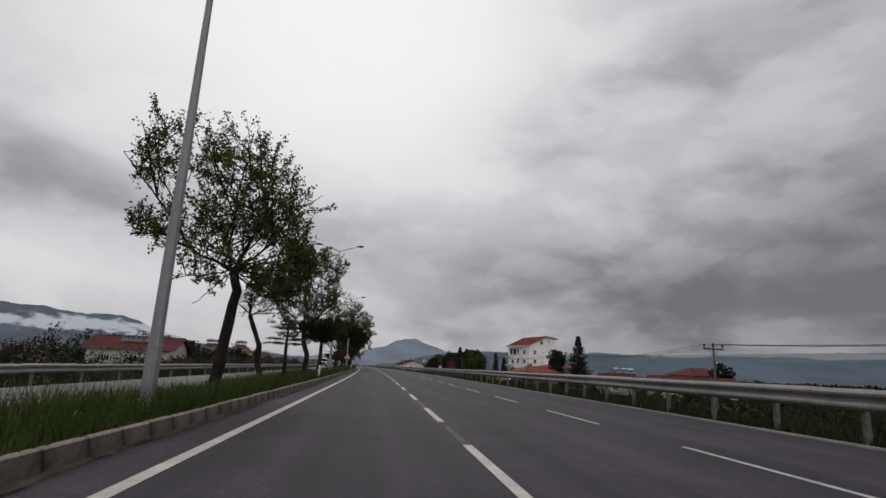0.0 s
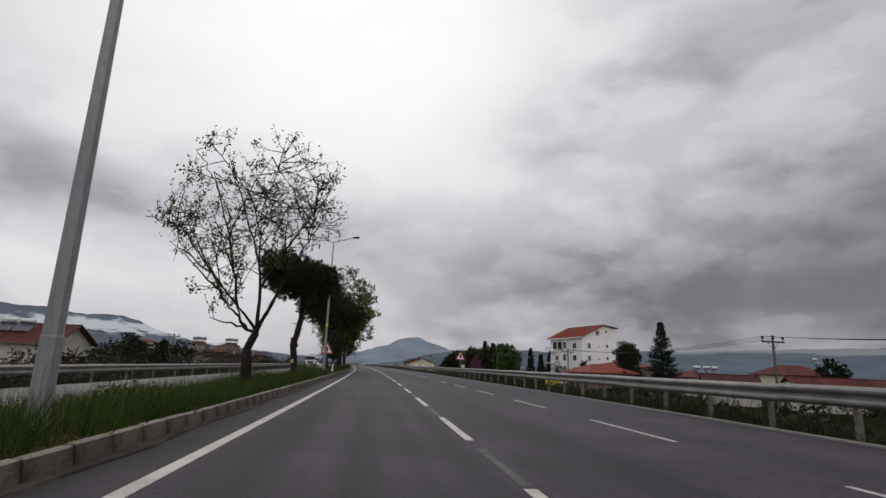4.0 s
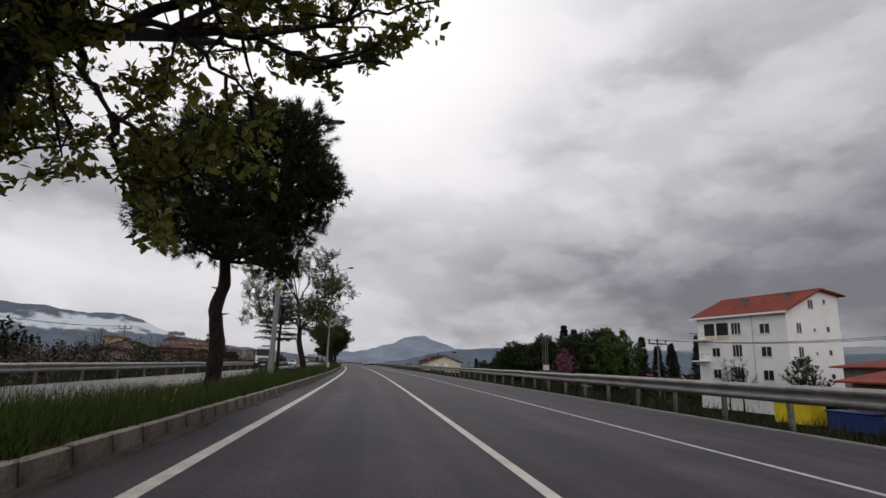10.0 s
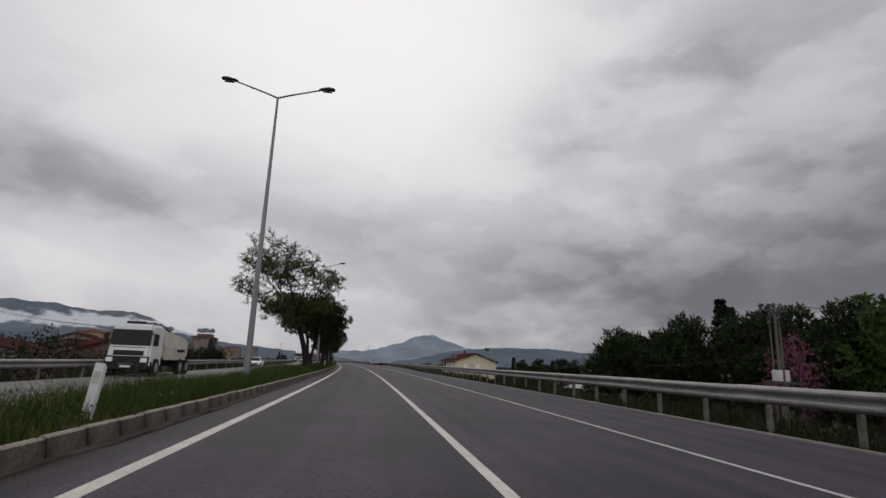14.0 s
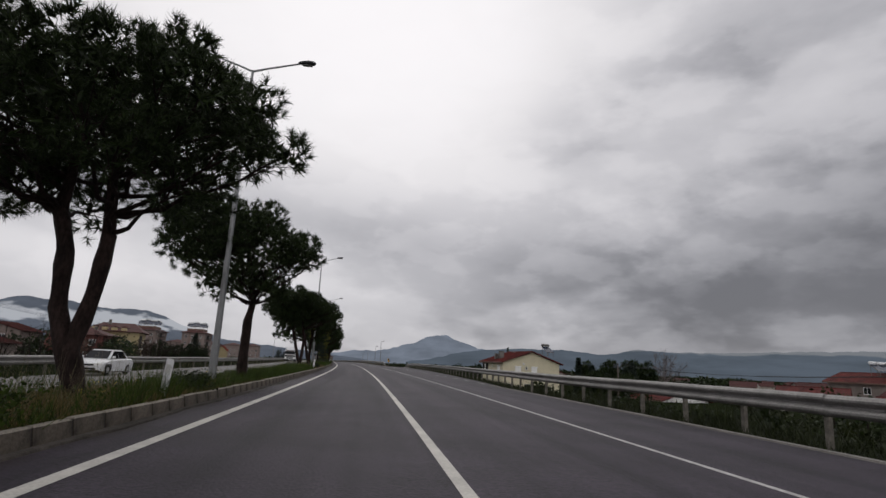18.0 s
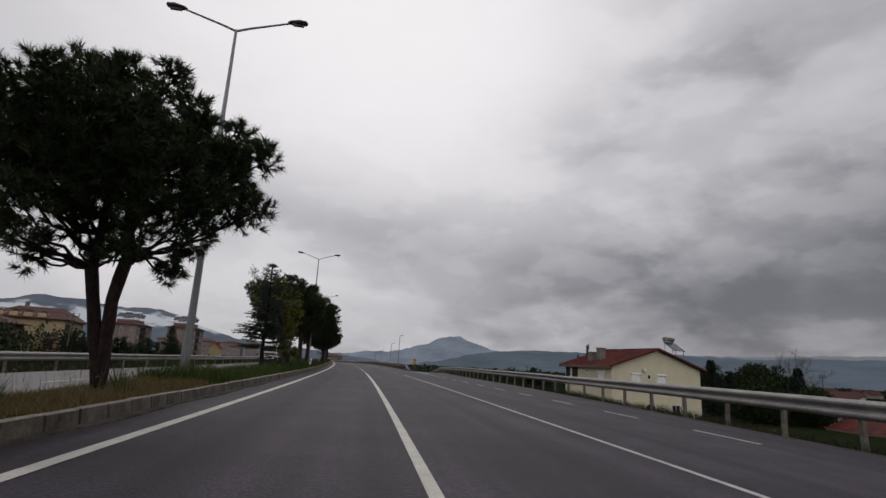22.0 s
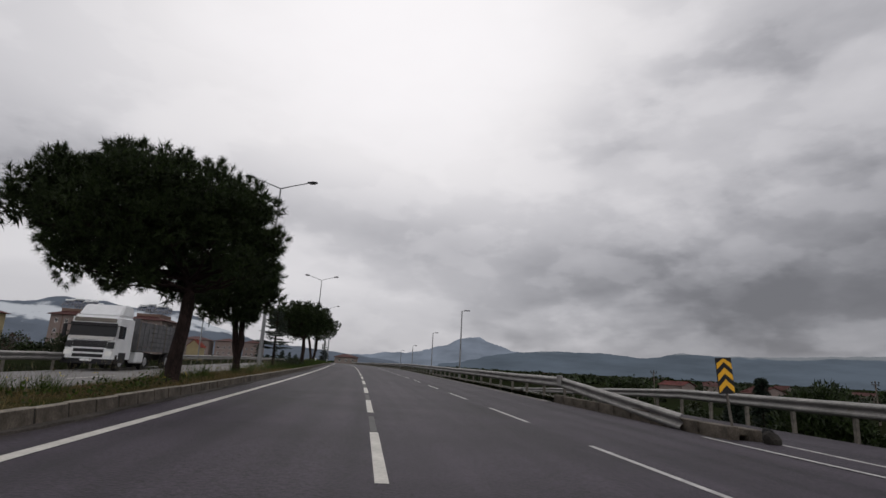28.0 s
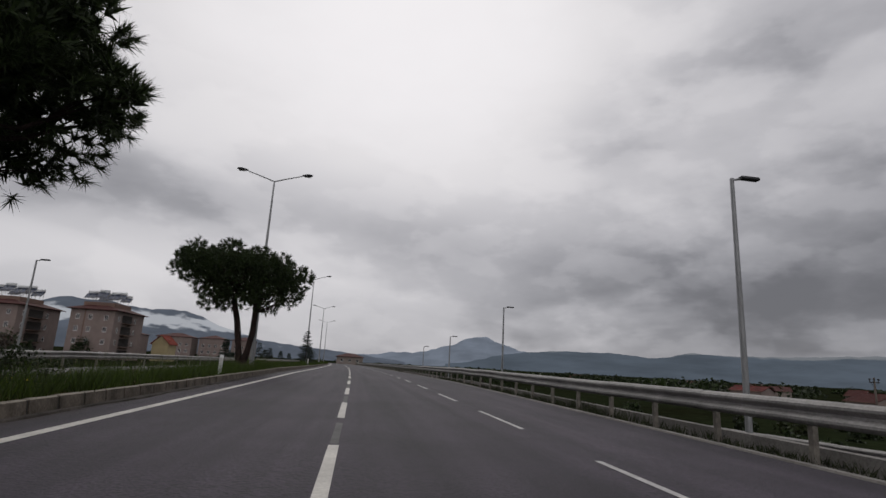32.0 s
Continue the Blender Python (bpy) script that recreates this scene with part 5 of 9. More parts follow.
def build_median_trees():
    L_pl = "broad-leaved plane tree with sparse young leaves on the median"
    L_b = "plane tree still almost bare, with a few new leaves"
    L_p = "dark green umbrella pine with a bare trunk on the grassy median"
    L_c = "small dark blue-green cedar on the grassy median"
    # place along and across, then the trunk's bends (x, z) and the crown's masses (x, z, radius)
    plane_tree("plane_tree", at(16, -2.2, 0.12), 21, [(-0.18, 0.3), (-0.02, 2.0), (0.1, 2.95), (-0.06, 3.54)], [(-0.8, 7.36, 1.21), (-2.22, 7.62, 1.06), (-3.03, 6.86, 0.86), (-2.86, 4.82, 0.67), (-1.55, 4.8, 1.2), (-0.95, 3.01, 0.67), (0.38, 7.2, 0.98), (1.63, 5.83, 1.04), (1.52, 4.53, 1.02), (-0.21, 5.16, 1.41), (0.74, 3.11, 0.52), (2.3, 3.95, 0.48), (2.15, 3.5, 0.42), (1.4, 2.95, 0.38), (1.8, 3.3, 0.45), (1.7, 4.3, 0.5)], L_pl, 34, 450, 0.15, 0.095)
    plane_tree("bare_tree", at(22.4, -2.4, 0.12), 31, [(-0.0, 0.2), (-0.26, 0.96), (-0.24, 1.58), (-0.45, 2.09), (-0.72, 2.77)], [(-0.62, 3.25, 0.84), (-1.14, 3.34, 0.5), (0.03, 3.05, 0.56), (-0.61, 3.98, 0.45)], "leafless young tree with thin grey twigs on the median", 0, 130, 0.105, 0.1, upward=0.6)
    plane_tree("plane_tree", at(33, -2.16, 0.12), 22, [(0.05, 0.3), (0.13, 1.43), (-0.14, 2.22), (-0.16, 2.8)], [(-1.58, 8.58, 0.78), (-1.21, 7.24, 1.06), (-2.83, 6.43, 0.9), (-3.37, 4.99, 0.6), (-1.74, 5.24, 1.31), (-1.59, 3.54, 0.66), (-0.25, 7.2, 1.08), (1.37, 6.81, 0.92), (1.44, 4.86, 0.95), (0.19, 4.51, 1.16), (-0.73, 2.88, 0.55)], L_pl, 36, 590, 0.14, 0.095)
    plane_tree("plane_tree", at(61.4, -2.1, 0.12), 32, [(-0.11, 0.94), (-0.12, 1.31), (0.12, 1.87)], [(-1.86, 8.08, 0.98), (-2.27, 6.0, 1.21), (-1.12, 7.16, 1.16), (-0.44, 5.57, 1.49), (0.39, 7.82, 1.27), (1.75, 7.36, 1.12), (1.05, 6.21, 1.44), (2.25, 6.01, 0.85), (-2.14, 4.81, 1.05), (-1.03, 3.82, 1.13), (-1.43, 2.9, 0.79), (0.78, 4.84, 1.16), (-3.36, 5.66, 0.62)], L_b, 9, 420, 0.15, 0.1, upward=0.5)
    plane_tree("plane_tree", at(111.8, -1.95, 0.12), 23, [(-0.01, 0.3), (0.09, 2.46), (0.2, 3.21), (0.75, 3.75, -0.1)], [(-5.27, 9.52, 0.9), (-4.21, 8.38, 1.09), (-3.15, 7.26, 1.64), (-2.24, 10.65, 1.33), (-0.23, 11.95, 1.29), (-0.84, 10.14, 1.55), (-1.59, 6.38, 1.85), (-1.16, 4.08, 1.27), (-0.07, 8.11, 1.92), (2.07, 10.64, 1.41), (3.18, 9.01, 1.2), (1.85, 8.26, 1.97), (3.49, 7.14, 1.19), (1.27, 5.78, 1.91), (-0.65, 2.61, 0.72), (3.19, 5.7, 0.87), (4.3, 7.1, 0.75), (4.0, 8.6, 0.8), (3.5, 10.0, 0.9), (3.0, 11.6, 0.9), (1.2, 12.3, 1.1), (3.8, 5.6, 0.6), (-2.3, 4.7, 1.0), (-2.6, 3.5, 0.7), (-1.8, 2.75, 0.6), (-3.3, 5.5, 0.8), (-5.3, 10.8, 0.7), (-3.9, 10.2, 0.8), (0.55, -0.4, 2.35, 0.42), (0.2, 0.2, 2.9, 0.55), (1.2, 0.0, 3.35, 0.7), (1.3, 0.3, 2.75, 0.5), (2.1, 0.5, 2.95, 0.7), (1.9, 0.3, 2.45, 0.42), (2.3, 0.0, 3.75, 0.8), (3.0, 0.0, 4.05, 0.6), (3.5, 0.1, 4.1, 0.5), (3.9, -0.3, 4.55, 0.5), (0.4, -0.3, 3.8, 0.7), (1.0, 0.0, 4.2, 0.8), (1.9, 0.0, 4.6, 0.9), (-0.3, 1.0, 3.3, 0.6)], "tall plane tree in yellow-green young leaf on the median", 52, 1250, 0.24, 0.1, mat="leaf_yellow")
    plane_tree("plane_tree", at(142.7, -2.2, 0.12), 24, [(0.2, 0.3), (-0.13, 1.5), (-0.29, 2.14), (-0.29, 2.96)], [(-4.35, 7.01, 0.56), (-3.33, 8.41, 0.91), (-1.75, 8.89, 0.95), (-0.45, 8.52, 0.63), (-3.52, 5.89, 0.92), (-2.32, 6.87, 1.18), (-1.04, 7.01, 1.1), (0.7, 7.6, 0.86), (1.61, 7.83, 0.65), (2.11, 6.19, 0.87), (2.78, 5.25, 0.52), (1.22, 5.98, 1.14), (-3.52, 4.71, 0.8), (-3.71, 3.57, 0.54), (-2.24, 4.36, 1.08), (-2.26, 3.23, 0.45), (-0.99, 4.34, 0.95), (0.4, 4.33, 0.87), (1.63, 4.19, 0.89), (1.55, 2.79, 0.54), (0.09, 3.38, 0.64)], L_pl, 27, 780, 0.17, 0.095)
    plane_tree("plane_tree", at(193.3, -2.25, 0.12), 25, [(0.15, 0.3), (-0.19, 2.0), (-0.74, 3.64), (-0.95, 4.63)], [(-4.5, 10.12, 1.01), (-3.42, 10.27, 1.1), (-5.07, 8.76, 0.92), (-5.78, 6.98, 0.69), (-4.99, 6.17, 1.14), (-3.73, 7.98, 1.47), (-2.18, 9.45, 0.97), (-1.37, 9.71, 0.85), (-0.13, 9.04, 0.86), (-2.17, 7.53, 1.5), (-0.53, 7.71, 1.41), (1.03, 7.72, 1.01), (1.96, 7.18, 0.58), (1.06, 6.15, 0.92), (-3.06, 5.47, 1.3), (-3.5, 4.28, 0.57), (-1.84, 5.29, 1.2), (-0.9, 3.34, 0.52), (0.01, 5.6, 0.82), (-2.3, 4.25, 0.6), (-1.7, 3.6, 0.45), (-1.3, 3.35, 0.35), (-0.45, 3.4, 0.4), (0.1, 4.6, 0.5), (0.95, 4.95, 0.45), (1.5, 5.3, 0.4), (1.65, 4.95, 0.4), (2.05, 6.7, 0.5), (2.1, 7.3, 0.45), (1.7, 7.8, 0.5), (-1.0, 4.4, 0.5), (-2.9, 4.6, 0.6)], L_pl, 25, 980, 0.2, 0.095)
    plane_tree("plane_tree", at(271.9, -1.95, 0.12), 34, [(0.07, 0.22), (-0.22, 1.21), (-0.6, 2.27), (-0.49, 3.04, -1.6), (-0.69, 3.9, -2.8)], [(-0.3, 2.98, 0.84), (-1.02, 2.91, 0.51), (-0.7, 4.1, 0.74), (0.17, 4.07, 0.59), (-0.32, 1.85, 0.72), (0.43, 1.03, 0.41), (-0.45, 0.77, 0.4), (-2.35, -3.2, 5.9, 0.4), (-1.78, -3.2, 5.1, 0.65), (-0.99, -3.1, 5.3, 0.58), (-0.42, -3.2, 5.47, 0.33), (-0.11, -3.0, 4.62, 0.5), (0.68, -3.1, 4.5, 0.34), (-1.64, -3.2, 3.6, 0.47), (-0.76, -3.1, 4.07, 0.65), (-1.96, -3.2, 4.4, 0.47)], "ragged plane tree leafy low down and thin on top", 60, 330, 0.15, 0.1, mat="leaf_yellow", thin_above=4.4)
    stone_pine("umbrella_pine", at(41.7, -2.1, 0.12), 41, [(-0.05, 0.18), (-0.0, 1.2), (0.02, 1.9), (0.02, 2.53)], [(-1.51, 3.86, 0.38), (-1.12, 3.56, 0.46), (-0.84, 4.25, 0.43), (-0.61, 3.6, 0.73), (-0.05, 3.92, 0.61), (0.47, 3.96, 0.58), (0.9, 3.42, 0.44), (0.69, 2.93, 0.43), (-0.86, 3.02, 0.46), (-0.09, 2.98, 0.51)], L_p, 0.14)
    stone_pine("umbrella_pine", at(71.4, -2.02, 0.12), 42, [(-0.01, 0.3), (-0.06, 1.05), (-0.17, 1.75), (-0.04, 2.28), (0.11, 3.14), (0.14, 4.03), (0.1, 4.47)], [(-1.83, 6.41, 0.52), (-1.84, 5.82, 0.51), (-1.45, 5.27, 0.62), (-0.87, 6.38, 0.63), (-0.68, 4.87, 0.67), (-0.09, 6.1, 0.7), (0.7, 5.81, 0.7), (1.37, 5.62, 0.66), (1.55, 4.93, 0.54), (0.6, 4.74, 0.58), (0.01, 5.27, 0.85), (-1.35, 5.98, 0.62)], L_p, 0.165, dense=1.15, stubs=6, knob=(-0.22, 1.95), lacy=0.2)
    stone_pine("umbrella_pine", at(93.8, -2.1, 0.12), 43, [(-0.05, 0.2), (-0.19, 1.54), (-0.21, 2.51), (-0.07, 3.4), (0.03, 4.04)], [(-3.22, 7.56, 0.54), (-2.74, 6.36, 0.72), (-1.93, 7.54, 0.8), (-2.13, 5.6, 0.5), (-0.91, 7.36, 0.94), (0.24, 7.33, 0.83), (-1.09, 5.82, 1.1), (0.27, 5.79, 1.13), (1.48, 6.45, 0.9), (2.31, 5.82, 0.84), (2.87, 5.3, 0.72), (1.88, 4.83, 0.89), (-0.46, 4.9, 0.55), (1.17, 4.38, 0.68)], L_p, 0.21, stubs=5, lacy=0.6, dense=0.85)
    stone_pine("umbrella_pine", at(121.9, -2.1, 0.12), 44, [(-0.04, 0.21), (-0.03, 1.36), (-0.18, 2.15), (-0.05, 2.85), (-0.08, 3.56)], [(-2.04, 4.88, 0.72), (-1.1, 4.59, 0.84), (-2.14, 6.39, 0.9), (-0.87, 7.18, 1.23), (0.63, 7.74, 0.91), (1.74, 7.72, 0.87), (1.96, 6.52, 0.92), (2.51, 5.9, 0.61), (1.61, 5.05, 0.95), (0.41, 5.33, 1.17), (-0.28, 4.28, 0.74), (1.01, 4.0, 0.64), (1.41, 3.54, 0.46)], L_p, 0.185, stubs=2, lacy=0.3)
    stone_pine("umbrella_pine", at(203, -2.4, 0.12), 45, [(0.07, 0.01), (-0.19, 0.91), (0.02, 1.93), (0.1, 2.97)], [(-3.91, 5.8, 0.55), (-3.28, 5.78, 0.84), (-3.01, 6.76, 0.71), (-2.18, 7.01, 0.65), (-2.09, 5.42, 1.13), (-2.48, 4.3, 0.83), (-1.47, 4.07, 0.77), (-1.08, 6.47, 0.95), (-0.75, 5.06, 1.16), (0.06, 6.74, 0.67), (0.98, 6.67, 0.83), (0.53, 5.32, 1.18), (1.65, 6.07, 0.76), (1.38, 4.44, 0.89), (2.29, 5.8, 0.69), (3.13, 4.98, 0.43)], L_p, 0.17, dense=0.9, lacy=0.6, second=[(-0.04, 0.3), (-0.53, 1.61), (-0.59, 2.63), (-0.8, 3.36)])
    stone_pine("umbrella_pine", at(214, -1.95, 0.12), 46, [(-0.03, 0.2), (-0.05, 1.28), (-0.05, 2.2), (0.05, 2.87)], [(-3.6, 6.34, 0.56), (-3.12, 5.38, 0.69), (-2.73, 6.87, 0.64), (-2.16, 5.76, 0.9), (-1.54, 6.85, 0.66), (-0.7, 6.5, 0.86), (-0.8, 5.32, 0.91), (0.39, 6.46, 0.74), (1.03, 5.63, 0.74), (1.87, 5.42, 0.62), (2.2, 4.86, 0.48), (1.14, 4.63, 0.67), (0.05, 3.83, 0.71), (-0.97, 3.76, 0.63), (-2.24, 4.62, 0.63), (1.01, 3.49, 0.37)], L_p, 0.175, dense=0.9, lacy=0.6)
    stone_pine("umbrella_pine", at(238.5, -2.4, 0.12), 47, [(-0.01, 0.22), (-0.25, 1.04), (-0.53, 2.11), (-0.77, 3.1)], [(-2.55, -2.5, 5.04, 0.45), (-2.76, -2.5, 4.69, 0.4), (-1.85, -2.5, 5.44, 0.55), (-1.96, -2.5, 4.45, 0.66), (-2.3, 5.6, 0.8), (-1.61, 6.19, 0.72), (-0.57, 6.59, 0.52), (-0.86, 5.31, 1.09), (-1.95, 4.67, 0.94), (0.13, 6.11, 0.62), (0.08, 4.73, 0.85), (-1.58, -2.5, 3.42, 0.45), (-1.72, -2.5, 2.69, 0.3), (-1.0, -2.5, 2.6, 0.3), (-1.15, 4.09, 0.7), (0.63, 5.19, 0.62), (1.3, 5.5, 0.65), (2.0, 5.2, 0.6), (1.9, 4.4, 0.5), (0.83, -2.5, 5.7, 0.5), (1.56, -2.5, 5.25, 0.5), (2.46, -2.5, 4.9, 0.48), (2.79, -2.5, 4.3, 0.4), (-0.07, -2.5, 5.95, 0.5), (-1.45, -2.5, 5.6, 0.5), (-2.2, -2.5, 5.75, 0.45)], L_p, 0.15, second=[(-0.01, 0.3), (0.09, 1.42), (0.18, 2.41), (0.05, 2.91)], dense=1.1, lacy=0.4)
    stone_pine("umbrella_pine", at(246.8, -2.05, 0.12), 48, [(-0.24, 0.0), (-0.44, 0.84), (-0.65, 1.79), (-0.82, 2.47)], [(-1.35, 6.87, 0.46), (-0.0, 7.05, 0.48), (-0.68, 6.59, 0.78), (-1.94, 6.07, 0.86), (0.65, 6.27, 0.53), (1.56, 6.02, 0.38), (2.31, 5.26, 0.41), (1.27, 4.91, 0.85), (0.08, 5.13, 1.15), (-1.2, 4.76, 1.11), (-2.46, 4.63, 0.87), (-2.78, 5.73, 0.78), (-3.5, 4.96, 0.66), (-2.96, 3.27, 0.37), (-2.02, 2.82, 0.33), (-1.18, 3.54, 0.68), (2.11, 4.18, 0.48), (0.93, 3.62, 0.62), (0.67, 2.61, 0.3)], L_p, 0.155, second=[(-0.24, 0.1), (-0.27, 0.85), (-0.3, 1.82), (-0.15, 2.76)], dense=1.0, lacy=0.45)
    stone_pine("umbrella_pine", at(279.8, -1.96, 0.12), 49, [(-0.05, 0.13), (-0.04, 1.01), (-0.06, 2.14), (-0.12, 2.84)], [(-4.29, 6.34, 0.63), (-3.75, 5.27, 0.73), (-3.49, 6.7, 0.54), (-2.74, 5.64, 0.87), (-2.43, 6.97, 0.5), (-1.68, 7.21, 0.51), (-1.11, 7.28, 0.4), (-1.72, 6.14, 0.89), (-0.34, 6.85, 0.58), (0.53, 6.55, 0.45), (0.29, 5.73, 0.81), (-0.67, 5.24, 1.01), (-1.79, 4.62, 0.98), (-2.59, 4.29, 0.74), (-2.79, 2.62, 0.36), (-1.97, 2.69, 0.47), (-3.5, 4.08, 0.46), (0.96, 5.16, 0.52), (0.19, 4.08, 0.9), (-0.86, 3.73, 0.65), (0.5, 6.45, 0.5), (-0.5, 7.0, 0.5), (1.0, -2.0, 5.6, 0.5), (1.67, -2.0, 5.2, 0.5), (2.17, -2.0, 4.8, 0.48), (2.38, -2.0, 4.4, 0.42), (1.84, -2.0, 4.4, 0.5)], L_p, 0.19)
    stone_pine("umbrella_pine", at(291.3, -2.1, 0.12), 50, [(-0.22, 0.13), (-0.19, 1.44), (-0.2, 2.55), (-0.17, 4.02)], [(-1.07, 7.55, 0.71), (-1.57, 6.61, 0.94), (-0.16, 6.76, 0.8), (0.85, 6.51, 0.89), (2.06, 5.93, 0.65), (2.5, 4.93, 0.52), (1.2, 4.98, 1.12), (-0.28, 5.36, 1.26), (-1.67, 5.22, 0.92), (-2.7, 4.96, 0.83), (-3.56, 3.89, 0.55), (-2.63, 3.65, 0.67), (-1.67, 3.24, 0.6), (-1.01, 3.95, 0.92), (0.74, 3.59, 0.7), (1.94, 4.2, 0.64), (-3.47, 5.05, 0.67)], L_p, 0.185)
    stone_pine("umbrella_pine", at(313.6, -1.6, 0.12), 51, [(-0.04, 0.26), (0.03, 1.3), (0.07, 2.05), (0.08, 2.51)], [(-4.17, 4.81, 0.45), (-3.66, 5.17, 0.49), (-2.96, 5.73, 0.61), (-3.41, 4.09, 0.7), (-2.24, 5.8, 0.66), (-1.56, 6.2, 0.56), (-2.33, 4.5, 1.15), (-2.97, 3.2, 0.56), (-1.22, 4.92, 1.18), (-0.6, 5.8, 0.75), (0.15, 5.87, 0.69), (0.05, 4.39, 1.12), (1.0, 5.29, 0.84), (1.65, 5.02, 0.65), (1.61, 4.04, 0.69), (-1.13, 3.35, 0.94), (-0.45, 2.62, 0.46), (-2.06, 2.81, 0.39), (1.9, 3.4, 0.5), (1.95, 4.2, 0.55), (-3.25, -2.0, 4.7, 0.5), (-3.35, -2.0, 4.15, 0.5), (-2.6, -2.0, 5.2, 0.5), (-1.6, -1.5, 5.75, 0.5), (-0.4, -1.5, 5.7, 0.5)], L_p, 0.175, lacy=0.22, dense=1.1)
    stone_pine("umbrella_pine", at(321.2, -1.75, 0.12), 52, [(0.09, 0.22), (-0.11, 1.3), (-0.19, 2.18)], [(-2.19, 4.22, 0.59), (-1.49, 4.29, 0.72), (-1.78, 3.21, 0.59), (-1.03, 4.46, 0.61), (-0.62, 3.43, 0.97), (-0.22, 4.82, 0.56), (0.38, 5.01, 0.44), (0.66, 3.94, 0.75), (1.1, 4.39, 0.48), (1.23, 3.46, 0.44), (0.42, 2.99, 0.61), (-1.09, 2.62, 0.53), (0.13, 2.45, 0.42)], L_p, 0.15, second=[(0.0, 0.5), (0.12, 1.3), (0.05, 2.2)], lacy=0.25)
    stone_pine("umbrella_pine", at(346.6, -1.6, 0.12), 53, [(0.02, 0.3), (0.07, 1.51), (0.01, 2.5)], [(-2.86, 4.81, 0.54), (-2.57, 3.98, 0.59), (-1.98, 5.24, 0.55), (-1.05, 5.51, 0.53), (-1.48, 4.07, 0.95), (-2.0, 3.35, 0.54), (-0.52, 5.2, 0.73), (0.11, 5.44, 0.54), (-0.35, 3.99, 0.96), (0.81, 5.15, 0.7), (1.68, 4.87, 0.53), (1.92, 4.18, 0.47), (0.94, 4.1, 0.9), (-1.0, 2.93, 0.55), (0.54, 3.38, 0.61)], L_p, 0.17)
    stone_pine("umbrella_pine", at(369.6, -2.2, 0.12), 54, [(-0.04, -0.05), (-0.48, 2.48), (-0.75, 3.56)], [(-3.4, 5.59, 0.86), (-2.7, 6.22, 0.92), (-1.37, 6.33, 0.94), (0.28, 6.18, 0.95), (-2.02, 5.14, 1.19), (-0.43, 5.27, 1.35), (1.43, 5.7, 0.91), (2.59, 5.22, 0.72), (2.13, 4.33, 0.77), (0.78, 4.23, 1.08), (-1.61, 4.05, 0.92)], L_p, 0.18, second=[(0.06, 0.22), (0.37, 1.99), (0.37, 3.08)])
    for y, d, top, bot, rad, seed, op in ((25.6, -2.1, 2.9, 1.7, 0.95, 61, 0.1), (103.0, -2.15, 4.75, 1.6, 1.5, 62, 0.1), (133.1, -2.3, 4.45, 1.8, 1.05, 63, 0.1), (265.0, -2.5, 5.9, 1.1, 1.5, 64, 0.0), (332.8, -2.05, 3.65, 1.3, 1.05, 65, 0.12), (411, -2.2, 4.4, 0.5, 1.1, 66, 0.0), (418, -2.2, 2.6, 0.3, 1.2, 67, 0.0)):
        cedar("cedar", at(y, d, 0.12), seed, top, bot, rad, L_c, 0.09 if seed != 64 else 0.12, op, near=1.1)


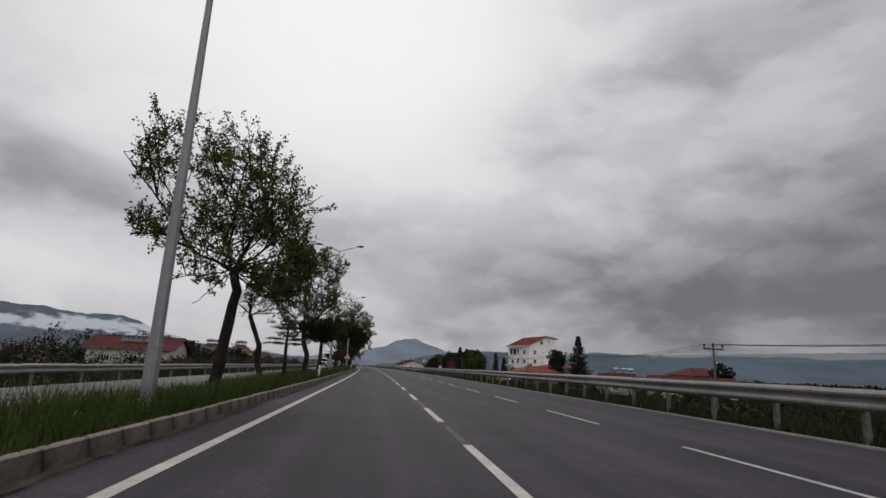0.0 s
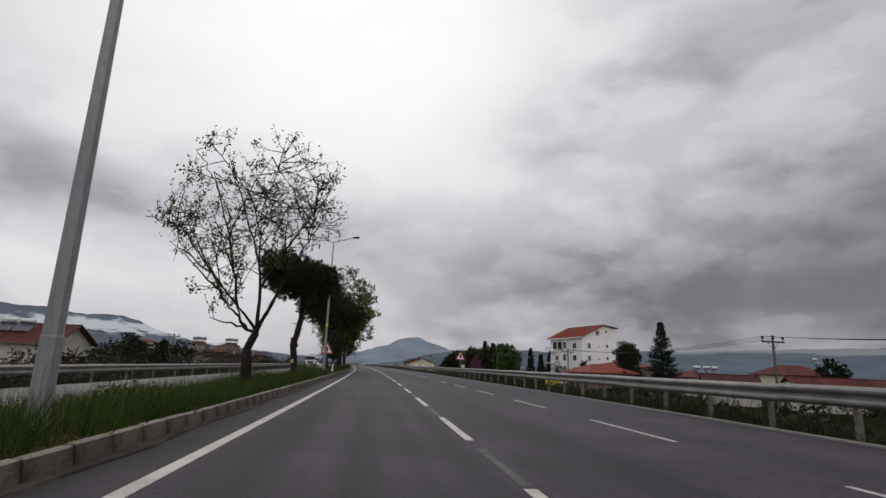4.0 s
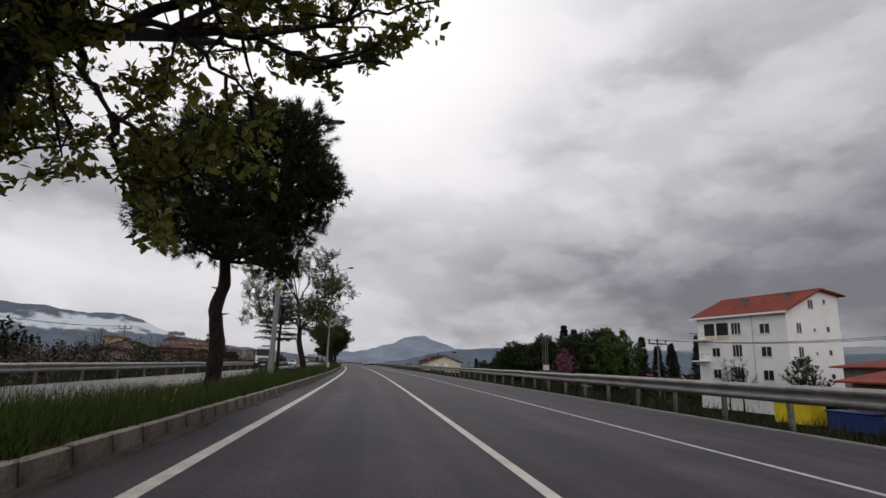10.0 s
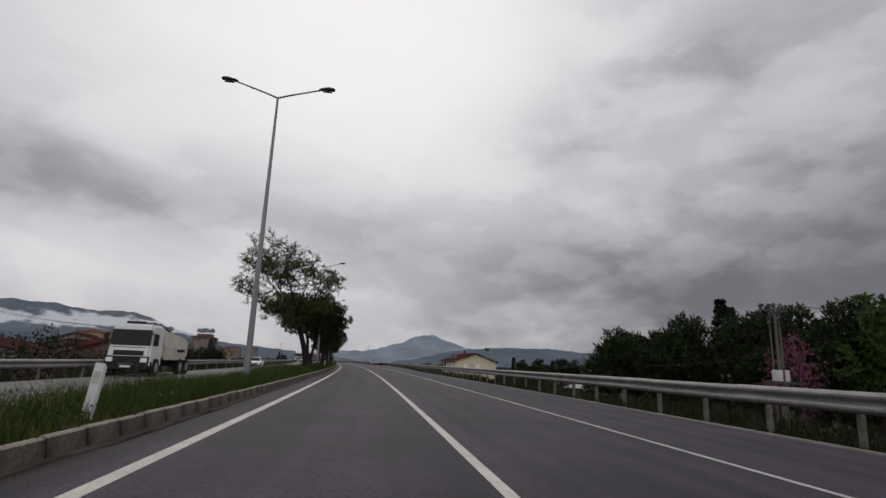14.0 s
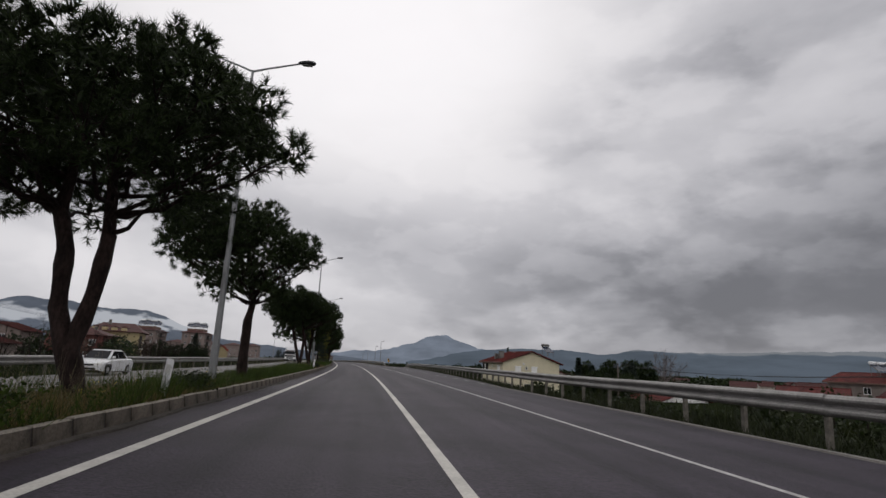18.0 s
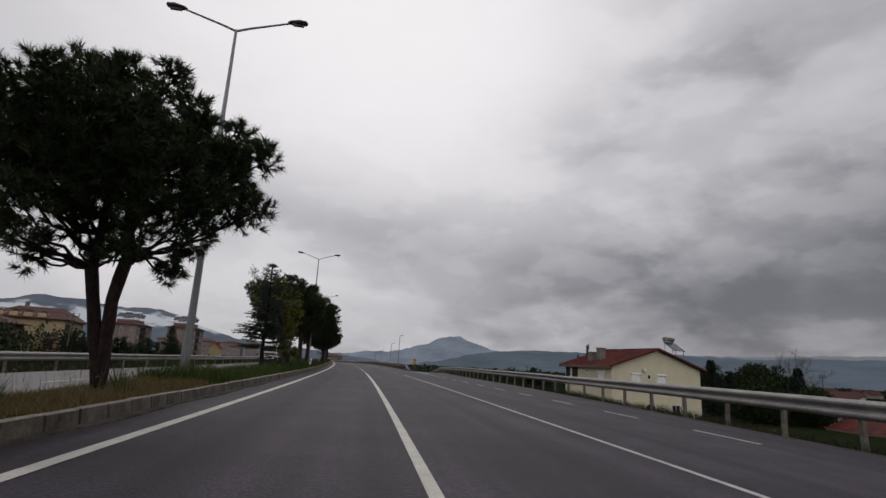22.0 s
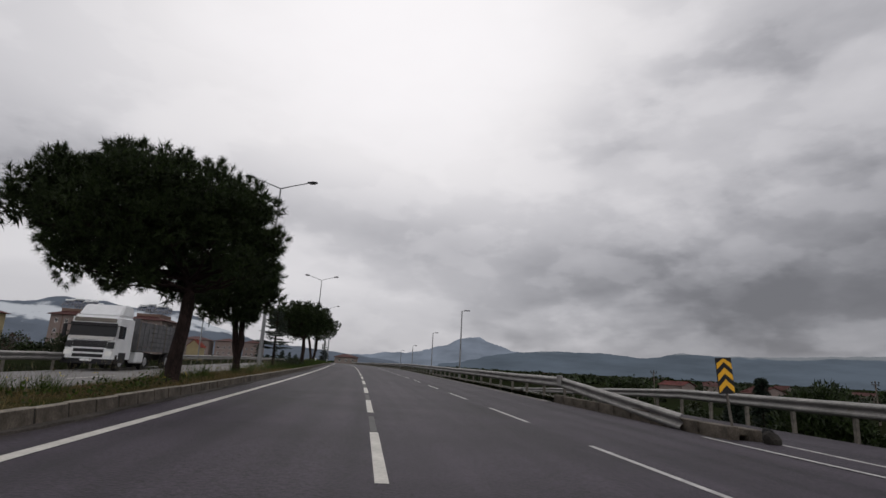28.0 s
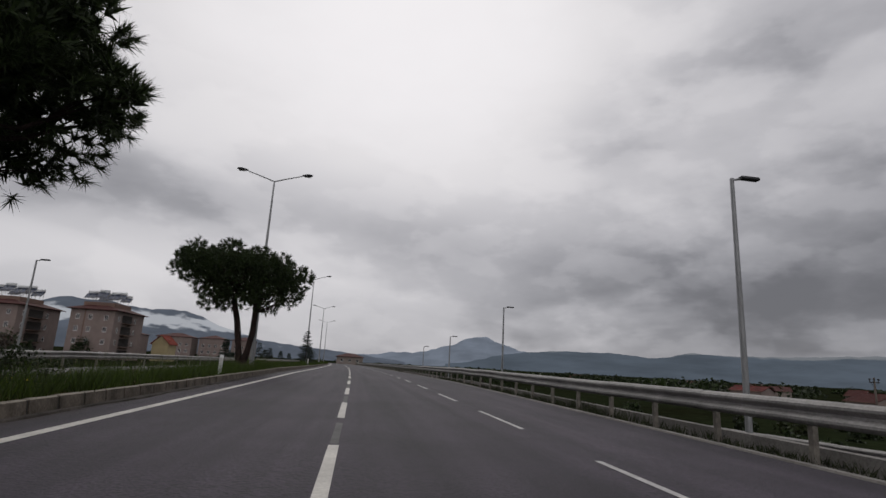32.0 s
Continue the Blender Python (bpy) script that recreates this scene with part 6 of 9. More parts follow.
def build_grass():
    rng = np.random.default_rng(9)

    def blades(n, y0, y1, d0, d1, lo, hi, zf, width=0.006, lean=0.4, per=6, thin=-0.55, shift=None, bare=False):
        """Tufts of narrow blades with uneven growth along the strip."""
        y = rng.uniform(y0, y1, n)
        d = rng.uniform(d0, d1, n)
        keep = np.array([noise.noise((a * 0.25, b * 0.9, 1.0)) > thin for a, b in zip(y, d)])
        if bare:
            # worn dry soil under the pines
            worn = np.array([((197 < a < 213) and -2.9 < b < -1.3 or 237 < a < 250 or 302 < a < 336) and noise.noise((a * 0.5, b, 31.0)) > (-0.25 if a < 230 else -0.42) for a, b in zip(y, d)])
            keep = keep & ~worn
        y, d = y[keep], d[keep]
        tall = np.array([0.55 + 0.9 * max(0, 0.5 + noise.noise((a * 0.13, b * 0.5, 4.0))) for a, b in zip(y, d)])
        root = np.array([P(a, b + (shift(a) if shift else 0), zf(b)) for a, b in zip(y, d)])
        out = []
        for k in range(per):
            c = root + rng.normal(0, 0.045, root.shape) * (1, 1, 0)
            h = rng.uniform(lo, hi, (len(c), 1)) * tall[:, None]
            ang = rng.uniform(0, 2 * np.pi, len(c))
            side = np.stack([np.cos(ang), np.sin(ang), 0 * ang], 1) * width
            bend = rng.normal(0, lean, (len(c), 3)) * h
            bend[:, 2] = 0
            out.append(np.stack([c - side, c + side, c + np.array((0, 0, 1.0)) * h + bend], 1))
        return np.concatenate(out)

    def stuff(name, tri, mat, label):
        tagged(new(name, quads(name, tri, M[mat], 3)), label, "grass", kind="stuff")

    zf = lambda d: lerp(d, [(-3.6, -0.2), (-3.3, 0.0), (-2.6, 0.15), (-1.15, 0.14)])
    a = blades(52000, -5, 385, -3.5, -1.01, 0.15, 0.54, zf, 0.0085, bare=True)
    b = blades(4000, 385, 540, -3.5, -1.14, 0.2, 0.45, zf, 0.03)
    stuff("grass", np.concatenate([a, b]), "grass", "long uneven green grass and weeds on the median")
    dry = [blades(5000, y0, y1, -3.4, -1.05, 0.05, 0.20, zf, 0.008, 0.6) for y0, y1 in ((197, 213), (237, 250), (302, 336))]
    stuff("dry_grass", np.concatenate(dry), "dry_grass", "short yellowish-brown dry grass on worn soil")
    stuff("dry_stalks", blades(9000, -5, 385, -3.5, -1.5, 0.35, 0.68, zf, 0.004, 0.22, 3, 0.0), "straw", "thin pale seed stalks standing over the grass")
    # feathery seed heads
    y, d = rng.uniform(-5, 385, 5000), rng.uniform(-3.5, -1.6, 5000)
    keep = np.array([noise.noise((a * 0.2, b * 0.8, 12.0)) > -0.05 for a, b in zip(y, d)])
    cen = np.array([P(a, b, zf(b) + rng.uniform(0.3, 0.62)) for a, b in zip(y[keep], d[keep])])
    up = np.tile(np.array((0.0, 0.0, 1.0)), (len(cen), 1)) + rng.normal(0, 0.25, (len(cen), 3))
    stuff("seed_heads", brushes(rng, cen, up, 0.10, 0.035, 0.010, 8), "straw", "pale feathery grass seed heads over the median")
    # broad-leaved weeds
    y, d = rng.uniform(-5, 385, 4200), rng.uniform(-3.3, -1.25, 4200)
    keep = np.array([noise.noise((a * 0.09, b * 0.5, 21.0)) > 0.05 for a, b in zip(y, d)])
    cen = [P(a, b, zf(b) + 0.05 + 0.16 * rng.random()) for a, b in zip(y[keep], d[keep])]
    q = leaf_cloud(rng, cen, 20, (0.10, 0.10, 0.09), 0.06)
    tagged(new("weeds", quads("weeds", q, M["grass"])), "broad-leaved green weeds among the median grass", "weeds", kind="stuff")
    y, d = rng.uniform(134.5, 141.5, 700), rng.uniform(-3.3, -1.9, 700)
    keep = np.array([noise.noise((a * 0.4, b * 0.9, 41.0)) > -0.15 for a, b in zip(y, d)])
    cen = [P(a, b, zf(b) + 0.10 + 0.22 * rng.random()) for a, b in zip(y[keep], d[keep])]
    tagged(new("weeds", quads("weeds", leaf_cloud(rng, cen, 22, (0.10, 0.10, 0.10), 0.05), M["nettle"])), "dark purplish-brown flowering weeds among the median grass", "weeds", kind="stuff")
    zr = lambda d: lerp(d, [(10.5, -0.06), (11.9, -0.24), (13.4, -0.9), (15, -1.4), (18, -2.3)])
    r = [blades(9000, -5, 224, 10.75, 12.4, 0.10, 0.40, zr, 0.012, 0.5), blades(11000, -5, 224, 11.6, 15.0, 0.3, 0.8, zr, 0.020, 0.4),
         blades(5000, 224, 306, 0.5, 2.6, 0.1, 0.5, lambda d: -0.2 - 0.1 * d, 0.014, 0.4, shift=lambda q: lerp(q, RAMP)),
         blades(1600, 318, 385, 10.7, 11.6, 0.1, 0.3, lambda d: -0.12, 0.012)]
    stuff("grass", np.concatenate(r), "weed", "rough dark weeds on the embankment behind the guardrail")
    lz = lambda d: lerp(d, [(-17, -1.5), (-12.6, -0.5)])
    stuff("grass", blades(8000, 0, 400, -17, -12.5, 0.3, 0.9, lz, 0.03), "weed", "rough weeds behind the far guardrail")
    n = 700
    y, d = rng.uniform(-5, 360, n), rng.uniform(-3.2, -1.25, n)
    keep = np.array([noise.noise((a * 0.2, b, 7.0)) > 0.0 for a, b in zip(y, d)])
    cen = [P(a, b, 0.36 + 0.12 * rng.random()) for a, b in zip(y[keep], d[keep])]
    tagged(new("wild_flowers", quads("wild_flowers", leaf_cloud(rng, cen, 4, (0.035, 0.035, 0.02), 0.026), M["flower"])), "small yellow wild flowers in the median grass", "flowers", kind="stuff")


def shrub(name, m, seed, size, mat, label, per=16, marks=60, leaf=0.08, group="roadside shrubs"):
    rng = np.random.default_rng(seed)
    t = thing(name, m, label, "shrub", group)
    pts = in_crown(rng, marks, (0, 0, size[2] * 0.5), (size[0], size[1], size[2] * 0.55), 0.3)
    pts = [p for p in pts if p[2] > 0.03]
    wood = Wood()
    for p in pts:
        wood.limb(bez(np.array((0, 0, -0.05)), p * np.array((0.3, 0.3, 0.6)), p, 4), 0.009, 0.004, 3)
    child("stem", wood.mesh("stem", M["bark"]), t)
    q = leaf_cloud(rng, pts, per, (size[0] * 0.16, size[1] * 0.16, size[2] * 0.14), leaf)
    child("crown", quads("crown", q, M[mat]), t)
    return t


build_median_trees()
build_grass()

# ---- buildings ----
def window(parent, face, s, z, w, h, style="plain", rows=1, cols=2):
    """A window set into a face: face = (origin, along, outward) in the house's own axes."""
    o, al, outw = face
    q = Matrix((( al.x, outw.x, 0, 0), (al.y, outw.y, 0, 0), (0, 0, 1, 0), (0, 0, 0, 1)))
    p = o + al * s
    m = Matrix.Translation((p.x, p.y, z)) @ q
    bm = bmesh.new()
    f = 0.07
    box(bm, -w / 2, -0.02, -h / 2, -w / 2 + f, 0.05, h / 2)
    box(bm, w / 2 - f, -0.02, -h / 2, w / 2, 0.05, h / 2)
    box(bm, -w / 2 + f, -0.02, h / 2 - f, w / 2 - f, 0.05, h / 2)
    box(bm, -w / 2 + f, -0.02, -h / 2, w / 2 - f, 0.05, -h / 2 + f)
    for c in range(1, cols):
        x = -w / 2 + w * c / cols
        box(bm, x - 0.03, -0.02, -h / 2 + f, x + 0.03, 0.045, h / 2 - f)
    win = part("window", bm, M["frame"], parent, m=m)
    if style == "shutter":
        part("shutter", boxes((-w / 2 + f, -0.01, -h / 2 + f, w / 2 - f, 0.035, h / 2 - f)), M["shutter"], win, "closed white roller shutter")
        part("shutter_box", boxes((-w / 2 - 0.08, 0.0, h / 2, w / 2 + 0.08, 0.18, h / 2 + 0.2), bevel=0.03), M["shutter"], win)
    else:
        part("pane", boxes((-w / 2 + f, -0.015, -h / 2 + f, w / 2 - f, 0.012, h / 2 - f)), M["glass"], win)
    part("sill", boxes((-w / 2 - 0.06, 0.0, -h / 2 - 0.06, w / 2 + 0.06, 0.11, -h / 2)), M["fascia"], win)
    return win


def faces_of(b, a):
    """front (y = 0), side (x = 0), back, far side: origin, direction along, outward."""
    V = lambda x, y: Vector((x, y, 0))
    return {"front": (V(0, 0), V(1, 0), V(0, -1)), "side": (V(0, a), V(0, -1), V(-1, 0)), "right": (V(b, 0), V(0, 1), V(1, 0))}


def gable_house(name, label, corner, angle, b, a, base, eave, ridge, wall, tile, apex=0.5, far_eave=None, over=0.55, group=""):
    """A house with its ridge along y; apex: where across the front the ridge stands."""
    t = thing(name, pose(corner[0], corner[1], base, 0, 0, angle), label, "house", group)
    e, r = eave - base, ridge - base
    e2 = (far_eave - base) if far_eave is not None else e
    xr = b * apex
    v = [(0, 0, -0.5), (b, 0, -0.5), (b, 0, e2), (xr, 0, r), (0, 0, e)]
    verts = v + [(x, a, z) for x, y, z in v]
    faces = [(0, 1, 2, 3, 4), (9, 8, 7, 6, 5), (0, 4, 9, 5), (1, 6, 7, 2)]
    child("wall", mesh("wall", verts, faces, M[wall]), t)
    th = 0.16
    rv, rf = [], []
    s1, s2 = (r - e) / max(xr, 0.1), (r - e2) / max(b - xr, 0.1)
    prof = [(-over, e - over * s1), (xr, r), (b + over, e2 - over * s2)]
    for y in (-over, a + over):
        for x, z in prof:
            rv.append((x, y, z + 0.02))
        for x, z in prof:
            rv.append((x, y, z + 0.02 + th))
    rf = [(3, 4, 10, 9), (4, 5, 11, 10), (1, 0, 6, 7), (2, 1, 7, 8), (0, 3, 9, 6), (5, 2, 8, 11), (0, 1, 4, 3), (1, 2, 5, 4), (7, 6, 9, 10), (8, 7, 10, 11)]
    roof = child("roof", mesh("roof", rv, rf, M[tile]), t)
    # rows of tiles as low ribs running down the slopes
    bm = bmesh.new()
    n = int((a + 2 * over) / 0.45)
    for i in range(n + 1):
        y = -over + (a + 2 * over) * i / n
        for (x0, z0), (x1, z1) in ((prof[0], prof[1]), (prof[2], prof[1])):
            d = Vector((x1 - x0, 0, z1 - z0))
            c = Vector((x0, y, z0 + 0.02 + th))
            q = [c + Vector((0, -0.05, 0.0)), c + Vector((0, 0.05, 0.0)), c + Vector((0, 0, 0.06))]
            vv = [bm.verts.new(p) for p in q] + [bm.verts.new(p + d) for p in q]
            bm.faces.new((vv[0], vv[2], vv[5], vv[3]))
            bm.faces.new((vv[2], vv[1], vv[4], vv[5]))
    part("tile_ribs", bm, M[tile], roof)
    part("ridge_cap", tubes(([(xr, -over, r + th + 0.03), (xr, a + over, r + th + 0.03)], [0.09, 0.09]), sides=6), M[tile], roof)
    part("fascia", boxes((-over - 0.03, -over, prof[0][1] - 0.1, -over, a + over, prof[0][1] + 0.16)), M["brown"] if tile != "tile_orange" else M["white"], roof)
    return t, faces_of(b, a)


def hip_house(name, label, corner, angle, b, a, base, eave, ridge, wall, tile, over=0.6, group="", hip=None):
    t = thing(name, pose(corner[0], corner[1], base, 0, 0, angle), label, "house", group)
    e, r = eave - base, ridge - base
    part("wall", boxes((0, 0, -0.5, b, a, e)), M[wall], t)
    o = over
    k = hip or min(a, b) / 2
    v = [(-o, -o, e), (b + o, -o, e), (b + o, a + o, e), (-o, a + o, e)]
    v += [(x, y, z + 0.14) for x, y, z in v]
    if a >= b and not hip:
        v += [(b / 2, k, r), (b / 2, a - k, r)]
        f = [(4, 5, 8), (5, 6, 9, 8), (6, 7, 9), (7, 4, 8, 9)]
    else:
        v += [(k, a / 2, r), (b - k, a / 2, r)]
        f = [(4, 5, 9, 8), (5, 6, 9), (6, 7, 8, 9), (7, 4, 8)]
    f += [(0, 1, 5, 4), (1, 2, 6, 5), (2, 3, 7, 6), (3, 0, 4, 7), (3, 2, 1, 0)]
    child("roof", mesh("roof", v, f, M[tile]), t)
    return t, faces_of(b, a)


def chimney(parent, x, y, z, w=0.6, h=1.4):
    c = part("chimney", boxes((x - w / 2, y - w / 2, z, x + w / 2, y + w / 2, z + h), bevel=0.02), M["concrete"], parent)
    part("cap", boxes((x - w / 2 - 0.07, y - w / 2 - 0.07, z + h, x + w / 2 + 0.07, y + w / 2 + 0.07, z + h + 0.1)), M["concrete"], c)


def water_heater(m, label="solar water heater with tilted collectors and a white tank", tanks=1, group="solar water heaters"):
    """A roof-top solar heater; stands on its own legs."""
    t = thing("solar_heater", m, label, "solar heater", group)
    for s in (-0.55, 0.55):
        q = pose(s, 0, 0.75, 35, 0, 0)
        c = part("collector", boxes((-0.5, -0.95, -0.04, 0.5, 0.95, 0.04), bevel=0.01), M["panel"], t, m=q)
        part("collector_frame", boxes((-0.53, -0.98, -0.06, -0.5, 0.98, 0.05), (0.5, -0.98, -0.06, 0.53, 0.98, 0.05)), M["steel"], c)
    part("tank", tubes(([(-0.95, 0.75, 1.65), (-0.9, 0.75, 1.65), (0.9, 0.75, 1.65), (0.95, 0.75, 1.65)], [0.12, 0.28, 0.28, 0.12]), sides=12), M["truck_white"] if tanks < 2 else M["steel"], t, smooth=True)
    for x, y, z in ((-0.8, 0.75, 1.4), (0.8, 0.75, 1.4), (-0.8, -0.75, 0.25), (0.8, -0.75, 0.25)):
        part("leg", boxes((x - 0.025, y - 0.025, -0.6, x + 0.025, y + 0.025, z)), M["post"], t)
    return t


def balcony(parent, face, s, z, w, d=1.2, wall="white"):
    o, al, outw = face
    q = Matrix(((al.x, outw.x, 0, 0), (al.y, outw.y, 0, 0), (0, 0, 1, 0), (0, 0, 0, 1)))
    p = o + al * s
    b = part("balcony", boxes((-w / 2, 0, -0.16, w / 2, d, 0)), M[wall], parent, m=Matrix.Translation((p.x, p.y, z)) @ q)
    part("rail", boxes((-w / 2, d - 0.04, 0.9, w / 2, d, 0.95), (-w / 2, d - 0.03, 0.45, w / 2, d - 0.01, 0.48), (-w / 2, 0, 0.9, -w / 2 + 0.04, d, 0.95), (w / 2 - 0.04, 0, 0.9, w / 2, d, 0.95)), M["iron"], b)
    for i in range(int(w / 0.35) + 1):
        x = -w / 2 + min(w - 0.03, i * 0.35)
        part("baluster", boxes((x, d - 0.035, 0, x + 0.025, d - 0.015, 0.9)), M["iron"], b)
    return b


def dark_recess(parent, face, s, z, w, h):
    """A loggia: a flat dark panel painting the shade of its opening, with side posts."""
    o, al, outw = face
    q = Matrix(((al.x, outw.x, 0, 0), (al.y, outw.y, 0, 0), (0, 0, 1, 0), (0, 0, 0, 1)))
    p = o + al * s
    l = part("loggia", boxes((-w / 2, -0.02, 0, w / 2, 0.02, h)), M["dirt_and_shade"], parent, "flat dark panel painted as the shade of a loggia", m=Matrix.Translation((p.x, p.y, z)) @ q)
    part("pillar", boxes((-0.12, 0.02, 0, 0.12, 0.16, h)), M["white"], l)
    part("parapet", boxes((-w / 2, 0.02, 0, w / 2, 0.10, 0.55)), M["cream"], l)
    return l


def build_near_houses():
    # white four-storey block
    t, F = gable_house("apartment_house", "white four-storey house with a red tiled roof", (48.4, 169.2), 13.9, 9.8, 14.3, -3.0, 9.6, 12.5, "white", "tile_orange", 0.62, 12.0, 0.7)
    for z in (1.4, 4.4, 7.4):
        window(t, F["front"], 2.1, z + 3.0 - 3.0 + 3.0, 0.95, 1.35)
        window(t, F["front"], 7.4, z + 3.1, 0.7, 0.75, cols=1)
        window(t, F["front"], 4.9, z + 2.9, 0.45, 0.5, cols=1)
    window(t, F["front"], 4.6, 13.6, 1.0, 1.25)
    window(t, F["front"], 7.2, 14.1, 0.6, 0.6, cols=1)
    for z in (1.4, 4.4, 7.4):
        window(t, F["side"], 11.2, z + 3.0, 1.55, 1.35, cols=2)
        window(t, F["side"], 6.8, z + 3.2, 1.6, 1.7, cols=3)
        if z < 7:
            window(t, F["side"], 3.2, z + 3.0, 1.4, 1.3)
    dark_recess(t, F["side"], 3.4, 9.2, 4.2, 2.3)
    balcony(t, F["side"], 1.2, 9.2, 2.6, 1.5)
    balcony(t, F["side"], 1.0, 6.2, 2.2, 1.3)
    part("drainpipe", tubes(([(-0.08, 4.9, 0), (-0.08, 4.9, 12.4)], [0.05, 0.05]), sides=6), M["fascia"], t)
    chimney(t, 4.0, 2.6, 13.9, 0.7, 1.3)
    chimney(t, 3.0, 8.2, 13.6, 0.8, 1.2)
    # cream two-storey house with shutters
    t, F = gable_house("house", "cream two-storey house with white roller shutters and red roof", (13.54, 296.15), 14.4, 12.25, 10.2, -3.2, 2.45, 4.5, "cream", "tile", 0.5, None, 0.6)
    for s in (2.9, 6.4):
        window(t, F["front"], s + 0.3, 4.1, 1.25, 1.35, "shutter")
    window(t, F["side"], 8.2, 4.3, 1.2, 1.0, "shutter")
    window(t, F["front"], 5.0, 4.6, 0.5, 0.55, cols=1)
    window(t, F["side"], 5.2, 4.9, 0.45, 0.35, cols=1)
    for s in (1.6, 5.2, 8.6):
        window(t, F["front"], s, 1.0, 1.2, 1.2)
    for s in (3.4, 7.6):
        window(t, F["side"], s, 1.0, 1.2, 1.2)
    dark_recess(t, F["side"], 1.6, 3.3, 2.9, 2.0)
    chimney(t, 1.7, 4.6, 6.0, 0.8, 1.7)
    chimney(t, 1.4, 6.0, 5.9, 0.8, 1.3)
    chimney(t, 6.0, 7.0, 7.3, 0.9, 0.5)
    part("satellite_dish", tubes(([(4.3, -0.25, 5.4), (4.3, -0.3, 5.42)], [0.28, 0.25]), sides=12), M["fascia"], t)
    p = Matrix.Translation((24.0, 302.6, 4.3))
    water_heater(p @ pose(0, 0, 0.3, 0, 0, 30), "solar water heater with two steel tanks on the roof", 2)
    # bungalows below the embankment
    t, F = hip_house("house", "low house with a bright red hipped tile roof", (39.0, 142.0), 14, 11, 7, -3.6, 0.95, 2.75, "brown", "tile_orange", 0.9)
    t, F = hip_house("house", "low house with a bright red hipped tile roof", (49.1, 153.7), 14, 12, 7, -3.4, 2.4, 3.6, "stone", "tile_orange", 0.9)
    chimney(t, 3.0, 3.0, 5.9, 0.6, 1.3)
    water_heater(pose(57.0, 159.0, 3.6, 0, 0, 20), "solar water heater with a tilted collector on a red roof")
    t, F = hip_house("house", "low house with a red tile roof in the valley", (108, 176), 20, 20, 10, -4, 2.0, 4.9, "cream", "tile", 0.9)
    water_heater(pose(124, 184, 5.2, 0, 0, 20))
    t, F = gable_house("house", "small house with an old red roof beside the road", (38.6, 298.6), 14, 7.5, 9, -6.5, -3.5, -1.9, "white", "tile", 0.5)
    window(t, F["front"], 2.5, 1.0, 1.0, 1.1)
    window(t, F["front"], 5.5, 1.0, 1.0, 1.1)
    t, F = gable_house("house", "low white house with a weathered red roof", (40.7, 287.5), 14, 10, 8.5, -6.4, -3.1, -1.5, "white", "tile", 0.5)
    for s in (2.0, 5.0, 8.0):
        window(t, F["front"], s, 1.6, 1.1, 1.2)
        window(t, F["side"], s + 1, 1.6, 1.1, 1.2)
    t, F = gable_house("house", "white house with a red roof and solar heaters", (76, 280), 14, 9, 10, -5.0, 1.6, 3.2, "stone", "tile", 0.5)
    window(t, F["side"], 7.0, 5.2, 1.3, 1.2)
    window(t, F["front"], 2.0, 5.2, 1.3, 1.2)
    for x, y, w, e, r, k in ((62, 272, 10, -1.6, 0.3, "tile"), (70, 262, 11, -1.2, 0.6, "tile_dark"), (90, 270, 12, -0.9, 1.1, "tile"), (84, 296, 11, -1.0, 0.9, "tile_dark"), (58, 254, 9, -2.2, -0.4, "tile")):
        t, F = gable_house("house", "low village house with a weathered red tile roof", (x, y), 14 + (x * 7) % 40, w, w * 0.9, -5.2, e, r, "plaster", k, 0.5, group="roadside houses")
        for q in (0.25, 0.7):
            window(t, F["front"], w * q, e + 5.2 - 1.3, 1.0, 1.1)
            window(t, F["side"], w * q, e + 5.2 - 1.3, 1.0, 1.1)
    t, F = hip_house("house", "low house with a dull red hipped roof and solar heaters", (74.5, 165.0), 14, 10, 9, -4, 0.6, 2.6, "plaster", "tile", 0.8, group="roadside houses")
    for x, y in ((77.5, 167.5), (80.5, 168.3), (83.0, 168.8)):
        water_heater(pose(x, y, 1.6, 0, 0, 14), "solar water heater on a dull red roof")
    for x, y, w, k in ((72, 116, 9, "tile"), (80, 122, 8, "tile_dark"), (62, 126, 8, "tile_dark"), (92, 130, 10, "tile")):
        t, F = gable_house("house", "low village house with a weathered red tile roof", (x, y), 60 + x % 30, w, w, -4.2, -0.6, 1.3, "plaster", k, 0.5, group="roadside houses")
        window(t, F["front"], w * 0.5, 2.3, 1.1, 1.1)
        window(t, F["side"], w * 0.5, 2.3, 1.1, 1.1)
    for x, y in ((77, 282), (79.5, 283)):
        water_heater(pose(x, y, 3.4, 0, 0, 14), "solar water heaters crowding a red roof", 1)


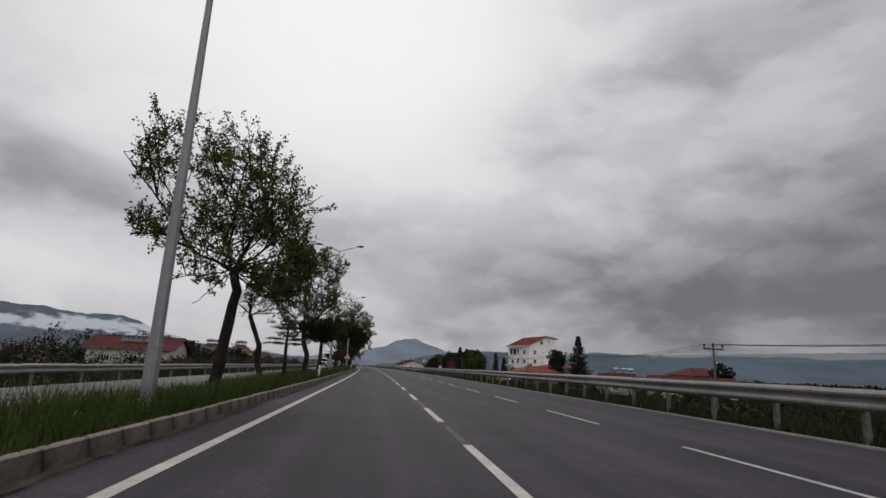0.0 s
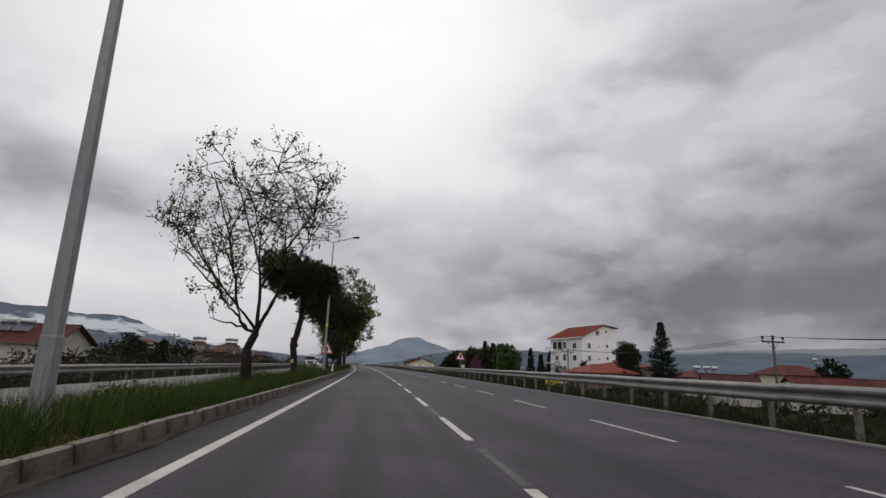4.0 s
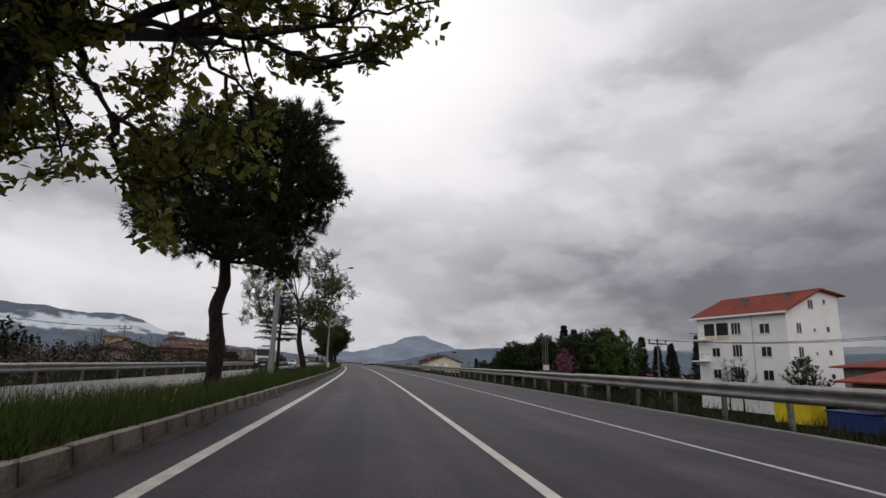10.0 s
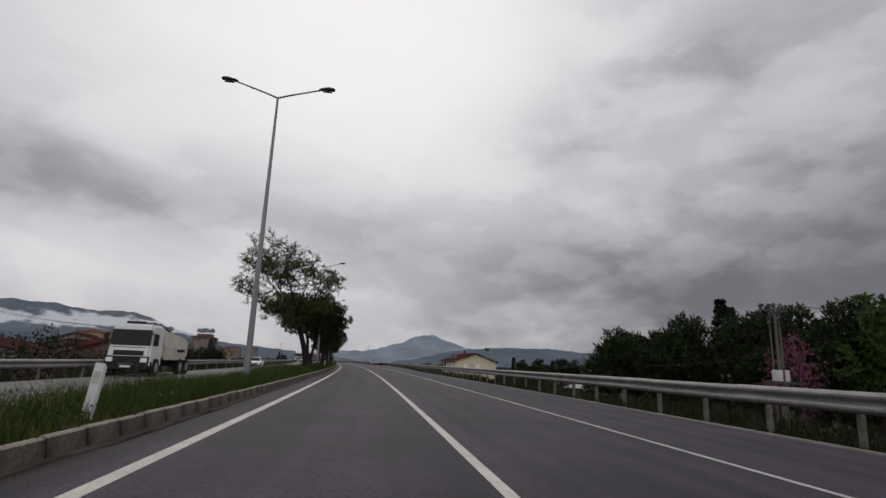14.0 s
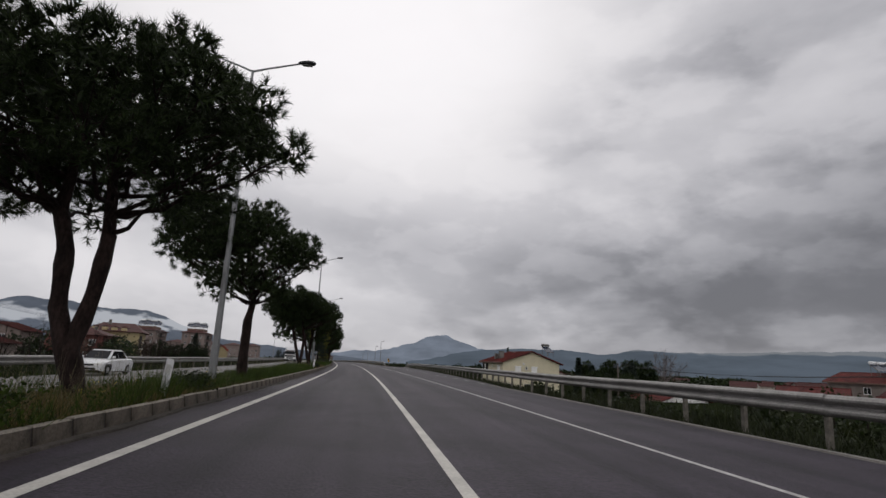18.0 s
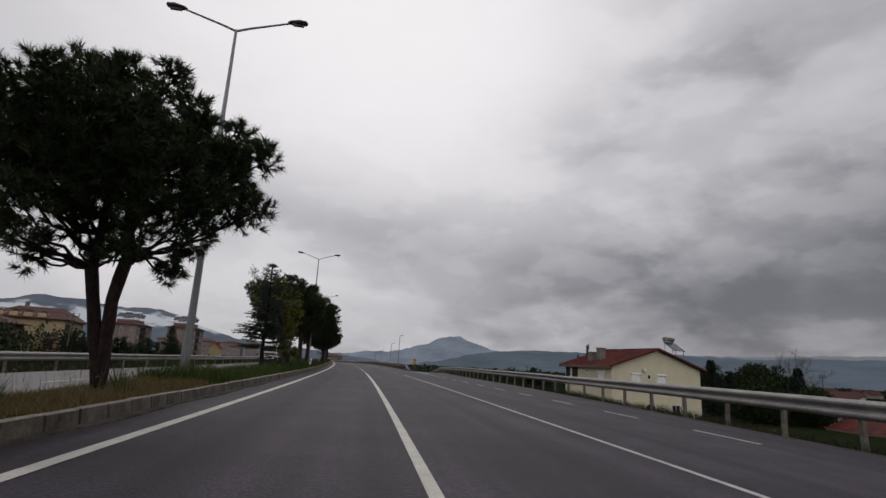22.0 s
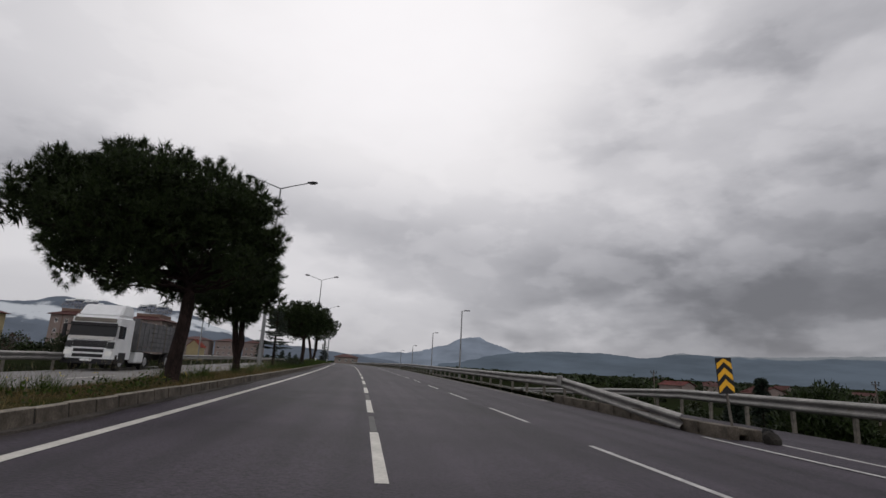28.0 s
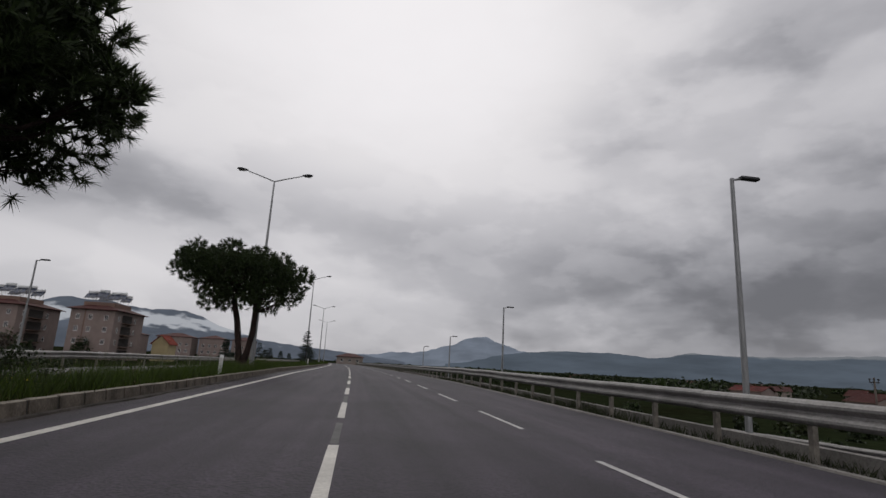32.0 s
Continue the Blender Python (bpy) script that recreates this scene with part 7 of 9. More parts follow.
def build_left_houses():
    # red-roofed house behind the opposite carriageway
    t, F = gable_house("house", "old cream house with a long red tile roof", (-42.3, 117.5), 92, 9.5, 16.5, -2.2, 2.7, 4.9, "plaster", "tile", 0.5, None, 0.8)
    window(t, F["side"], 3.5, 2.7, 2.2, 1.2, cols=4)
    window(t, F["side"], 9.0, 2.7, 1.6, 1.2)
    window(t, F["front"], 4.0, 3.0, 1.5, 1.2)
    # solid block, its dark colour standing in for the shade under the porch
    part("porch", boxes((0.3, -2.6, 0, 6.0, -0.03, 3.0)), M["dirt_and_shade"], t, "solid dark block painted as the shade of an open porch")
    part("porch_roof", boxes((-0.2, -3.0, 3.0, 6.6, 0.0, 3.15)), M["concrete"], t)
    chimney(t, 5.2, 3.0, 6.6, 0.5, 1.2)
    for i in range(3):
        water_heater(pose(-47.5 - 2.4 * i, 119.6, 3.7, 0, 0, 4), "solar water heater on a red tile roof")
    # small red-roofed houses among bare trees
    rng = random.Random(4)
    rows = [(-58, 238, 12, 0.8, 2.3, "tile_dark"), (-74, 262, 14, 1.6, 3.4, "tile_dark"), (-43, 219, 10, 0.9, 2.7, "tile"), (-64, 224, 12, 0.9, 2.5, "tile_dark"), (-104, 318, 12, 4.6, 6.4, "tile_dark")]
    for x, y, w, e, r, tile in rows:
        t, F = gable_house("house", "weathered house with a dark red tile roof", (x, y), rng.choice((8, 15, 98)), w, w * 0.8, -2.4, e, r, rng.choice(("pink", "brown", "stone")), tile, 0.5, group="village houses")
        for s in (0.25, 0.7):
            window(t, F["front"], w * s, e + 2.4 - 1.5, 1.2, 1.2)
    # yellow block with a dark upper storey
    t, F = hip_house("apartment_block", "pale yellow three-storey block with a long dark red roof and dormers", (-87.2, 335.8), 19.4, 12, 14.5, -2.5, 5.9, 8.5, "yellow", "tile_dark", 0.9, hip=2.2)
    # dark panel on the wall, the recess shade put into its colour
    part("recess", boxes((11.98, 1.0, 0.3, 12.04, 6.2, 7.7)), M["dirt_and_shade"], t, "flat dark panel painted as the shade of a balcony recess")
    for z in (2.6, 5.4):
        balcony(t, F["right"], 3.6, z - 1.1, 4.8, 1.2, "white")
    for x in (1.0, 3.2, 5.4, 7.6):
        d = part("dormer", boxes((x, -0.3, 8.7, x + 1.3, 1.6, 9.5), bevel=0.03), M["yellow"], t)
        part("dormer_roof", tubes(([(x - 0.1, 0.6, 9.45), (x + 0.65, 0.6, 9.85), (x + 1.4, 0.6, 9.45)], [0.14, 0.14, 0.14]), sides=6), M["tile_dark"], d)
    chimney(t, 4.0, 5.5, 10.4, 0.6, 1.2)
    for z in (2.2, 5.6):
        for q in (2.4, 6.2, 9.6):
            window(t, F["front"], q, z, 1.0, 1.3)
        for q in (8.5, 12.0):
            window(t, F["right"], q, z, 1.2, 1.3)
    # dark red house beside it, with a porch roof
    t, F = hip_house("house", "dark red two-storey house with a lean-to porch roof", (-86.5, 319.5), 12, 11.5, 10, -2.5, 4.3, 6.5, "red_render", "tile_dark", 0.9)
    part("lower_roof", boxes((-0.6, -2.6, 3.1, 9.0, 0.0, 3.3)), M["tile_dark"], t, "sloping porch roof of dark tiles")
    for x in (-0.3, 4.2, 8.6):
        part("porch_post", boxes((x, -2.4, 0, x + 0.18, -2.2, 3.1)), M["white"], t)
    for q in (2.2, 6.0, 9.4):
        window(t, F["front"], q, 5.2, 1.3, 1.5)
        window(t, F["front"], q, 1.8, 1.3, 1.5)
    window(t, F["right"], 4.0, 5.2, 1.2, 1.4)
    chimney(t, 8.5, 4.0, 7.6, 0.6, 1.3)
    hip = ((-126.3, 490.0, "B"), (-149.5, 484.0, "A"), (-185, 476, "C"))
    for x, y, k in hip:
        cream = k == "C"
        t, F = hip_house("apartment_block", "cream four-storey apartment block with a bright red roof" if cream else "pinkish-grey four-storey apartment block with dark tiled roof", (x, y), 10, 11.5, 22, -2.5, 12.0, 14.4, "yellow" if cream else "pink", "tile" if cream else "tile_dark", 1.0, group="apartment blocks")
        for z in (2.2, 5.6, 9.0, 12.4):
            for s in (2.0, 5.2):
                window(t, F["front"], s, z, 1.0, 1.4)
            window(t, F["front"], 9.4, z, 1.0, 1.4)
            for s in (3.0, 15.0):
                window(t, F["right"], s, z, 1.0, 1.4)
            balcony(t, F["right"], 9.0, z - 1.1, 7.5, 1.4, "brown")
            # flat panel behind each balcony, coloured dark for the shade there
            part("recess", boxes((11.48, 5.4, z - 1.0, 11.53, 12.6, z + 1.3)), M["dirt_and_shade"], t, "flat dark panel painted as the shade of a balcony recess")
        for side in (3.6,):
            part("brick_strip", boxes((side, -0.05, 0, side + 0.35, -0.001, 14.4)), M["brown"], t, "brown vertical wall strip")
        if cream:
            continue
        part("roof_terrace", boxes((1.6, 3.0, 15.4, 9.8, 15.0, 16.9), bevel=0.03), M["brown"], t, "flat roof terrace")
        for i in range(9):
            a = radians(10)
            lx, ly = 2.6 + 3.1 * (i % 3), 4.2 + 4.4 * (i // 3)
            water_heater(pose(x + lx * math.cos(a) - ly * math.sin(a), y + lx * math.sin(a) + ly * math.cos(a), 15.2 + 0.5 * (i % 2), 0, 0, 12) @ Matrix.Scale(1.35, 4), "roof-top solar heater on an apartment block", 1)
    t, F = gable_house("house", "small yellow house with an orange gable", (-116, 516), 10, 5, 8, -2.5, 4.0, 6.4, "yellow", "tile_orange", 0.5)
    for x, y, w in ((-160, 600, 16), (-142, 606, 12), (-128, 612, 10), (-178, 590, 14)):
        t, F = hip_house("apartment_block", "distant pale apartment block with a flat red roof", (x, y), 10, w, 12, -3, 8.5, 10.5, "pink", "tile_dark", 0.6, group="distant blocks")
        for z in (2, 5, 8):
            for s in range(2, int(w), 3):
                window(t, F["front"], s, z, 1.3, 1.4)
    t, F = hip_house("house", "low grey building with a dark roof far along the road", (-78, 630), 10, 14, 10, -3, 3.4, 5.4, "stone", "tile_dark", 0.8)
    for s in (3, 7, 11):
        window(t, F["front"], s, 4.5, 1.5, 1.4)


def build_valley():
    """Small far houses scattered over the valley floor."""
    rng = random.Random(14)
    for i in range(24):
        y = rng.uniform(190, 760)
        d = rng.uniform(120, 380)
        w = rng.uniform(7, 12)
        p = P(y, d)
        z = -4.6
        gable_house("house", "small distant house with a red roof in the valley", (p.x, p.y), rng.uniform(0, 90), w, w * 0.9, z, z + rng.uniform(2.2, 3.2), z + rng.uniform(3.8, 4.8), rng.choice(("plaster", "stone", "pink")), rng.choice(("tile", "tile_dark", "tile_dark")), group="valley houses")


build_near_houses()
build_left_houses()
build_valley()

# ---- signs, posts, poles, vehicles ----
def warning_sign(m, height, lean=0.0, size=1.2):
    t = thing("warning_sign", m @ pose(0, 0, 0, 0, lean, 0), "red-edged triangular warning sign with a side-road symbol", "road sign", "road signs")
    part("pole", tubes(([(0, 0.06, -1.2), (0, 0.06, height + 0.75)], [0.035, 0.035]), sides=8), M["post"], t)

    def tri(s, y, z0):
        h = s * 0.866
        c = height + z0
        return [(-s / 2, y, c), (s / 2, y, c), (0, y, c + h)]

    def plate(name, s, y0, y1, z0, mat, label=""):
        a, b = tri(s, y0, z0), tri(s, y1, z0)
        return child(name, mesh(name, a + b, [(0, 1, 2), (5, 4, 3), (0, 3, 4, 1), (1, 4, 5, 2), (2, 5, 3, 0)], M[mat]), t, None, label)

    plate("border", size, 0.0, 0.02, 0, "red", "red triangular border")
    plate("face", size * 0.72, -0.006, 0.0, size * 0.082, "sign_white", "white reflective face")
    k = size / 1.2
    c = height
    tail = [(-0.10, 0.15), (0.0, 0.20), (0.10, 0.15), (0.10, 0.30), (0.22, 0.30), (0.22, 0.37), (0.10, 0.37), (0.10, 0.56), (0.0, 0.66), (-0.10, 0.56)]
    v = [(x * k, -0.010, c + z * k) for x, z in tail] + [(x * k, -0.006, c + z * k) for x, z in tail]
    n = len(tail)
    bm = bmesh.new()
    bv = [bm.verts.new(p) for p in v]
    bm.faces.new(bv[:n])
    for i in range(n):
        bm.faces.new((bv[i], bv[(i + 1) % n], bv[n + (i + 1) % n], bv[n + i]))
    part("symbol", bm, M["black"], t, "black side-road arrow")
    return t


def delineator(y, d, lean=(0, 0), h=0.95):
    t = thing("marker_post", at(y, d, 0.1) @ pose(0, 0, 0, lean[0], lean[1], 0), "slim white plastic road marker post behind the kerb", "marker post", "marker posts")
    bm = boxes((-0.06, -0.04, -0.15, 0.06, 0.04, h))
    for v in bm.verts:
        if v.co.z > 0.5:
            v.co.z += 0.05 * (v.co.y < 0)
    part("body", bm, M["sign_white"], t)
    part("reflector", boxes((-0.045, -0.046, h - 0.22, 0.045, -0.041, h - 0.06)), M["fascia"], t, "dull grey reflector strip")


def chevron_sign():
    t = thing("chevron_sign", at(309.4, 11.15, 0.2) @ pose(0, 0, 0, 0, -4, 0), "narrow yellow and black chevron board on a bent pole", "road sign", "road signs")
    part("pole", tubes(([(0.06, 0.05, -0.1), (0.02, 0.05, 0.7), (0, 0.05, 1.35)], [0.03, 0.03, 0.03]), sides=8), M["post"], t)
    b = part("board", boxes((-0.19, 0, 0.68, 0.19, 0.02, 1.45), bevel=0.004), M["black"], t)
    for i in range(3):
        z = 0.70 + 0.25 * i
        v = [(-0.18, -0.004, z), (0, -0.004, z + 0.16), (0.18, -0.004, z), (0.18, -0.004, z + 0.13), (0, -0.004, z + 0.29), (-0.18, -0.004, z + 0.13)]
        v = [(x, y, min(q, 1.44)) for x, y, q in v]
        child("chevron", mesh("chevron", v, [(0, 1, 4, 5), (1, 2, 3, 4)], M["sign_yellow"]), b)


def build_gore():
    rng = random.Random(8)
    base = tagged(new("gore_kerb"), "low concrete kerb blocks closing the exit gore", "kerb", kind="structure")
    y = 308.7
    while y < 345:
        w = lerp(y, [(308, 0.55), (320, 0.7), (345, 2.4)])
        c = lerp(y, [(308, 10.95), (320, 11.15), (345, 12.8)])
        for s in (-1, 1):
            bm = boxes((-0.12, 0.01, -0.6, 0.12, 0.97, 0.27), bevel=0.015)
            dd = c + s * w / 2
            if s > 0 or y < 318:
                part("kerb_block", bm, M["kerb"], base, m=at(y, dd, rng.uniform(-0.02, 0.02) + (lerp(y, SINK) * 0.7 if s > 0 else 0), 0))
            else:
                bm.free()
        y += 1.0
    fill = new("gore_soil", ribbon("gore_soil", steps(308.9, 345, 1.5), lambda q: [(lerp(q, [(308, 10.7), (320, 10.8), (345, 10.75)]), 0.12), (lerp(q, [(308, 11.2), (320, 11.5), (345, 14.0)]), 0.14 + 0.7 * lerp(q, SINK)), (lerp(q, [(308, 11.22), (320, 11.52), (345, 14.05)]), -0.6 + lerp(q, SINK))], M["soil"]))
    tagged(fill, "weedy soil between the kerbs of the gore", "soil", kind="structure")
    t = thing("rubble", at(308.3, 11.15, 0.0), "broken dark lump of kerb at the tip of the gore", "rubble")
    bm = bmesh.new()
    bmesh.ops.create_icosphere(bm, subdivisions=2, radius=0.17)
    for v in bm.verts:
        v.co *= 1 + 0.5 * noise.noise(v.co * 4)
        v.co.z += 0.10
    part("lump", bm, M["dirt_and_shade"], t)
    bm = boxes((-0.12, 0.0, 0.12, 0.05, 0.2, 0.26), bevel=0.03)
    part("shard", bm, M["rubber"], t, m=pose(0, 0, 0, 14, 20, 30))


def utility_pole(x, y, top, base, arm=1.9, turn=10, label="weathered utility pole with a cross-arm and three insulators", r=0.12):
    t = thing("utility_pole", pose(x, y, base, 0, 0, turn), label, "utility pole", "utility poles")
    h = top - base
    part("pole", tubes(([(0, 0, -0.3), (0, 0, h)], [r, r * 0.67]), sides=8), M["wood_pole"], t)
    a = part("cross_arm", boxes((-arm / 2, -0.06, h - 0.55, arm / 2, 0.06, h - 0.43)), M["iron"], t)
    for s in (-0.46, 0, 0.46):
        part("insulator", tubes(([(s * arm, 0, h - 0.43), (s * arm, 0, h - 0.3), (s * arm, 0, h - 0.28), (s * arm, 0, h - 0.1), (s * arm, 0, h - 0.08)], [0.03, 0.03, 0.09, 0.10, 0.04]), sides=8), M["iron"], a)
    part("brace", tubes(([(-0.5, 0, h - 0.5), (0, 0, h - 1.1), (0.5, 0, h - 0.5)], [0.02, 0.02, 0.02]), sides=4), M["iron"], t)
    return Vector((x, y, top - 0.1))


def wire(a, b, sag=0.6, off=0.0):
    pts = []
    d = (b - a).normalized()
    side = Vector((d.y, -d.x, 0)) * off
    for i in range(13):
        f = i / 12
        pts.append(a.lerp(b, f) + side - Vector((0, 0, 4 * sag * f * (1 - f))))
    bm = bmesh.new()
    tube(bm, [tuple(p) for p in pts], [0.014] * 13, 4)
    me = bpy.data.meshes.new("power_line")
    bm.to_mesh(me)
    bm.free()
    me.materials.append(M["cable"])
    tagged(new("power_line", me), "thin black overhead power cable between poles", "cable", "power lines")


def build_poles():
    rows = [(30.5, -15, 4.2), (28.0, 42.2, 4.1), (28.5, 79.5, 4.3), (26.9, 119.0, 4.4), (24.7, 156.9, 4.5), (21.1, 182.0, 6.0)]
    tops = [utility_pole(x, y, z, -3.2, turn=5) for x, y, z in rows]
    for a, b in zip(tops, tops[1:]):
        for o in (-0.85, 0, 0.85):
            wire(a, b, 0.8, o)
    low = [utility_pole(x, y, z, -4, 1.2, label="weathered utility pole low beside the embankment") for x, y, z in ((23.0, 214.0, 2.4), (22.5, 262.0, 2.6), (58.0, 322, 3.3), (24.5, 398.0, 2.8), (44, 372, 2.6))]
    for o in (-0.5, 0.5):
        wire(tops[-1] - Vector((0, 0, 3)), low[0], 0.6, o)
        wire(low[0], low[1], 0.8, o)
    for x, y, z in ((21.9, 183.6, 5.4), (20.3, 180.6, 5.4)):
        utility_pole(x, y, z, -3.2, 1.4, 60, "wooden pole of a pole-mounted transformer", 0.075)
    t = thing("transformer", pose(21.2, 182.0, -3.2), "white transformer box mounted between two poles", "transformer")
    part("box", boxes((-0.45, -0.3, 4.3, 0.35, 0.3, 5.0), bevel=0.04), M["fascia"], t)
    part("platform", boxes((-1.0, -0.5, 4.15, 1.0, 0.5, 4.3)), M["iron"], t)
    part("strut", boxes((-0.04, -0.04, -0.3, 0.04, 0.04, 4.15)), M["wood_pole"], t)
    left = [utility_pole(x, y, z, -2, 1.8, turn=8) for x, y, z in ((-38, 92, 5.0), (-35.5, 139.1, 5.2), (-41.6, 193.9, 5.7), (-50, 250, 6.0), (-62, 320, 6.3))]
    for a, b in zip(left, left[1:]):
        for o in (-0.8, 0, 0.8):
            wire(a, b, 0.9, o)


def wheel(parent, x, y, r=0.5, w=0.3):
    """Axis along x."""
    wb = part("wheel", tubes(([(x - w / 2, y, r), (x - w / 2 + 0.04, y, r), (x + w / 2 - 0.04, y, r), (x + w / 2, y, r)], [r * 0.9, r, r, r * 0.9]), sides=20), M["tyre"], parent)
    s = 1 if x > 0 else -1
    part("rim", tubes(([(x + s * (w / 2 - 0.02), y, r), (x + s * (w / 2 + 0.02), y, r)], [r * 0.58, r * 0.5]), sides=14), M["rim"], wb)
    return wb


def truck_cab(t, white, height, y0=0.0, length=2.2, deflector=True, w=1.25):
    """A cab-over truck front, facing -y; the long-haul kind has a deflector and a slotted bumper."""
    bm = boxes((-w, y0, 0.62, w, y0 + length, height))
    for v in bm.verts:
        if v.co.z > 1.9 and v.co.y < y0 + 0.1:
            v.co.y += 0.30
            v.co.x *= 0.95
    es = [e for e in bm.edges if abs(e.verts[0].co.z - e.verts[1].co.z) > 0.5 or all(v.co.z > 1.9 for v in e.verts)]
    bmesh.ops.bevel(bm, geom=es, offset=0.14, segments=3, affect="EDGES")
    cab = part("cab", bm, M[white], t)
    slope = lambda z: y0 + 0.30 * (z - 0.62) / (height - 0.62)
    z0, z1 = (1.80, 2.40) if deflector else (1.72, height - 0.34)

    def slab(name, x0, x1, za, zb, mat, out=0.02, label=""):
        v = [(x0, slope(za) - out, za), (x1, slope(za) - out, za), (x1, slope(zb) - out, zb), (x0, slope(zb) - out, zb)]
        v += [(x, y + 0.08, z) for x, y, z in v]
        f = [(0, 1, 2, 3), (0, 4, 5, 1), (1, 5, 6, 2), (2, 6, 7, 3), (3, 7, 4, 0)]
        return child(name, mesh(name, v, f, M[mat]), cab, None, label)

    slab("windscreen", -w + 0.10, w - 0.10, z0, z1, "screen")
    slab("wiper", -w + 0.25, 0.1, z0 + 0.03, z0 + 0.07, "black", 0.03)
    if deflector:
        slab("sun_visor", -w + 0.10, w - 0.10, z1 - 0.03, z1 + 0.12, "black", 0.12)
        slab("brow_panel", -w + 0.20, w - 0.20, z1 + 0.16, z1 + 0.38, "post", 0.02, "grey panel over the windscreen")
        slab("dash_band", -w + 0.14, w - 0.14, 1.63, 1.79, "fascia", 0.04)
        slab("grille", -0.84, 0.84, 1.22, 1.55, "black", 0.03)
        for z in (1.30, 1.38, 1.46):
            slab("grille_bar", -0.8, 0.8, z, z + 0.02, "iron", 0.045)
        slab("chrome_strip", -0.98, 0.98, 1.57, 1.61, "rim", 0.04)
        for z in (0.70, 0.96):
            slab("bumper_slot", -0.74, 0.74, z, z + 0.17, "black", 0.03)
        for x in (-1.02, 1.02):
            slab("lamp_cluster", x - 0.16, x + 0.16, 1.18, 1.52, "screen", 0.03, "dark glazed lamp cluster")
        slab("lower_lip", -w, w, 0.36, 0.62, "black", 0.02)
    else:
        slab("grille", -0.80, 0.80, 1.16, 1.44, "black")
        slab("vent_line", -0.85, 0.85, 1.60, 1.63, "dirt_and_shade", 0.015)
        slab("bumper", -w, w, 0.40, 1.12, "dirt_and_shade", 0.10, "mud-splashed dark lower front")
        slab("fog_lamp_bar", -0.4, 0.4, 0.62, 0.74, "iron", 0.12)
    slab("number_plate", -0.27, 0.27, 0.50, 0.61, "sign_white", 0.12, "plain white plate")
    for s in (-1, 1):
        x = s * (w - 0.25)
        slab("headlight", x - 0.17, x + 0.17, 0.80, 1.04, "light", 0.03 if deflector else 0.12)
        mir = part("mirror", boxes((s * (w + 0.16) - 0.09, y0 + 0.10, 1.72, s * (w + 0.16) + 0.09, y0 + 0.24, 2.38), bevel=0.03), M["black"], cab)
        part("bracket", boxes((min(s * (w - 0.1), s * (w + 0.14)), y0 + 0.16, 2.36, max(s * (w - 0.1), s * (w + 0.14)), y0 + 0.2, 2.41)), M["black"], mir)
        part("door_window", boxes((s * w * 0.985 - 0.02, y0 + 0.42, 1.72, s * w * 0.985 + 0.02, y0 + 1.15, height - 0.55), bevel=0.01), M["screen"], cab)
        part("step", boxes((s * w - 0.12, y0 + 0.25, 0.38, s * w + 0.01, y0 + 0.55, 0.85), bevel=0.02), M["dirt_and_shade"], cab)
        part("wheel_arch", boxes((s * w - 0.14, y0 + 0.55, 0.35, s * w + 0.015, y0 + 1.65, 1.08), bevel=0.12), M["black"], cab)
    if deflector:
        bm = boxes((-1.08, y0 + 0.55, height - 0.02, 1.08, y0 + length, height + 0.62))
        for v in bm.verts:
            if v.co.z > height + 0.3:
                v.co.x *= 0.94
                if v.co.y < y0 + 1:
                    v.co.y += 0.55
        bmesh.ops.bevel(bm, geom=list(bm.edges), offset=0.07, segments=2, affect="EDGES")
        part("wind_deflector", bm, M[white], cab)
    return cab


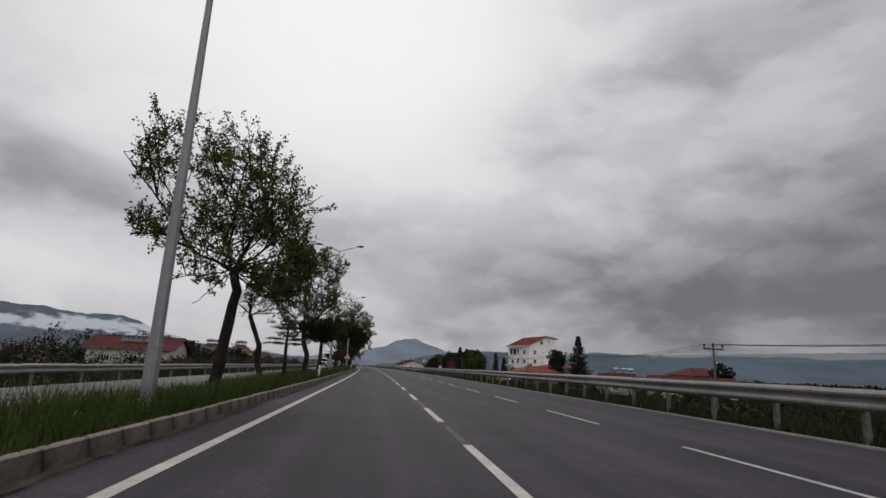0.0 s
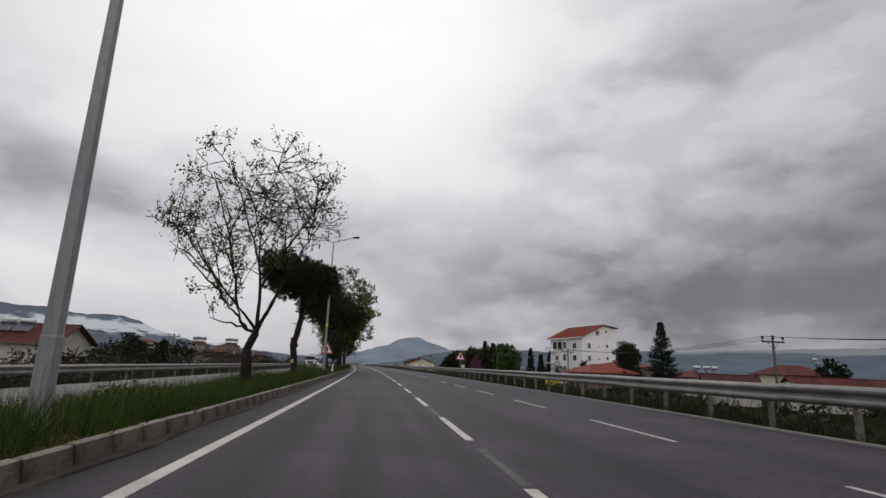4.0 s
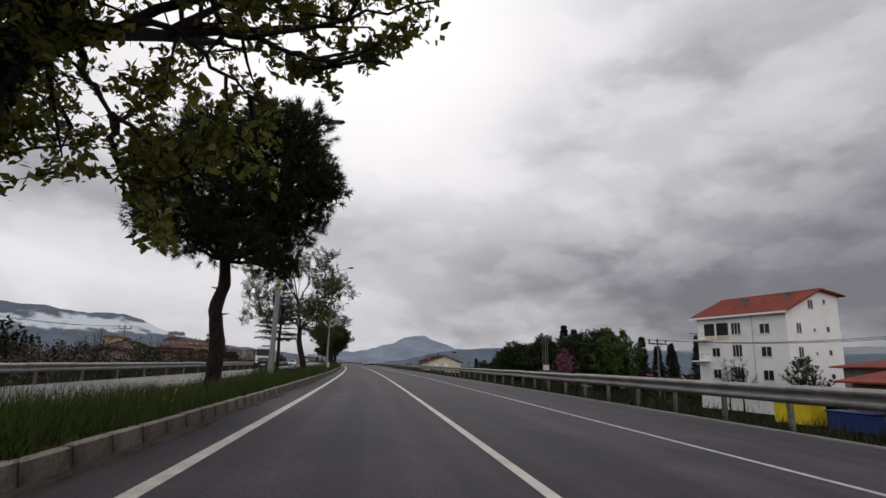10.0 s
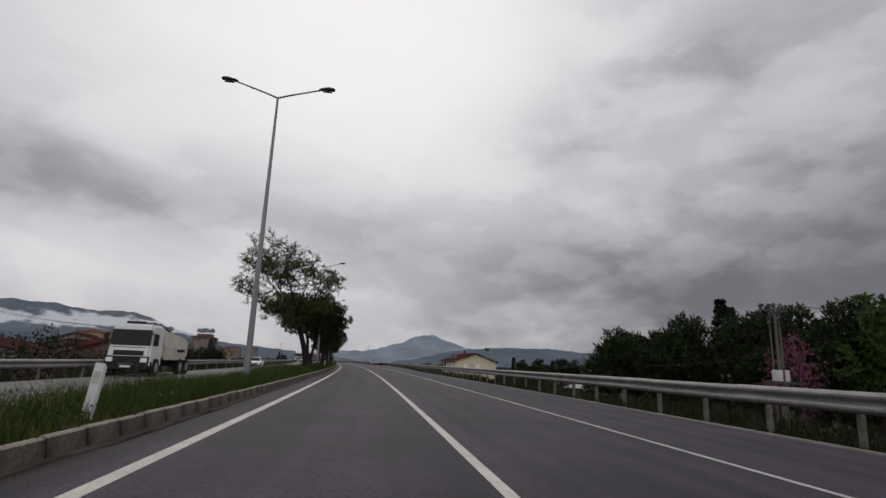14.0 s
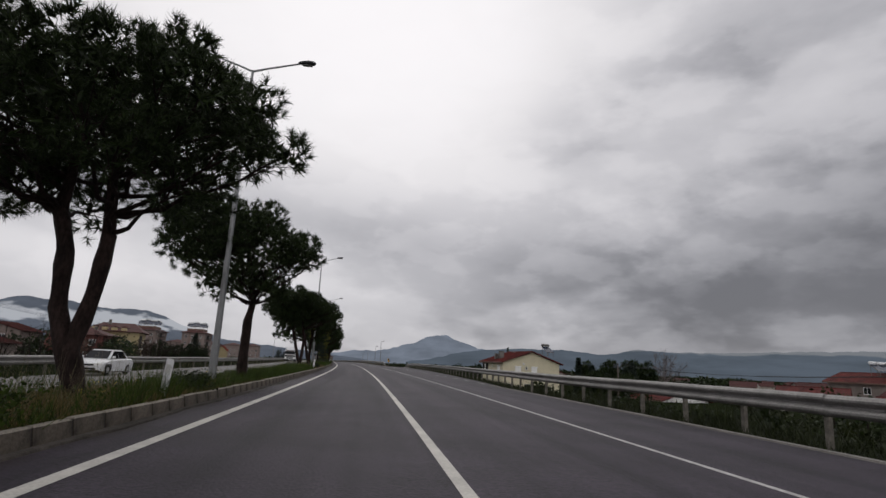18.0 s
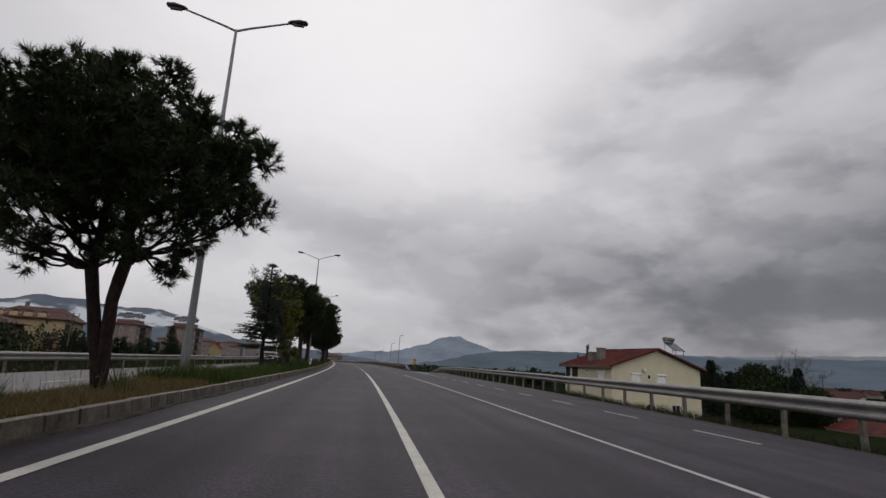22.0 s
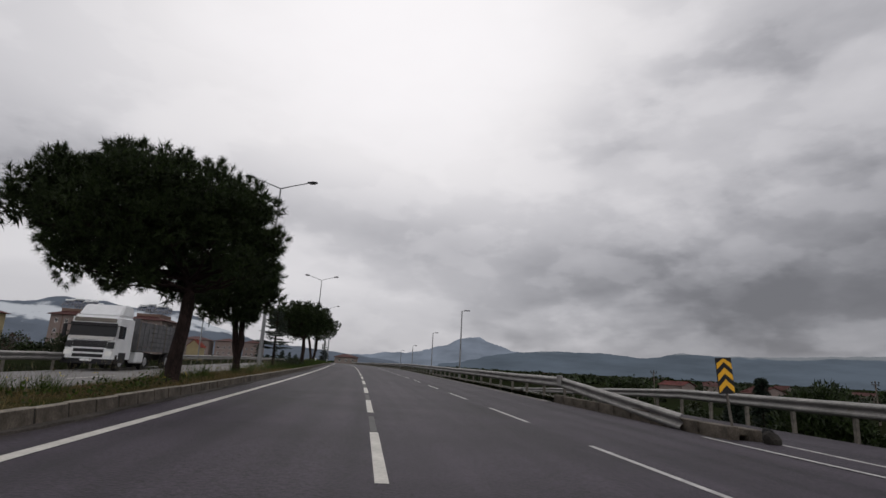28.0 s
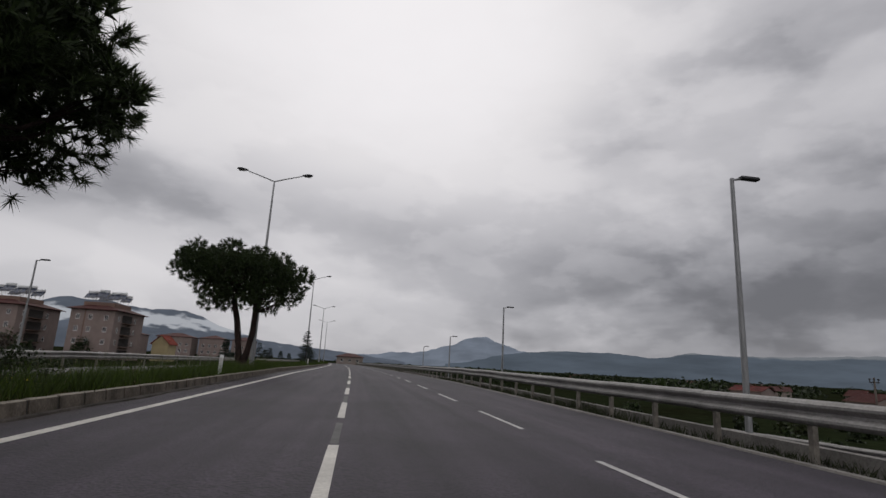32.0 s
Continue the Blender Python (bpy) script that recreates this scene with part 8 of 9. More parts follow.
def build_vehicles():
    # articulated truck
    t = thing("articulated_lorry", at(329.4, -11.0, -0.30), "white articulated lorry with a dark slatted open trailer", "truck", "road vehicles")
    truck_cab(t, "truck_white", 2.95, 0.0, 2.3)
    part("chassis", boxes((-0.5, 0.3, 0.55, 0.5, 11.8, 0.95)), M["dirt_and_shade"], t)
    tr = part("trailer_bed", boxes((-1.25, 2.9, 1.1, 1.25, 11.9, 1.35)), M["trailer"], t)
    for s in (-1, 1):
        for i in range(5):
            z = 1.42 + 0.29 * i
            part("side_board", boxes((s * 1.25 - 0.025, 2.9, z, s * 1.25 + 0.025, 11.9, z + 0.24)), M["trailer"], tr)
        for i in range(13):
            y = 2.9 + 8.9 * i / 12
            part("stake", boxes((s * 1.29 - 0.02, y, 1.2, s * 1.29 + 0.02, y + 0.08, 2.92)), M["post"] if i % 3 == 0 else M["trailer"], tr)
        part("fuel_tank", boxes((s * 1.05 - 0.2, 3.0, 0.42, s * 1.05 + 0.2, 4.2, 1.05), bevel=0.06), M["truck_white"], t)
    part("head_board", boxes((-1.25, 2.85, 1.35, 1.25, 2.9, 3.0)), M["trailer"], tr)
    part("tail_board", boxes((-1.25, 11.9, 1.35, 1.25, 11.95, 2.9)), M["trailer"], tr)
    for y in (1.1, 4.6, 8.4, 9.7, 11.0):
        for x in (-1.05, 1.05):
            wheel(t, x, y, 0.5, 0.32)
    # tanker truck
    t = thing("tank_truck", at(182.6, -10.95, -0.30), "muddy white truck carrying a cream suction tank", "truck", "road vehicles")
    truck_cab(t, "truck_white", 2.95, 0.0, 1.95, False, 1.15)
    part("chassis", boxes((-0.5, 0.3, 0.55, 0.5, 7.6, 0.95)), M["dirt_and_shade"], t)
    bm = bmesh.new()
    for x0, x1, y0, y1, za, zb in ((-1.15, 1.15, 2.25, 6.9, 1.05, 2.35),):
        box(bm, x0, y0, za, x1, y1, zb)
    for v in bm.verts:
        if v.co.z > 2:
            v.co.x *= 0.8
            v.co.z += 0.45 if v.co.y < 4 else 0.0
            v.co.y += 0.1 if v.co.y < 4 else 0.55
    bmesh.ops.bevel(bm, geom=list(bm.edges), offset=0.16, segments=3, affect="EDGES")
    tk = part("tank", bm, M["tank"], t, smooth=False)
    for sx in (-1, 1):
        part("side_locker", boxes((sx * 1.12 - 0.04, 2.4, 0.95, sx * 1.12 + 0.04, 6.4, 1.75), bevel=0.02), M["tank"], tk)
        part("dark_slot", boxes((sx * 1.17 - 0.015, 4.6, 1.45, sx * 1.17 + 0.015, 6.0, 1.62)), M["black"], tk)
    for y in (3.2, 4.8, 6.3):
        part("band", boxes((-1.0, y, 2.30, 1.0, y + 0.07, 2.36)), M["tank"], tk)
    part("hose_reel", tubes(([(-0.35, 2.6, 2.95), (0.35, 2.6, 2.95)], [0.22, 0.22]), sides=12), M["iron"], t)
    part("boom", tubes(([(0.3, 2.2, 2.9), (0.35, 3.2, 3.1), (0.4, 5.0, 2.75)], [0.07, 0.08, 0.07]), sides=8), M["iron"], t)
    part("roof_beacon", boxes((-0.5, 0.5, 2.95, 0.5, 0.75, 3.1), bevel=0.03), M["black"], t)
    for y in (1.1, 5.4, 6.7):
        for x in (-1.05, 1.05):
            wheel(t, x, y, 0.52, 0.32)
    saloon_car(221.2, -10.75)


def saloon_car(y, d):
    t = thing("car", at(y, d, -0.29) @ Matrix.Scale(0.9, 4), "small white saloon car on the opposite carriageway", "car", "road vehicles")
    # side line from the bumper over bonnet, roof and boot, then lofted across the width
    low = [(0.02, 0.30), (0.0, 0.50), (0.06, 0.66), (0.22, 0.74), (0.95, 0.86), (3.35, 0.92), (4.05, 0.90), (4.2, 0.74), (4.22, 0.45), (4.15, 0.28)]
    bm = bmesh.new()
    rings = []
    for x, tuck in ((-0.82, 0.07), (-0.70, 0.0), (0.70, 0.0), (0.82, 0.07)):
        rings.append([bm.verts.new((x, q + (tuck * 2.2 if q < 1 else -tuck * 1.6 if q > 3.5 else 0), z - tuck)) for q, z in low])
    n = len(low)
    for a, b in zip(rings, rings[1:]):
        for i in range(n):
            bm.faces.new((a[i], a[(i + 1) % n], b[(i + 1) % n], b[i]))
    bm.faces.new(rings[0][::-1])
    bm.faces.new(rings[-1])
    bmesh.ops.recalc_face_normals(bm, faces=list(bm.faces))
    body = part("body", bm, M["truck_white"], t)
    bm = boxes((-0.72, 0.98, 0.84, 0.72, 3.75, 1.40))
    for v in bm.verts:
        if v.co.z > 1.2:
            v.co.x *= 0.80
            v.co.y = 1.75 if v.co.y < 2 else 3.05
    bmesh.ops.bevel(bm, geom=list(bm.edges), offset=0.07, segments=2, affect="EDGES")
    cabin = part("cabin", bm, M["truck_white"], body)
    v = [(-0.62, 1.09, 0.90), (0.62, 1.09, 0.90), (0.53, 1.66, 1.32), (-0.53, 1.66, 1.32)]
    v = [(x, q - 0.03, z + 0.025) for x, q, z in v]
    child("windscreen", mesh("windscreen", v + [(x, q + 0.02, z - 0.02) for x, q, z in v], [(0, 1, 2, 3), (0, 4, 5, 1), (1, 5, 6, 2), (2, 6, 7, 3), (3, 7, 4, 0)], M["screen"]), body)
    for s in (-1, 1):
        for y0, y1, u0, u1 in ((1.30, 2.22, 1.76, 2.24), (2.30, 3.30, 2.30, 2.95)):
            v = [(s * 0.715, y0, 0.92), (s * 0.715, y1, 0.92), (s * 0.612, u1, 1.32), (s * 0.612, u0, 1.32)]
            v = [(x + s * 0.008, q, z) for x, q, z in v]
            child("side_window", mesh("side_window", v + [(x - s * 0.03, q, z) for x, q, z in v], [(0, 1, 2, 3), (0, 4, 5, 1), (1, 5, 6, 2), (2, 6, 7, 3), (3, 7, 4, 0)], M["screen"]), body)
        part("headlight", boxes((s * 0.58 - 0.17, 0.02, 0.54, s * 0.58 + 0.17, 0.20, 0.68), bevel=0.03), M["light"], body)
        part("mirror", boxes((s * 0.84 - 0.08, 1.28, 0.92, s * 0.84 + 0.08, 1.36, 1.05), bevel=0.02), M["truck_white"], body)
        part("wheel_arch", boxes((s * 0.80 - 0.03, 0.46, 0.2, s * 0.80 + 0.03, 1.14, 0.62), bevel=0.12), M["black"], body)
    part("grille", boxes((-0.42, -0.015, 0.52, 0.42, 0.05, 0.62), bevel=0.01), M["black"], body)
    part("air_intake", boxes((-0.55, -0.015, 0.32, 0.55, 0.05, 0.42), bevel=0.01), M["black"], body)
    part("number_plate", boxes((-0.26, -0.035, 0.43, 0.26, -0.012, 0.52)), M["sign_white"], body, "plain white plate")
    for yy in (0.8, 3.4):
        for x in (-0.74, 0.74):
            wheel(t, x, yy, 0.30, 0.2)


def container(m, mat, label):
    t = thing("waste_container", m, label, "container", "waste containers")
    b = part("body", boxes((-0.9, -0.6, 0.12, 0.9, 0.6, 1.15), bevel=0.05), M[mat], t)
    part("lid", boxes((-0.95, -0.65, 1.15, 0.95, 0.65, 1.25), bevel=0.04), M[mat], t)
    for x in (-0.7, 0.7):
        for y in (-0.45, 0.45):
            part("castor", boxes((x - 0.06, y - 0.06, -0.05, x + 0.06, y + 0.06, 0.12)), M["rubber"], t)


warning_sign(at(92.45, -2.15, 0.1), 1.73, 1.5, 1.15)
warning_sign(at(106.35, 12.6, -0.3), 2.17, 0, 1.2)
for y, d, le in ((33.3, -1.28, (0, 3)), (88.4, -1.28, (3, 6)), (86.6, -3.1, (0, 2)), (157.8, -1.4, (0, 6)), (203.9, -1.28, (0, 5)), (238.3, -1.28, (0, 5)), (281.5, -1.28, (0, 8)), (361.2, -1.28, (0, 1)), (403, -1.28, (0, 0))):
    delineator(y, d, le, 0.78)
def brick_heap():
    rng = random.Random(77)
    t = thing("brick_heap", at(253.6, 17.6, -1.0), "heap of broken red bricks and tiles behind the guardrail", "rubble")
    me = bpy.data.meshes.new("brick")
    bm = boxes((-0.12, -0.055, -0.04, 0.12, 0.055, 0.04))
    bm.to_mesh(me)
    bm.free()
    me.materials.append(M["tile"])
    for i in range(150):
        a, r = rng.uniform(0, 6.28), rng.random() ** 0.6
        h = 0.55 * (1 - r) * rng.random() ** 0.5
        child("brick", me, t, pose(1.0 * r * math.cos(a), 1.9 * r * math.sin(a), h + 0.03 - 0.35 * max(0, r * math.cos(a)), rng.uniform(-30, 30), rng.uniform(-30, 30), rng.uniform(0, 180)))


brick_heap()
chevron_sign()
build_gore()
build_poles()
build_vehicles()
container(pose(35.7, 153.0, -3.0, 0, 0, 98) @ Matrix.Diagonal((2.1, 1.5, 1.7, 1)), "bin_yellow", "yellow metal waste container behind the guardrail")
container(pose(36.3, 147.6, -3.0, 0, 0, 98) @ Matrix.Diagonal((2.2, 1.5, 1.4, 1)), "bin_blue", "dark blue metal waste container behind the guardrail")

# ---- trees and woods beyond the road ----
def place(x, y, z, turn=0.0):
    return pose(x, y, z, 0, 0, turn)


def pruned_tree(m):
    """A hard-cut conifer: a dark bushy foot, a bare leader with a tufted head and two side arms."""
    rng = np.random.default_rng(77)
    t = thing("pruned_conifer", m, "hard-pruned dark conifer with two side arms over a bushy foot", "conifer", "garden trees")
    wood = Wood()
    wood.limb(np.array([(0, 0, -0.2), (0.05, 0, 5.0), (0.1, 0, 8.2), (0.0, 0, 10.6)]), 0.16, 0.05, 8, 0.2)
    roots = [np.array((0.03 * k, 0, 8.3 + 0.25 * k)) for k in range(10)]
    for s in (-1, 1):
        arm = bez(np.array((0.1, 0, 7.8)), np.array((s * 0.7, 0, 7.9)), np.array((s * 1.35, 0, 8.6)), 6)
        wood.limb(arm, 0.07, 0.03, 6, 0.2)
        roots += list(arm[2:])
    child("trunk", wood.mesh("trunk", M["bark"]), t)
    foot = in_crown(rng, 260, (0.2, 0, 6.6), (1.9, 1.8, 1.3), 0.4)
    p = np.concatenate([np.repeat(np.array(roots), 9, axis=0) + rng.normal(0, 0.09, (len(roots) * 9, 3)), np.array(foot)])
    u = rng.normal(0, 0.6, p.shape) + np.array((0, 0, 0.5))
    child("crown", quads("crown", brushes(rng, p, u, 0.15, 0.22, 0.05, 12, 1.0), M["needle"], 3), t)


def build_right_trees():
    cedar("spruce", place(55.4, 144.5, -3.4), 71, 14.8, 1.0, 4.4, "tall dark spruce behind low red roofs", 0.28, 0.0, layers=66, group="garden trees")
    cedar("spruce", place(50.5, 146.5, -3.4), 72, 8.0, 1.0, 2.8, "dark young spruce beside a taller one", 0.18, 0.0, layers=34, group="garden trees")
    round_pine("umbrella_pine", place(52.0, 151.9, -3.4), 73, 10.8, 5.2, -2.6, 2.6, "round dark pine in a garden", 0.2, group="garden trees")
    # the dark grove
    grove = [(22.0, 208.5, 7.6, 3.2), (25.0, 213.0, 8.2, 3.6), (26.5, 203.0, 8.8, 3.4), (31.0, 197.5, 9.6, 3.6), (29.0, 209.0, 9.0, 3.8), (35.5, 200.0, 10.2, 3.4), (33.0, 190.5, 9.4, 3.0)]
    for i, (x, y, top, r) in enumerate(grove):
        round_pine("umbrella_pine", place(x, y, -3.4), 80 + i, top + 1.2, 1.2, -r * 1.1, r * 1.1, "dense dark pine in a roadside grove", 0.22, dense=1.3, group="grove trees")
    for x, y, s in ((32.5, 187.0, 90), (36.0, 188.5, 91)):
        garden_tree("poplar", place(x, y, -3.4), s, 11.2, 2.0, -2.6, 2.6, "fresh green broad-leaved tree at the edge of a grove", 60, 380, 0.2, 0.17, "leaf_green", group="grove trees")
    garden_tree("judas_tree", place(25.2, 186.5, -3.4), 92, 7.9, 1.6, -2.2, 2.2, "Judas tree in purple-pink blossom before dark pines", 20, 200, 0.12, 0.12, "blossom", group="grove trees")
    cedar("cedar", place(31.0, 203.0, -3.4), 93, 12.6, 5, 2.0, "dark cedar rising out of the grove", 0.2, 0.2, group="grove trees")
    cedar("cedar", place(34.0, 206.0, -3.4), 94, 12.2, 5, 2.0, "dark cedar rising out of the grove", 0.2, 0.2, group="grove trees")
    for i, (x, y, top, r) in enumerate(((44.0, 199, 11.0, 1.9), (47.5, 200.2, 9.5, 2.0), (50.5, 201, 10.2, 1.9), (57.0, 203.0, 12.0, 2.2), (55.0, 208, 9.0, 1.8))):
        cedar("spruce", place(x, y, -3.6), 100 + i, top, 0.8, r, "slim dark spruce in a row of garden trees", 0.14, 0.25, group="garden trees")
    garden_tree("fruit_tree", place(30.0, 226.4, -4.2), 110, 10.8, 2.0, -3.2, 3.2, "half-bare fruit tree with reddish young leaves", 7, 260, 0.14, 0.13, "leaf_plane", group="garden trees")
    garden_tree("lime_tree", place(29.0, 219.5, -4.0), 111, 9.6, 1.0, -2.6, 2.6, "bright yellow-green leafy tree before dark pines", 50, 260, 0.16, 0.16, "leaf_bright", group="garden trees")
    for i, (x, y, s) in enumerate(((47.6, 166.0, 2.6), (44.2, 175.5, 2.0), (43.0, 171.0, 1.8))):
        garden_tree("fruit_tree", place(x, y, -3.2), 120 + i, 5.4 + s * 0.6, 1.6, -s, s, "small green tree in front of the white house", 40 if i == 0 else 5, 160, 0.1, 0.15, "leaf_dark", group="garden trees")
    garden_tree("bare_tree", place(68.0, 342.9, -5), 130, 13.5, 2.4, -7.0, 7.0, "large leafless tree with pale fine twigs", 0, 1100, 0.2, bark="twig_pale", group="garden trees")
    garden_tree("bare_tree", place(72.0, 349, -5), 131, 12.5, 2.4, -5.2, 5.2, "large leafless tree with pale fine twigs", 0, 500, 0.2, bark="twig_pale", group="garden trees")
    for i, (x, y, top, r) in enumerate(((41.5, 305.5, 7.4, 2.2), (44.5, 309.0, 8.6, 2.0), (36.5, 312.0, 7.8, 2.4), (33.0, 310.5, 9.2, 1.2), (60.0, 340.0, 8.6, 2.6), (56.0, 338.0, 8.4, 2.0), (10.0, 345.0, 5.6, 1.6), (16.5, 352.0, 7.0, 1.6), (20.5, 355.0, 5.4, 1.8))):
        cedar("spruce", place(x, y, -5), 140 + i, top, 0.6, r, "dark garden spruce below the road", 0.15, 0.1, group="garden trees")
    for i, (x, y, s) in enumerate(((33.5, 300.5, 3.0), (39.0, 299.0, 2.6), (8.0, 332.0, 2.6), (14.0, 340.0, 2.8), (3.0, 352.0, 2.2))):
        round_pine("umbrella_pine", place(x, y, -5), 150 + i, 6.2, 1.0, -s, s, "dark round tree below the road", 0.16, group="garden trees")
    for i, (x, y, r, top) in enumerate(((37, 318, 2.6, 8.4), (42, 316, 2.8, 8.8), (56, 336, 3.2, 9.4), (61, 338, 2.8, 9.0), (66, 356, 3.2, 8.0), (48, 322, 2.4, 7.6))):
        round_pine("round_tree", place(x, y, -5), 155 + i, top, 1.0, -r, r, "bushy dark tree in a garden below the road", 0.16, group="garden trees")
    pruned_tree(place(19.6, 324.5, -4.6))
    garden_tree("broad_tree", place(114, 168.6, -4), 160, 10.6, 2, -4.5, 4.5, "round dark tree in the valley", 60, 240, 0.2, 0.3, "leaf_dark", group="garden trees")


def wood_belt(name, label, centres, seed, leaf, per, mats, group=""):
    """Uneven masses of trees and bushes, each centre (x, y, z, radius, height)."""
    rng = np.random.default_rng(seed)
    sets = [[] for _ in mats]
    stems = bmesh.new()
    for i, (x, y, z, r, h) in enumerate(centres):
        n = int(58 + 30 * rng.random())
        c = in_crown(rng, n, (0, 0, h * 0.52), (r, r, h * 0.52), 0.15)
        k = int(rng.integers(len(mats)))
        sets[k].append(leaf_cloud(rng, [np.array((x, y, z)) + p for p in c], max(3, per // 2), (r * 0.13, r * 0.13, h * 0.08), leaf))
        tube(stems, [(x, y, z - 0.3), (x + 0.1 * r, y, z + h * 0.5)], [0.05 * r + 0.03, 0.02 * r + 0.01], 5)
    ob = None
    for k, s in enumerate(sets):
        if s:
            ob = new(name, quads(name, np.concatenate(s), M[mats[k]]))
            tagged(ob, label, "trees", group, "stuff")
    me = bpy.data.meshes.new("stems")
    stems.to_mesh(me)
    stems.free()
    me.materials.append(M["bark"])
    child("stems", me, ob)


def build_woods():
    rng = random.Random(21)
    # left: bushes and trees behind the far guardrail
    rows, low = [], []
    for i in range(320):
        y = rng.uniform(20, 430)
        d = -rng.uniform(17, 34)
        p = P(y, d)
        far = y > 225
        h = rng.uniform(0.7, 1.5) if far else rng.uniform(1.5, 3.0) + (1.3 if rng.random() < 0.3 else 0)
        if far and rng.random() < 0.12:
            h = rng.uniform(2.0, 3.2)
        (low if far else rows).append((p.x, p.y, -2.1, h * rng.uniform(0.45, 0.7), h))
    wood_belt("roadside_bushes", "tangled dark green bushes behind the far guardrail", rows, 5, 0.27, 13, ["leaf_dark", "twig", "leaf_dark"])
    wood_belt("roadside_bushes", "low dark green bushes and weeds behind the far guardrail", low, 25, 0.22, 15, ["leaf_dark", "weed", "leaf_dark"])
    for x, y, r, h in ((-70.5, 318.0, 4.6, 6.4), (-62.0, 322.0, 4.2, 6.2), (-66.0, 342.0, 4.0, 5.8), (-72.0, 365.0, 4.4, 6.4), (-78.0, 392.0, 4.2, 6.6)):
        garden_tree("broad_tree", place(x, y, -2.3), int(x * -3 + y), h, 0.8, -r * 0.62, r * 0.62, "round dark green garden tree beside the village houses", 34, 150, 0.16, 0.24, "leaf_dark", group="village trees")
    rows = []
    for i in range(120):
        y = rng.uniform(90, 520)
        d = -rng.uniform(45, 120)
        p = P(y, d)
        h = rng.uniform(4.0, 7.5)
        rows.append((p.x, p.y, -2.3, h * rng.uniform(0.4, 0.55), h))
    wood_belt("village_trees", "dark trees between the village houses", rows, 6, 0.5, 16, ["leaf_dark", "needle", "twig"])
    # brown bare trees
    spots = [(-33, 168), (-36, 176), (-40, 184), (-34, 205), (-37, 228), (-36, 236), (-42, 250), (-45, 262), (-40, 270), (-60, 322), (-66, 330), (-72, 345), (-80, 352)]
    first = garden_tree("bare_tree", place(-38, 196, -2.2), 170, 6.6, 0.8, -3.0, 3.0, "brown leafless tree between village houses", 0, 80, 0.14, group="bare trees")
    for i, (x, y) in enumerate(spots):
        copy_thing(first, place(x, y, -2.2, i * 47) @ Matrix.Diagonal((1, 1, 0.8 + 0.3 * ((i * 7) % 5) / 5, 1)))
    for x, y, s, h in ((-52, 160, 4.5, 8.0), (-46, 172, 4.0, 7.4), (-60, 178, 4.8, 8.6), (-75, 150, 5, 9.5), (-64, 140, 3.5, 8.2), (-30, 120, 2.6, 5.6), (-36, 128, 2.8, 5.6)):
        garden_tree("broad_tree", place(x, y, -2.3), int(x * -3 + y), h, 1.2, -s, s, "broad dark green tree beside the village", 30, 170, 0.2, 0.27, "leaf_dark", group="village trees")
    cedar("spruce", place(-92, 420, -2.5), 180, 12, 0.5, 5.0, "big dark rounded conifer by the opposite road", 0.3, 0.0, layers=50, group="village trees")
    for i in range(9):
        p = P(455 + 13 * i, -16 - rng.uniform(0, 7))
        cedar("spruce", place(p.x, p.y, -2.0), 190 + i, rng.uniform(4, 8), 0.5, 1.9, "dark conifer along the far road", 0.12, 0.0, layers=14, group="far conifers")
    # right: bank bushes
    rows = []
    for i in range(250):
        y = 5 + 0.89 * i + rng.uniform(-0.4, 0.4)
        d = rng.uniform(13.0, 15.6) if i % 4 else rng.uniform(16, 24)
        low = 118 < y < 152
        if low and d > 16:
            continue
        p = P(y, d)
        h = rng.uniform(0.35, 0.6) if low else rng.uniform(0.9, 1.5) + 0.11 * (d - 13)
        rows.append((p.x, p.y, lerp(d, [(13.0, -0.85), (15, -1.6), (18, -2.3), (25, -3.2)]), h * rng.uniform(0.6, 0.9), h))
    wood_belt("bank_bushes", "dark bushes and brambles on the embankment", rows, 7, 0.24, 10, ["leaf_dark", "needle", "weed"])
    rows = []
    for i in range(60):
        y = rng.uniform(232, 300)
        d = lerp(y, RAMP) + rng.uniform(3, 9)
        p = P(y, d)
        h = rng.uniform(0.6, 1.5)
        rows.append((p.x, p.y, -1.6 - 0.12 * (d - lerp(y, RAMP)), h * 0.7, h))
    wood_belt("bank_bushes", "dark bushes and brambles on the embankment", rows, 17, 0.18, 15, ["leaf_dark", "needle", "weed"])
    rows = []
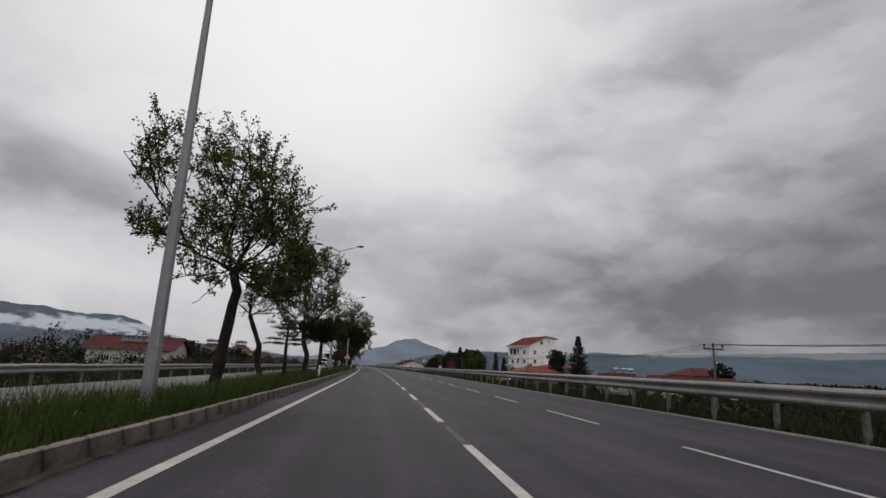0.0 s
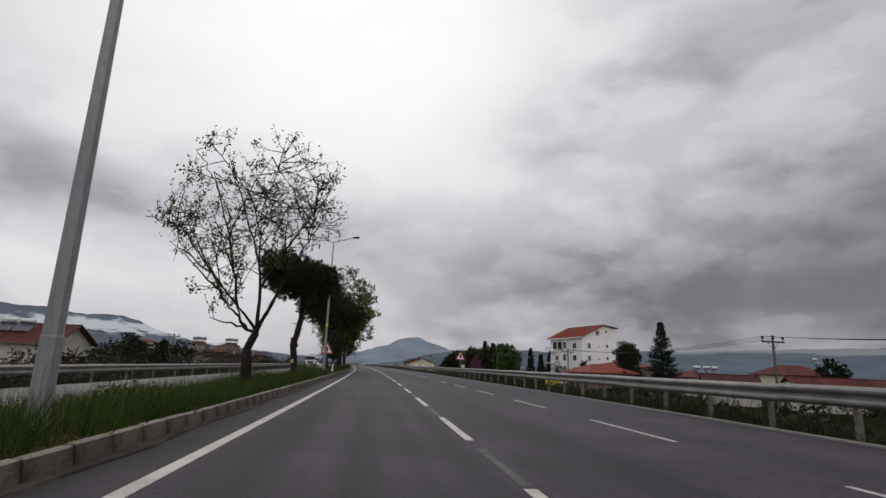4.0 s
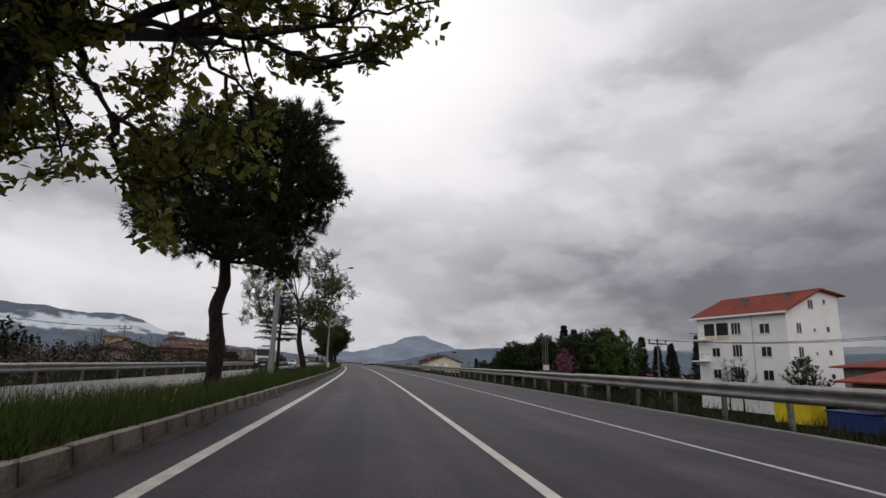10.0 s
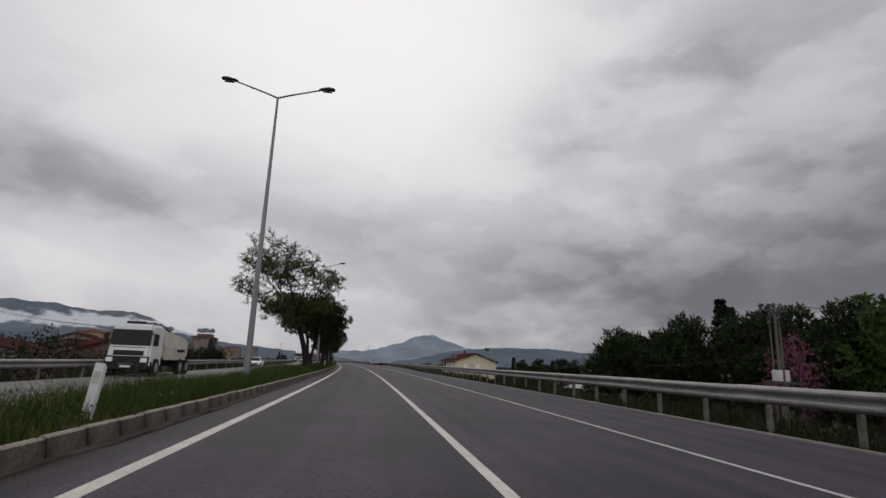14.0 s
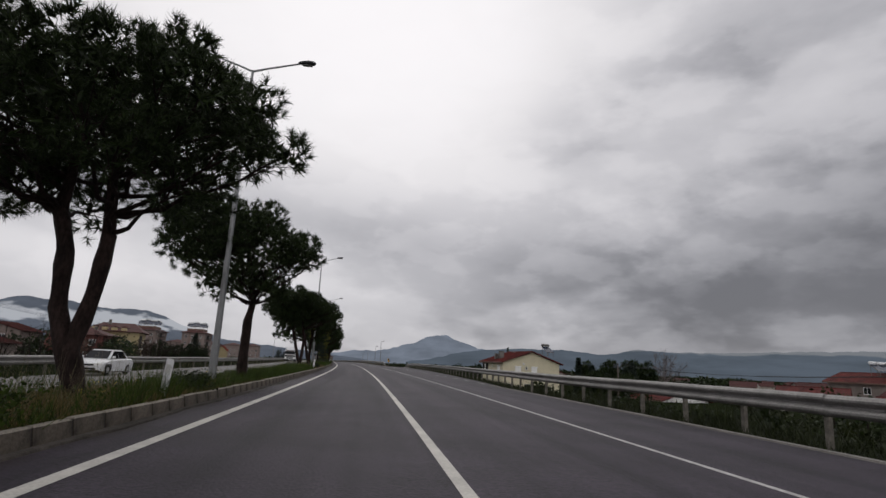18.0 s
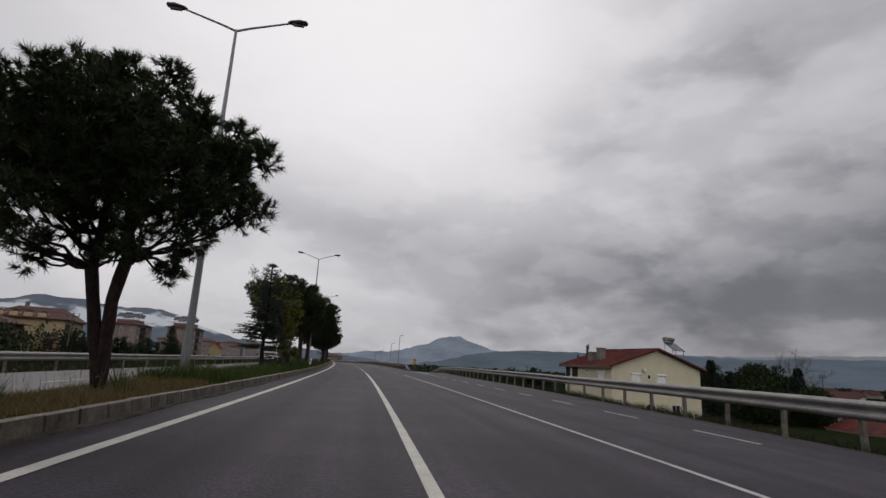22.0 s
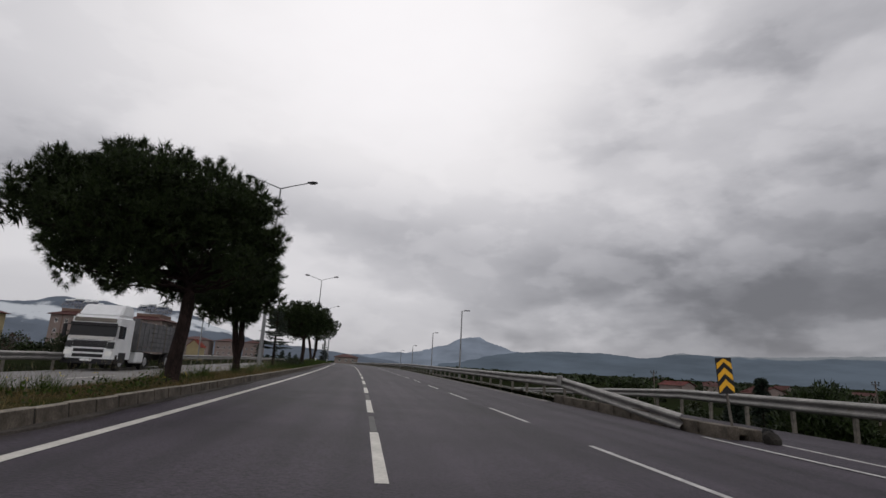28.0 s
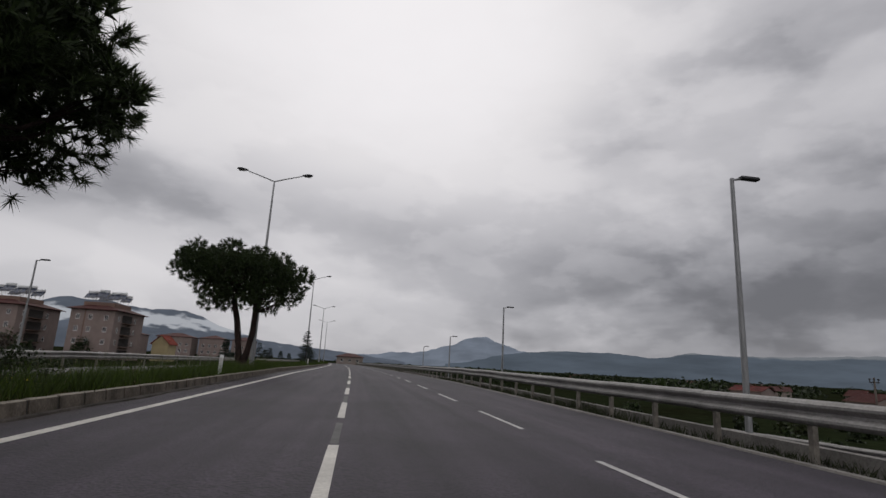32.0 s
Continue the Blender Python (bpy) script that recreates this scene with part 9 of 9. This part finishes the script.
    for i in range(170):
        y = rng.uniform(60, 420)
        d = rng.uniform(26, 110)
        if 140 < y < 190 and 30 < d < 66 or 284 < y < 316 and 26 < d < 52:
            continue
        p = P(y, d)
        h = rng.uniform(1.5, 4.2) if y < 290 else rng.uniform(1.0, 2.6)
        rows.append((p.x, p.y, -3.7 if d < 60 else -4.3, h * rng.uniform(0.5, 0.7), h))
    for i in range(16):
        rows.append((40 + 0.85 * i, 146.5 + 0.16 * i + rng.uniform(-0.5, 0.5), -3.6, 0.9, rng.uniform(1.5, 2.4)))
    for i in range(14):
        rows.append((43.5 + 0.75 * i, 164.0 + 0.2 * i + rng.uniform(-0.5, 0.5), -3.6, 0.8, rng.uniform(2.0, 3.2)))
    wood_belt("garden_bushes", "dark hedges and fruit trees between the gardens", rows, 8, 0.36, 15, ["leaf_dark", "needle", "weed"])
    rows = []
    for i in range(300):
        a = radians(rng.uniform(-22, 66))
        r = 380 * (1 + 5.5 * rng.random() ** 1.6)
        x, y = r * math.sin(a), 200 + r * math.cos(a)
        h = rng.uniform(3, 7)
        rows.append((x, y, -5.5 - r * 0.0008, h * rng.uniform(0.8, 2.6), h))
    wood_belt("valley_trees", "dark lines of trees across the valley fields", rows, 9, 2.0, 5, ["leaf_dark", "needle"])
    rows = []
    for i in range(60):
        p = P(rng.uniform(470, 720), rng.uniform(13, 60))
        h = rng.uniform(2, 4.5)
        rows.append((p.x, p.y, -3.6, h * 0.6, h))
    wood_belt("far_trees", "dark trees beyond the far bend of the road", rows, 10, 0.5, 12, ["leaf_dark", "needle"])


def build_shrubs():
    L = "leafy weed clump growing in the median grass"
    for i, (y, d, w, h) in enumerate(((193.9, -1.7, 0.55, 0.6), (195.6, -2.4, 0.5, 0.5), (268, -2.2, 1.1, 0.9), (273.5, -1.8, 1.0, 1.0), (338, -1.9, 1.0, 0.8), (350.5, -2.4, 0.9, 0.7), (199, -1.7, 0.7, 0.6), (206, -1.5, 0.5, 0.45), (148, -2.6, 0.6, 0.5), (52, -1.7, 0.6, 0.5), (241, -1.3, 0.35, 0.4), (343, -1.8, 0.8, 0.7), (131.5, -2.4, 0.7, 0.55), (4, -2.6, 0.8, 0.6))):
        shrub("weed_clump", at(y, d, 0.12), 200 + i, (w, w, h), "leaf_dark" if i % 3 else "grass", L, 34, 60, 0.06)


build_right_trees()
build_woods()
build_shrubs()
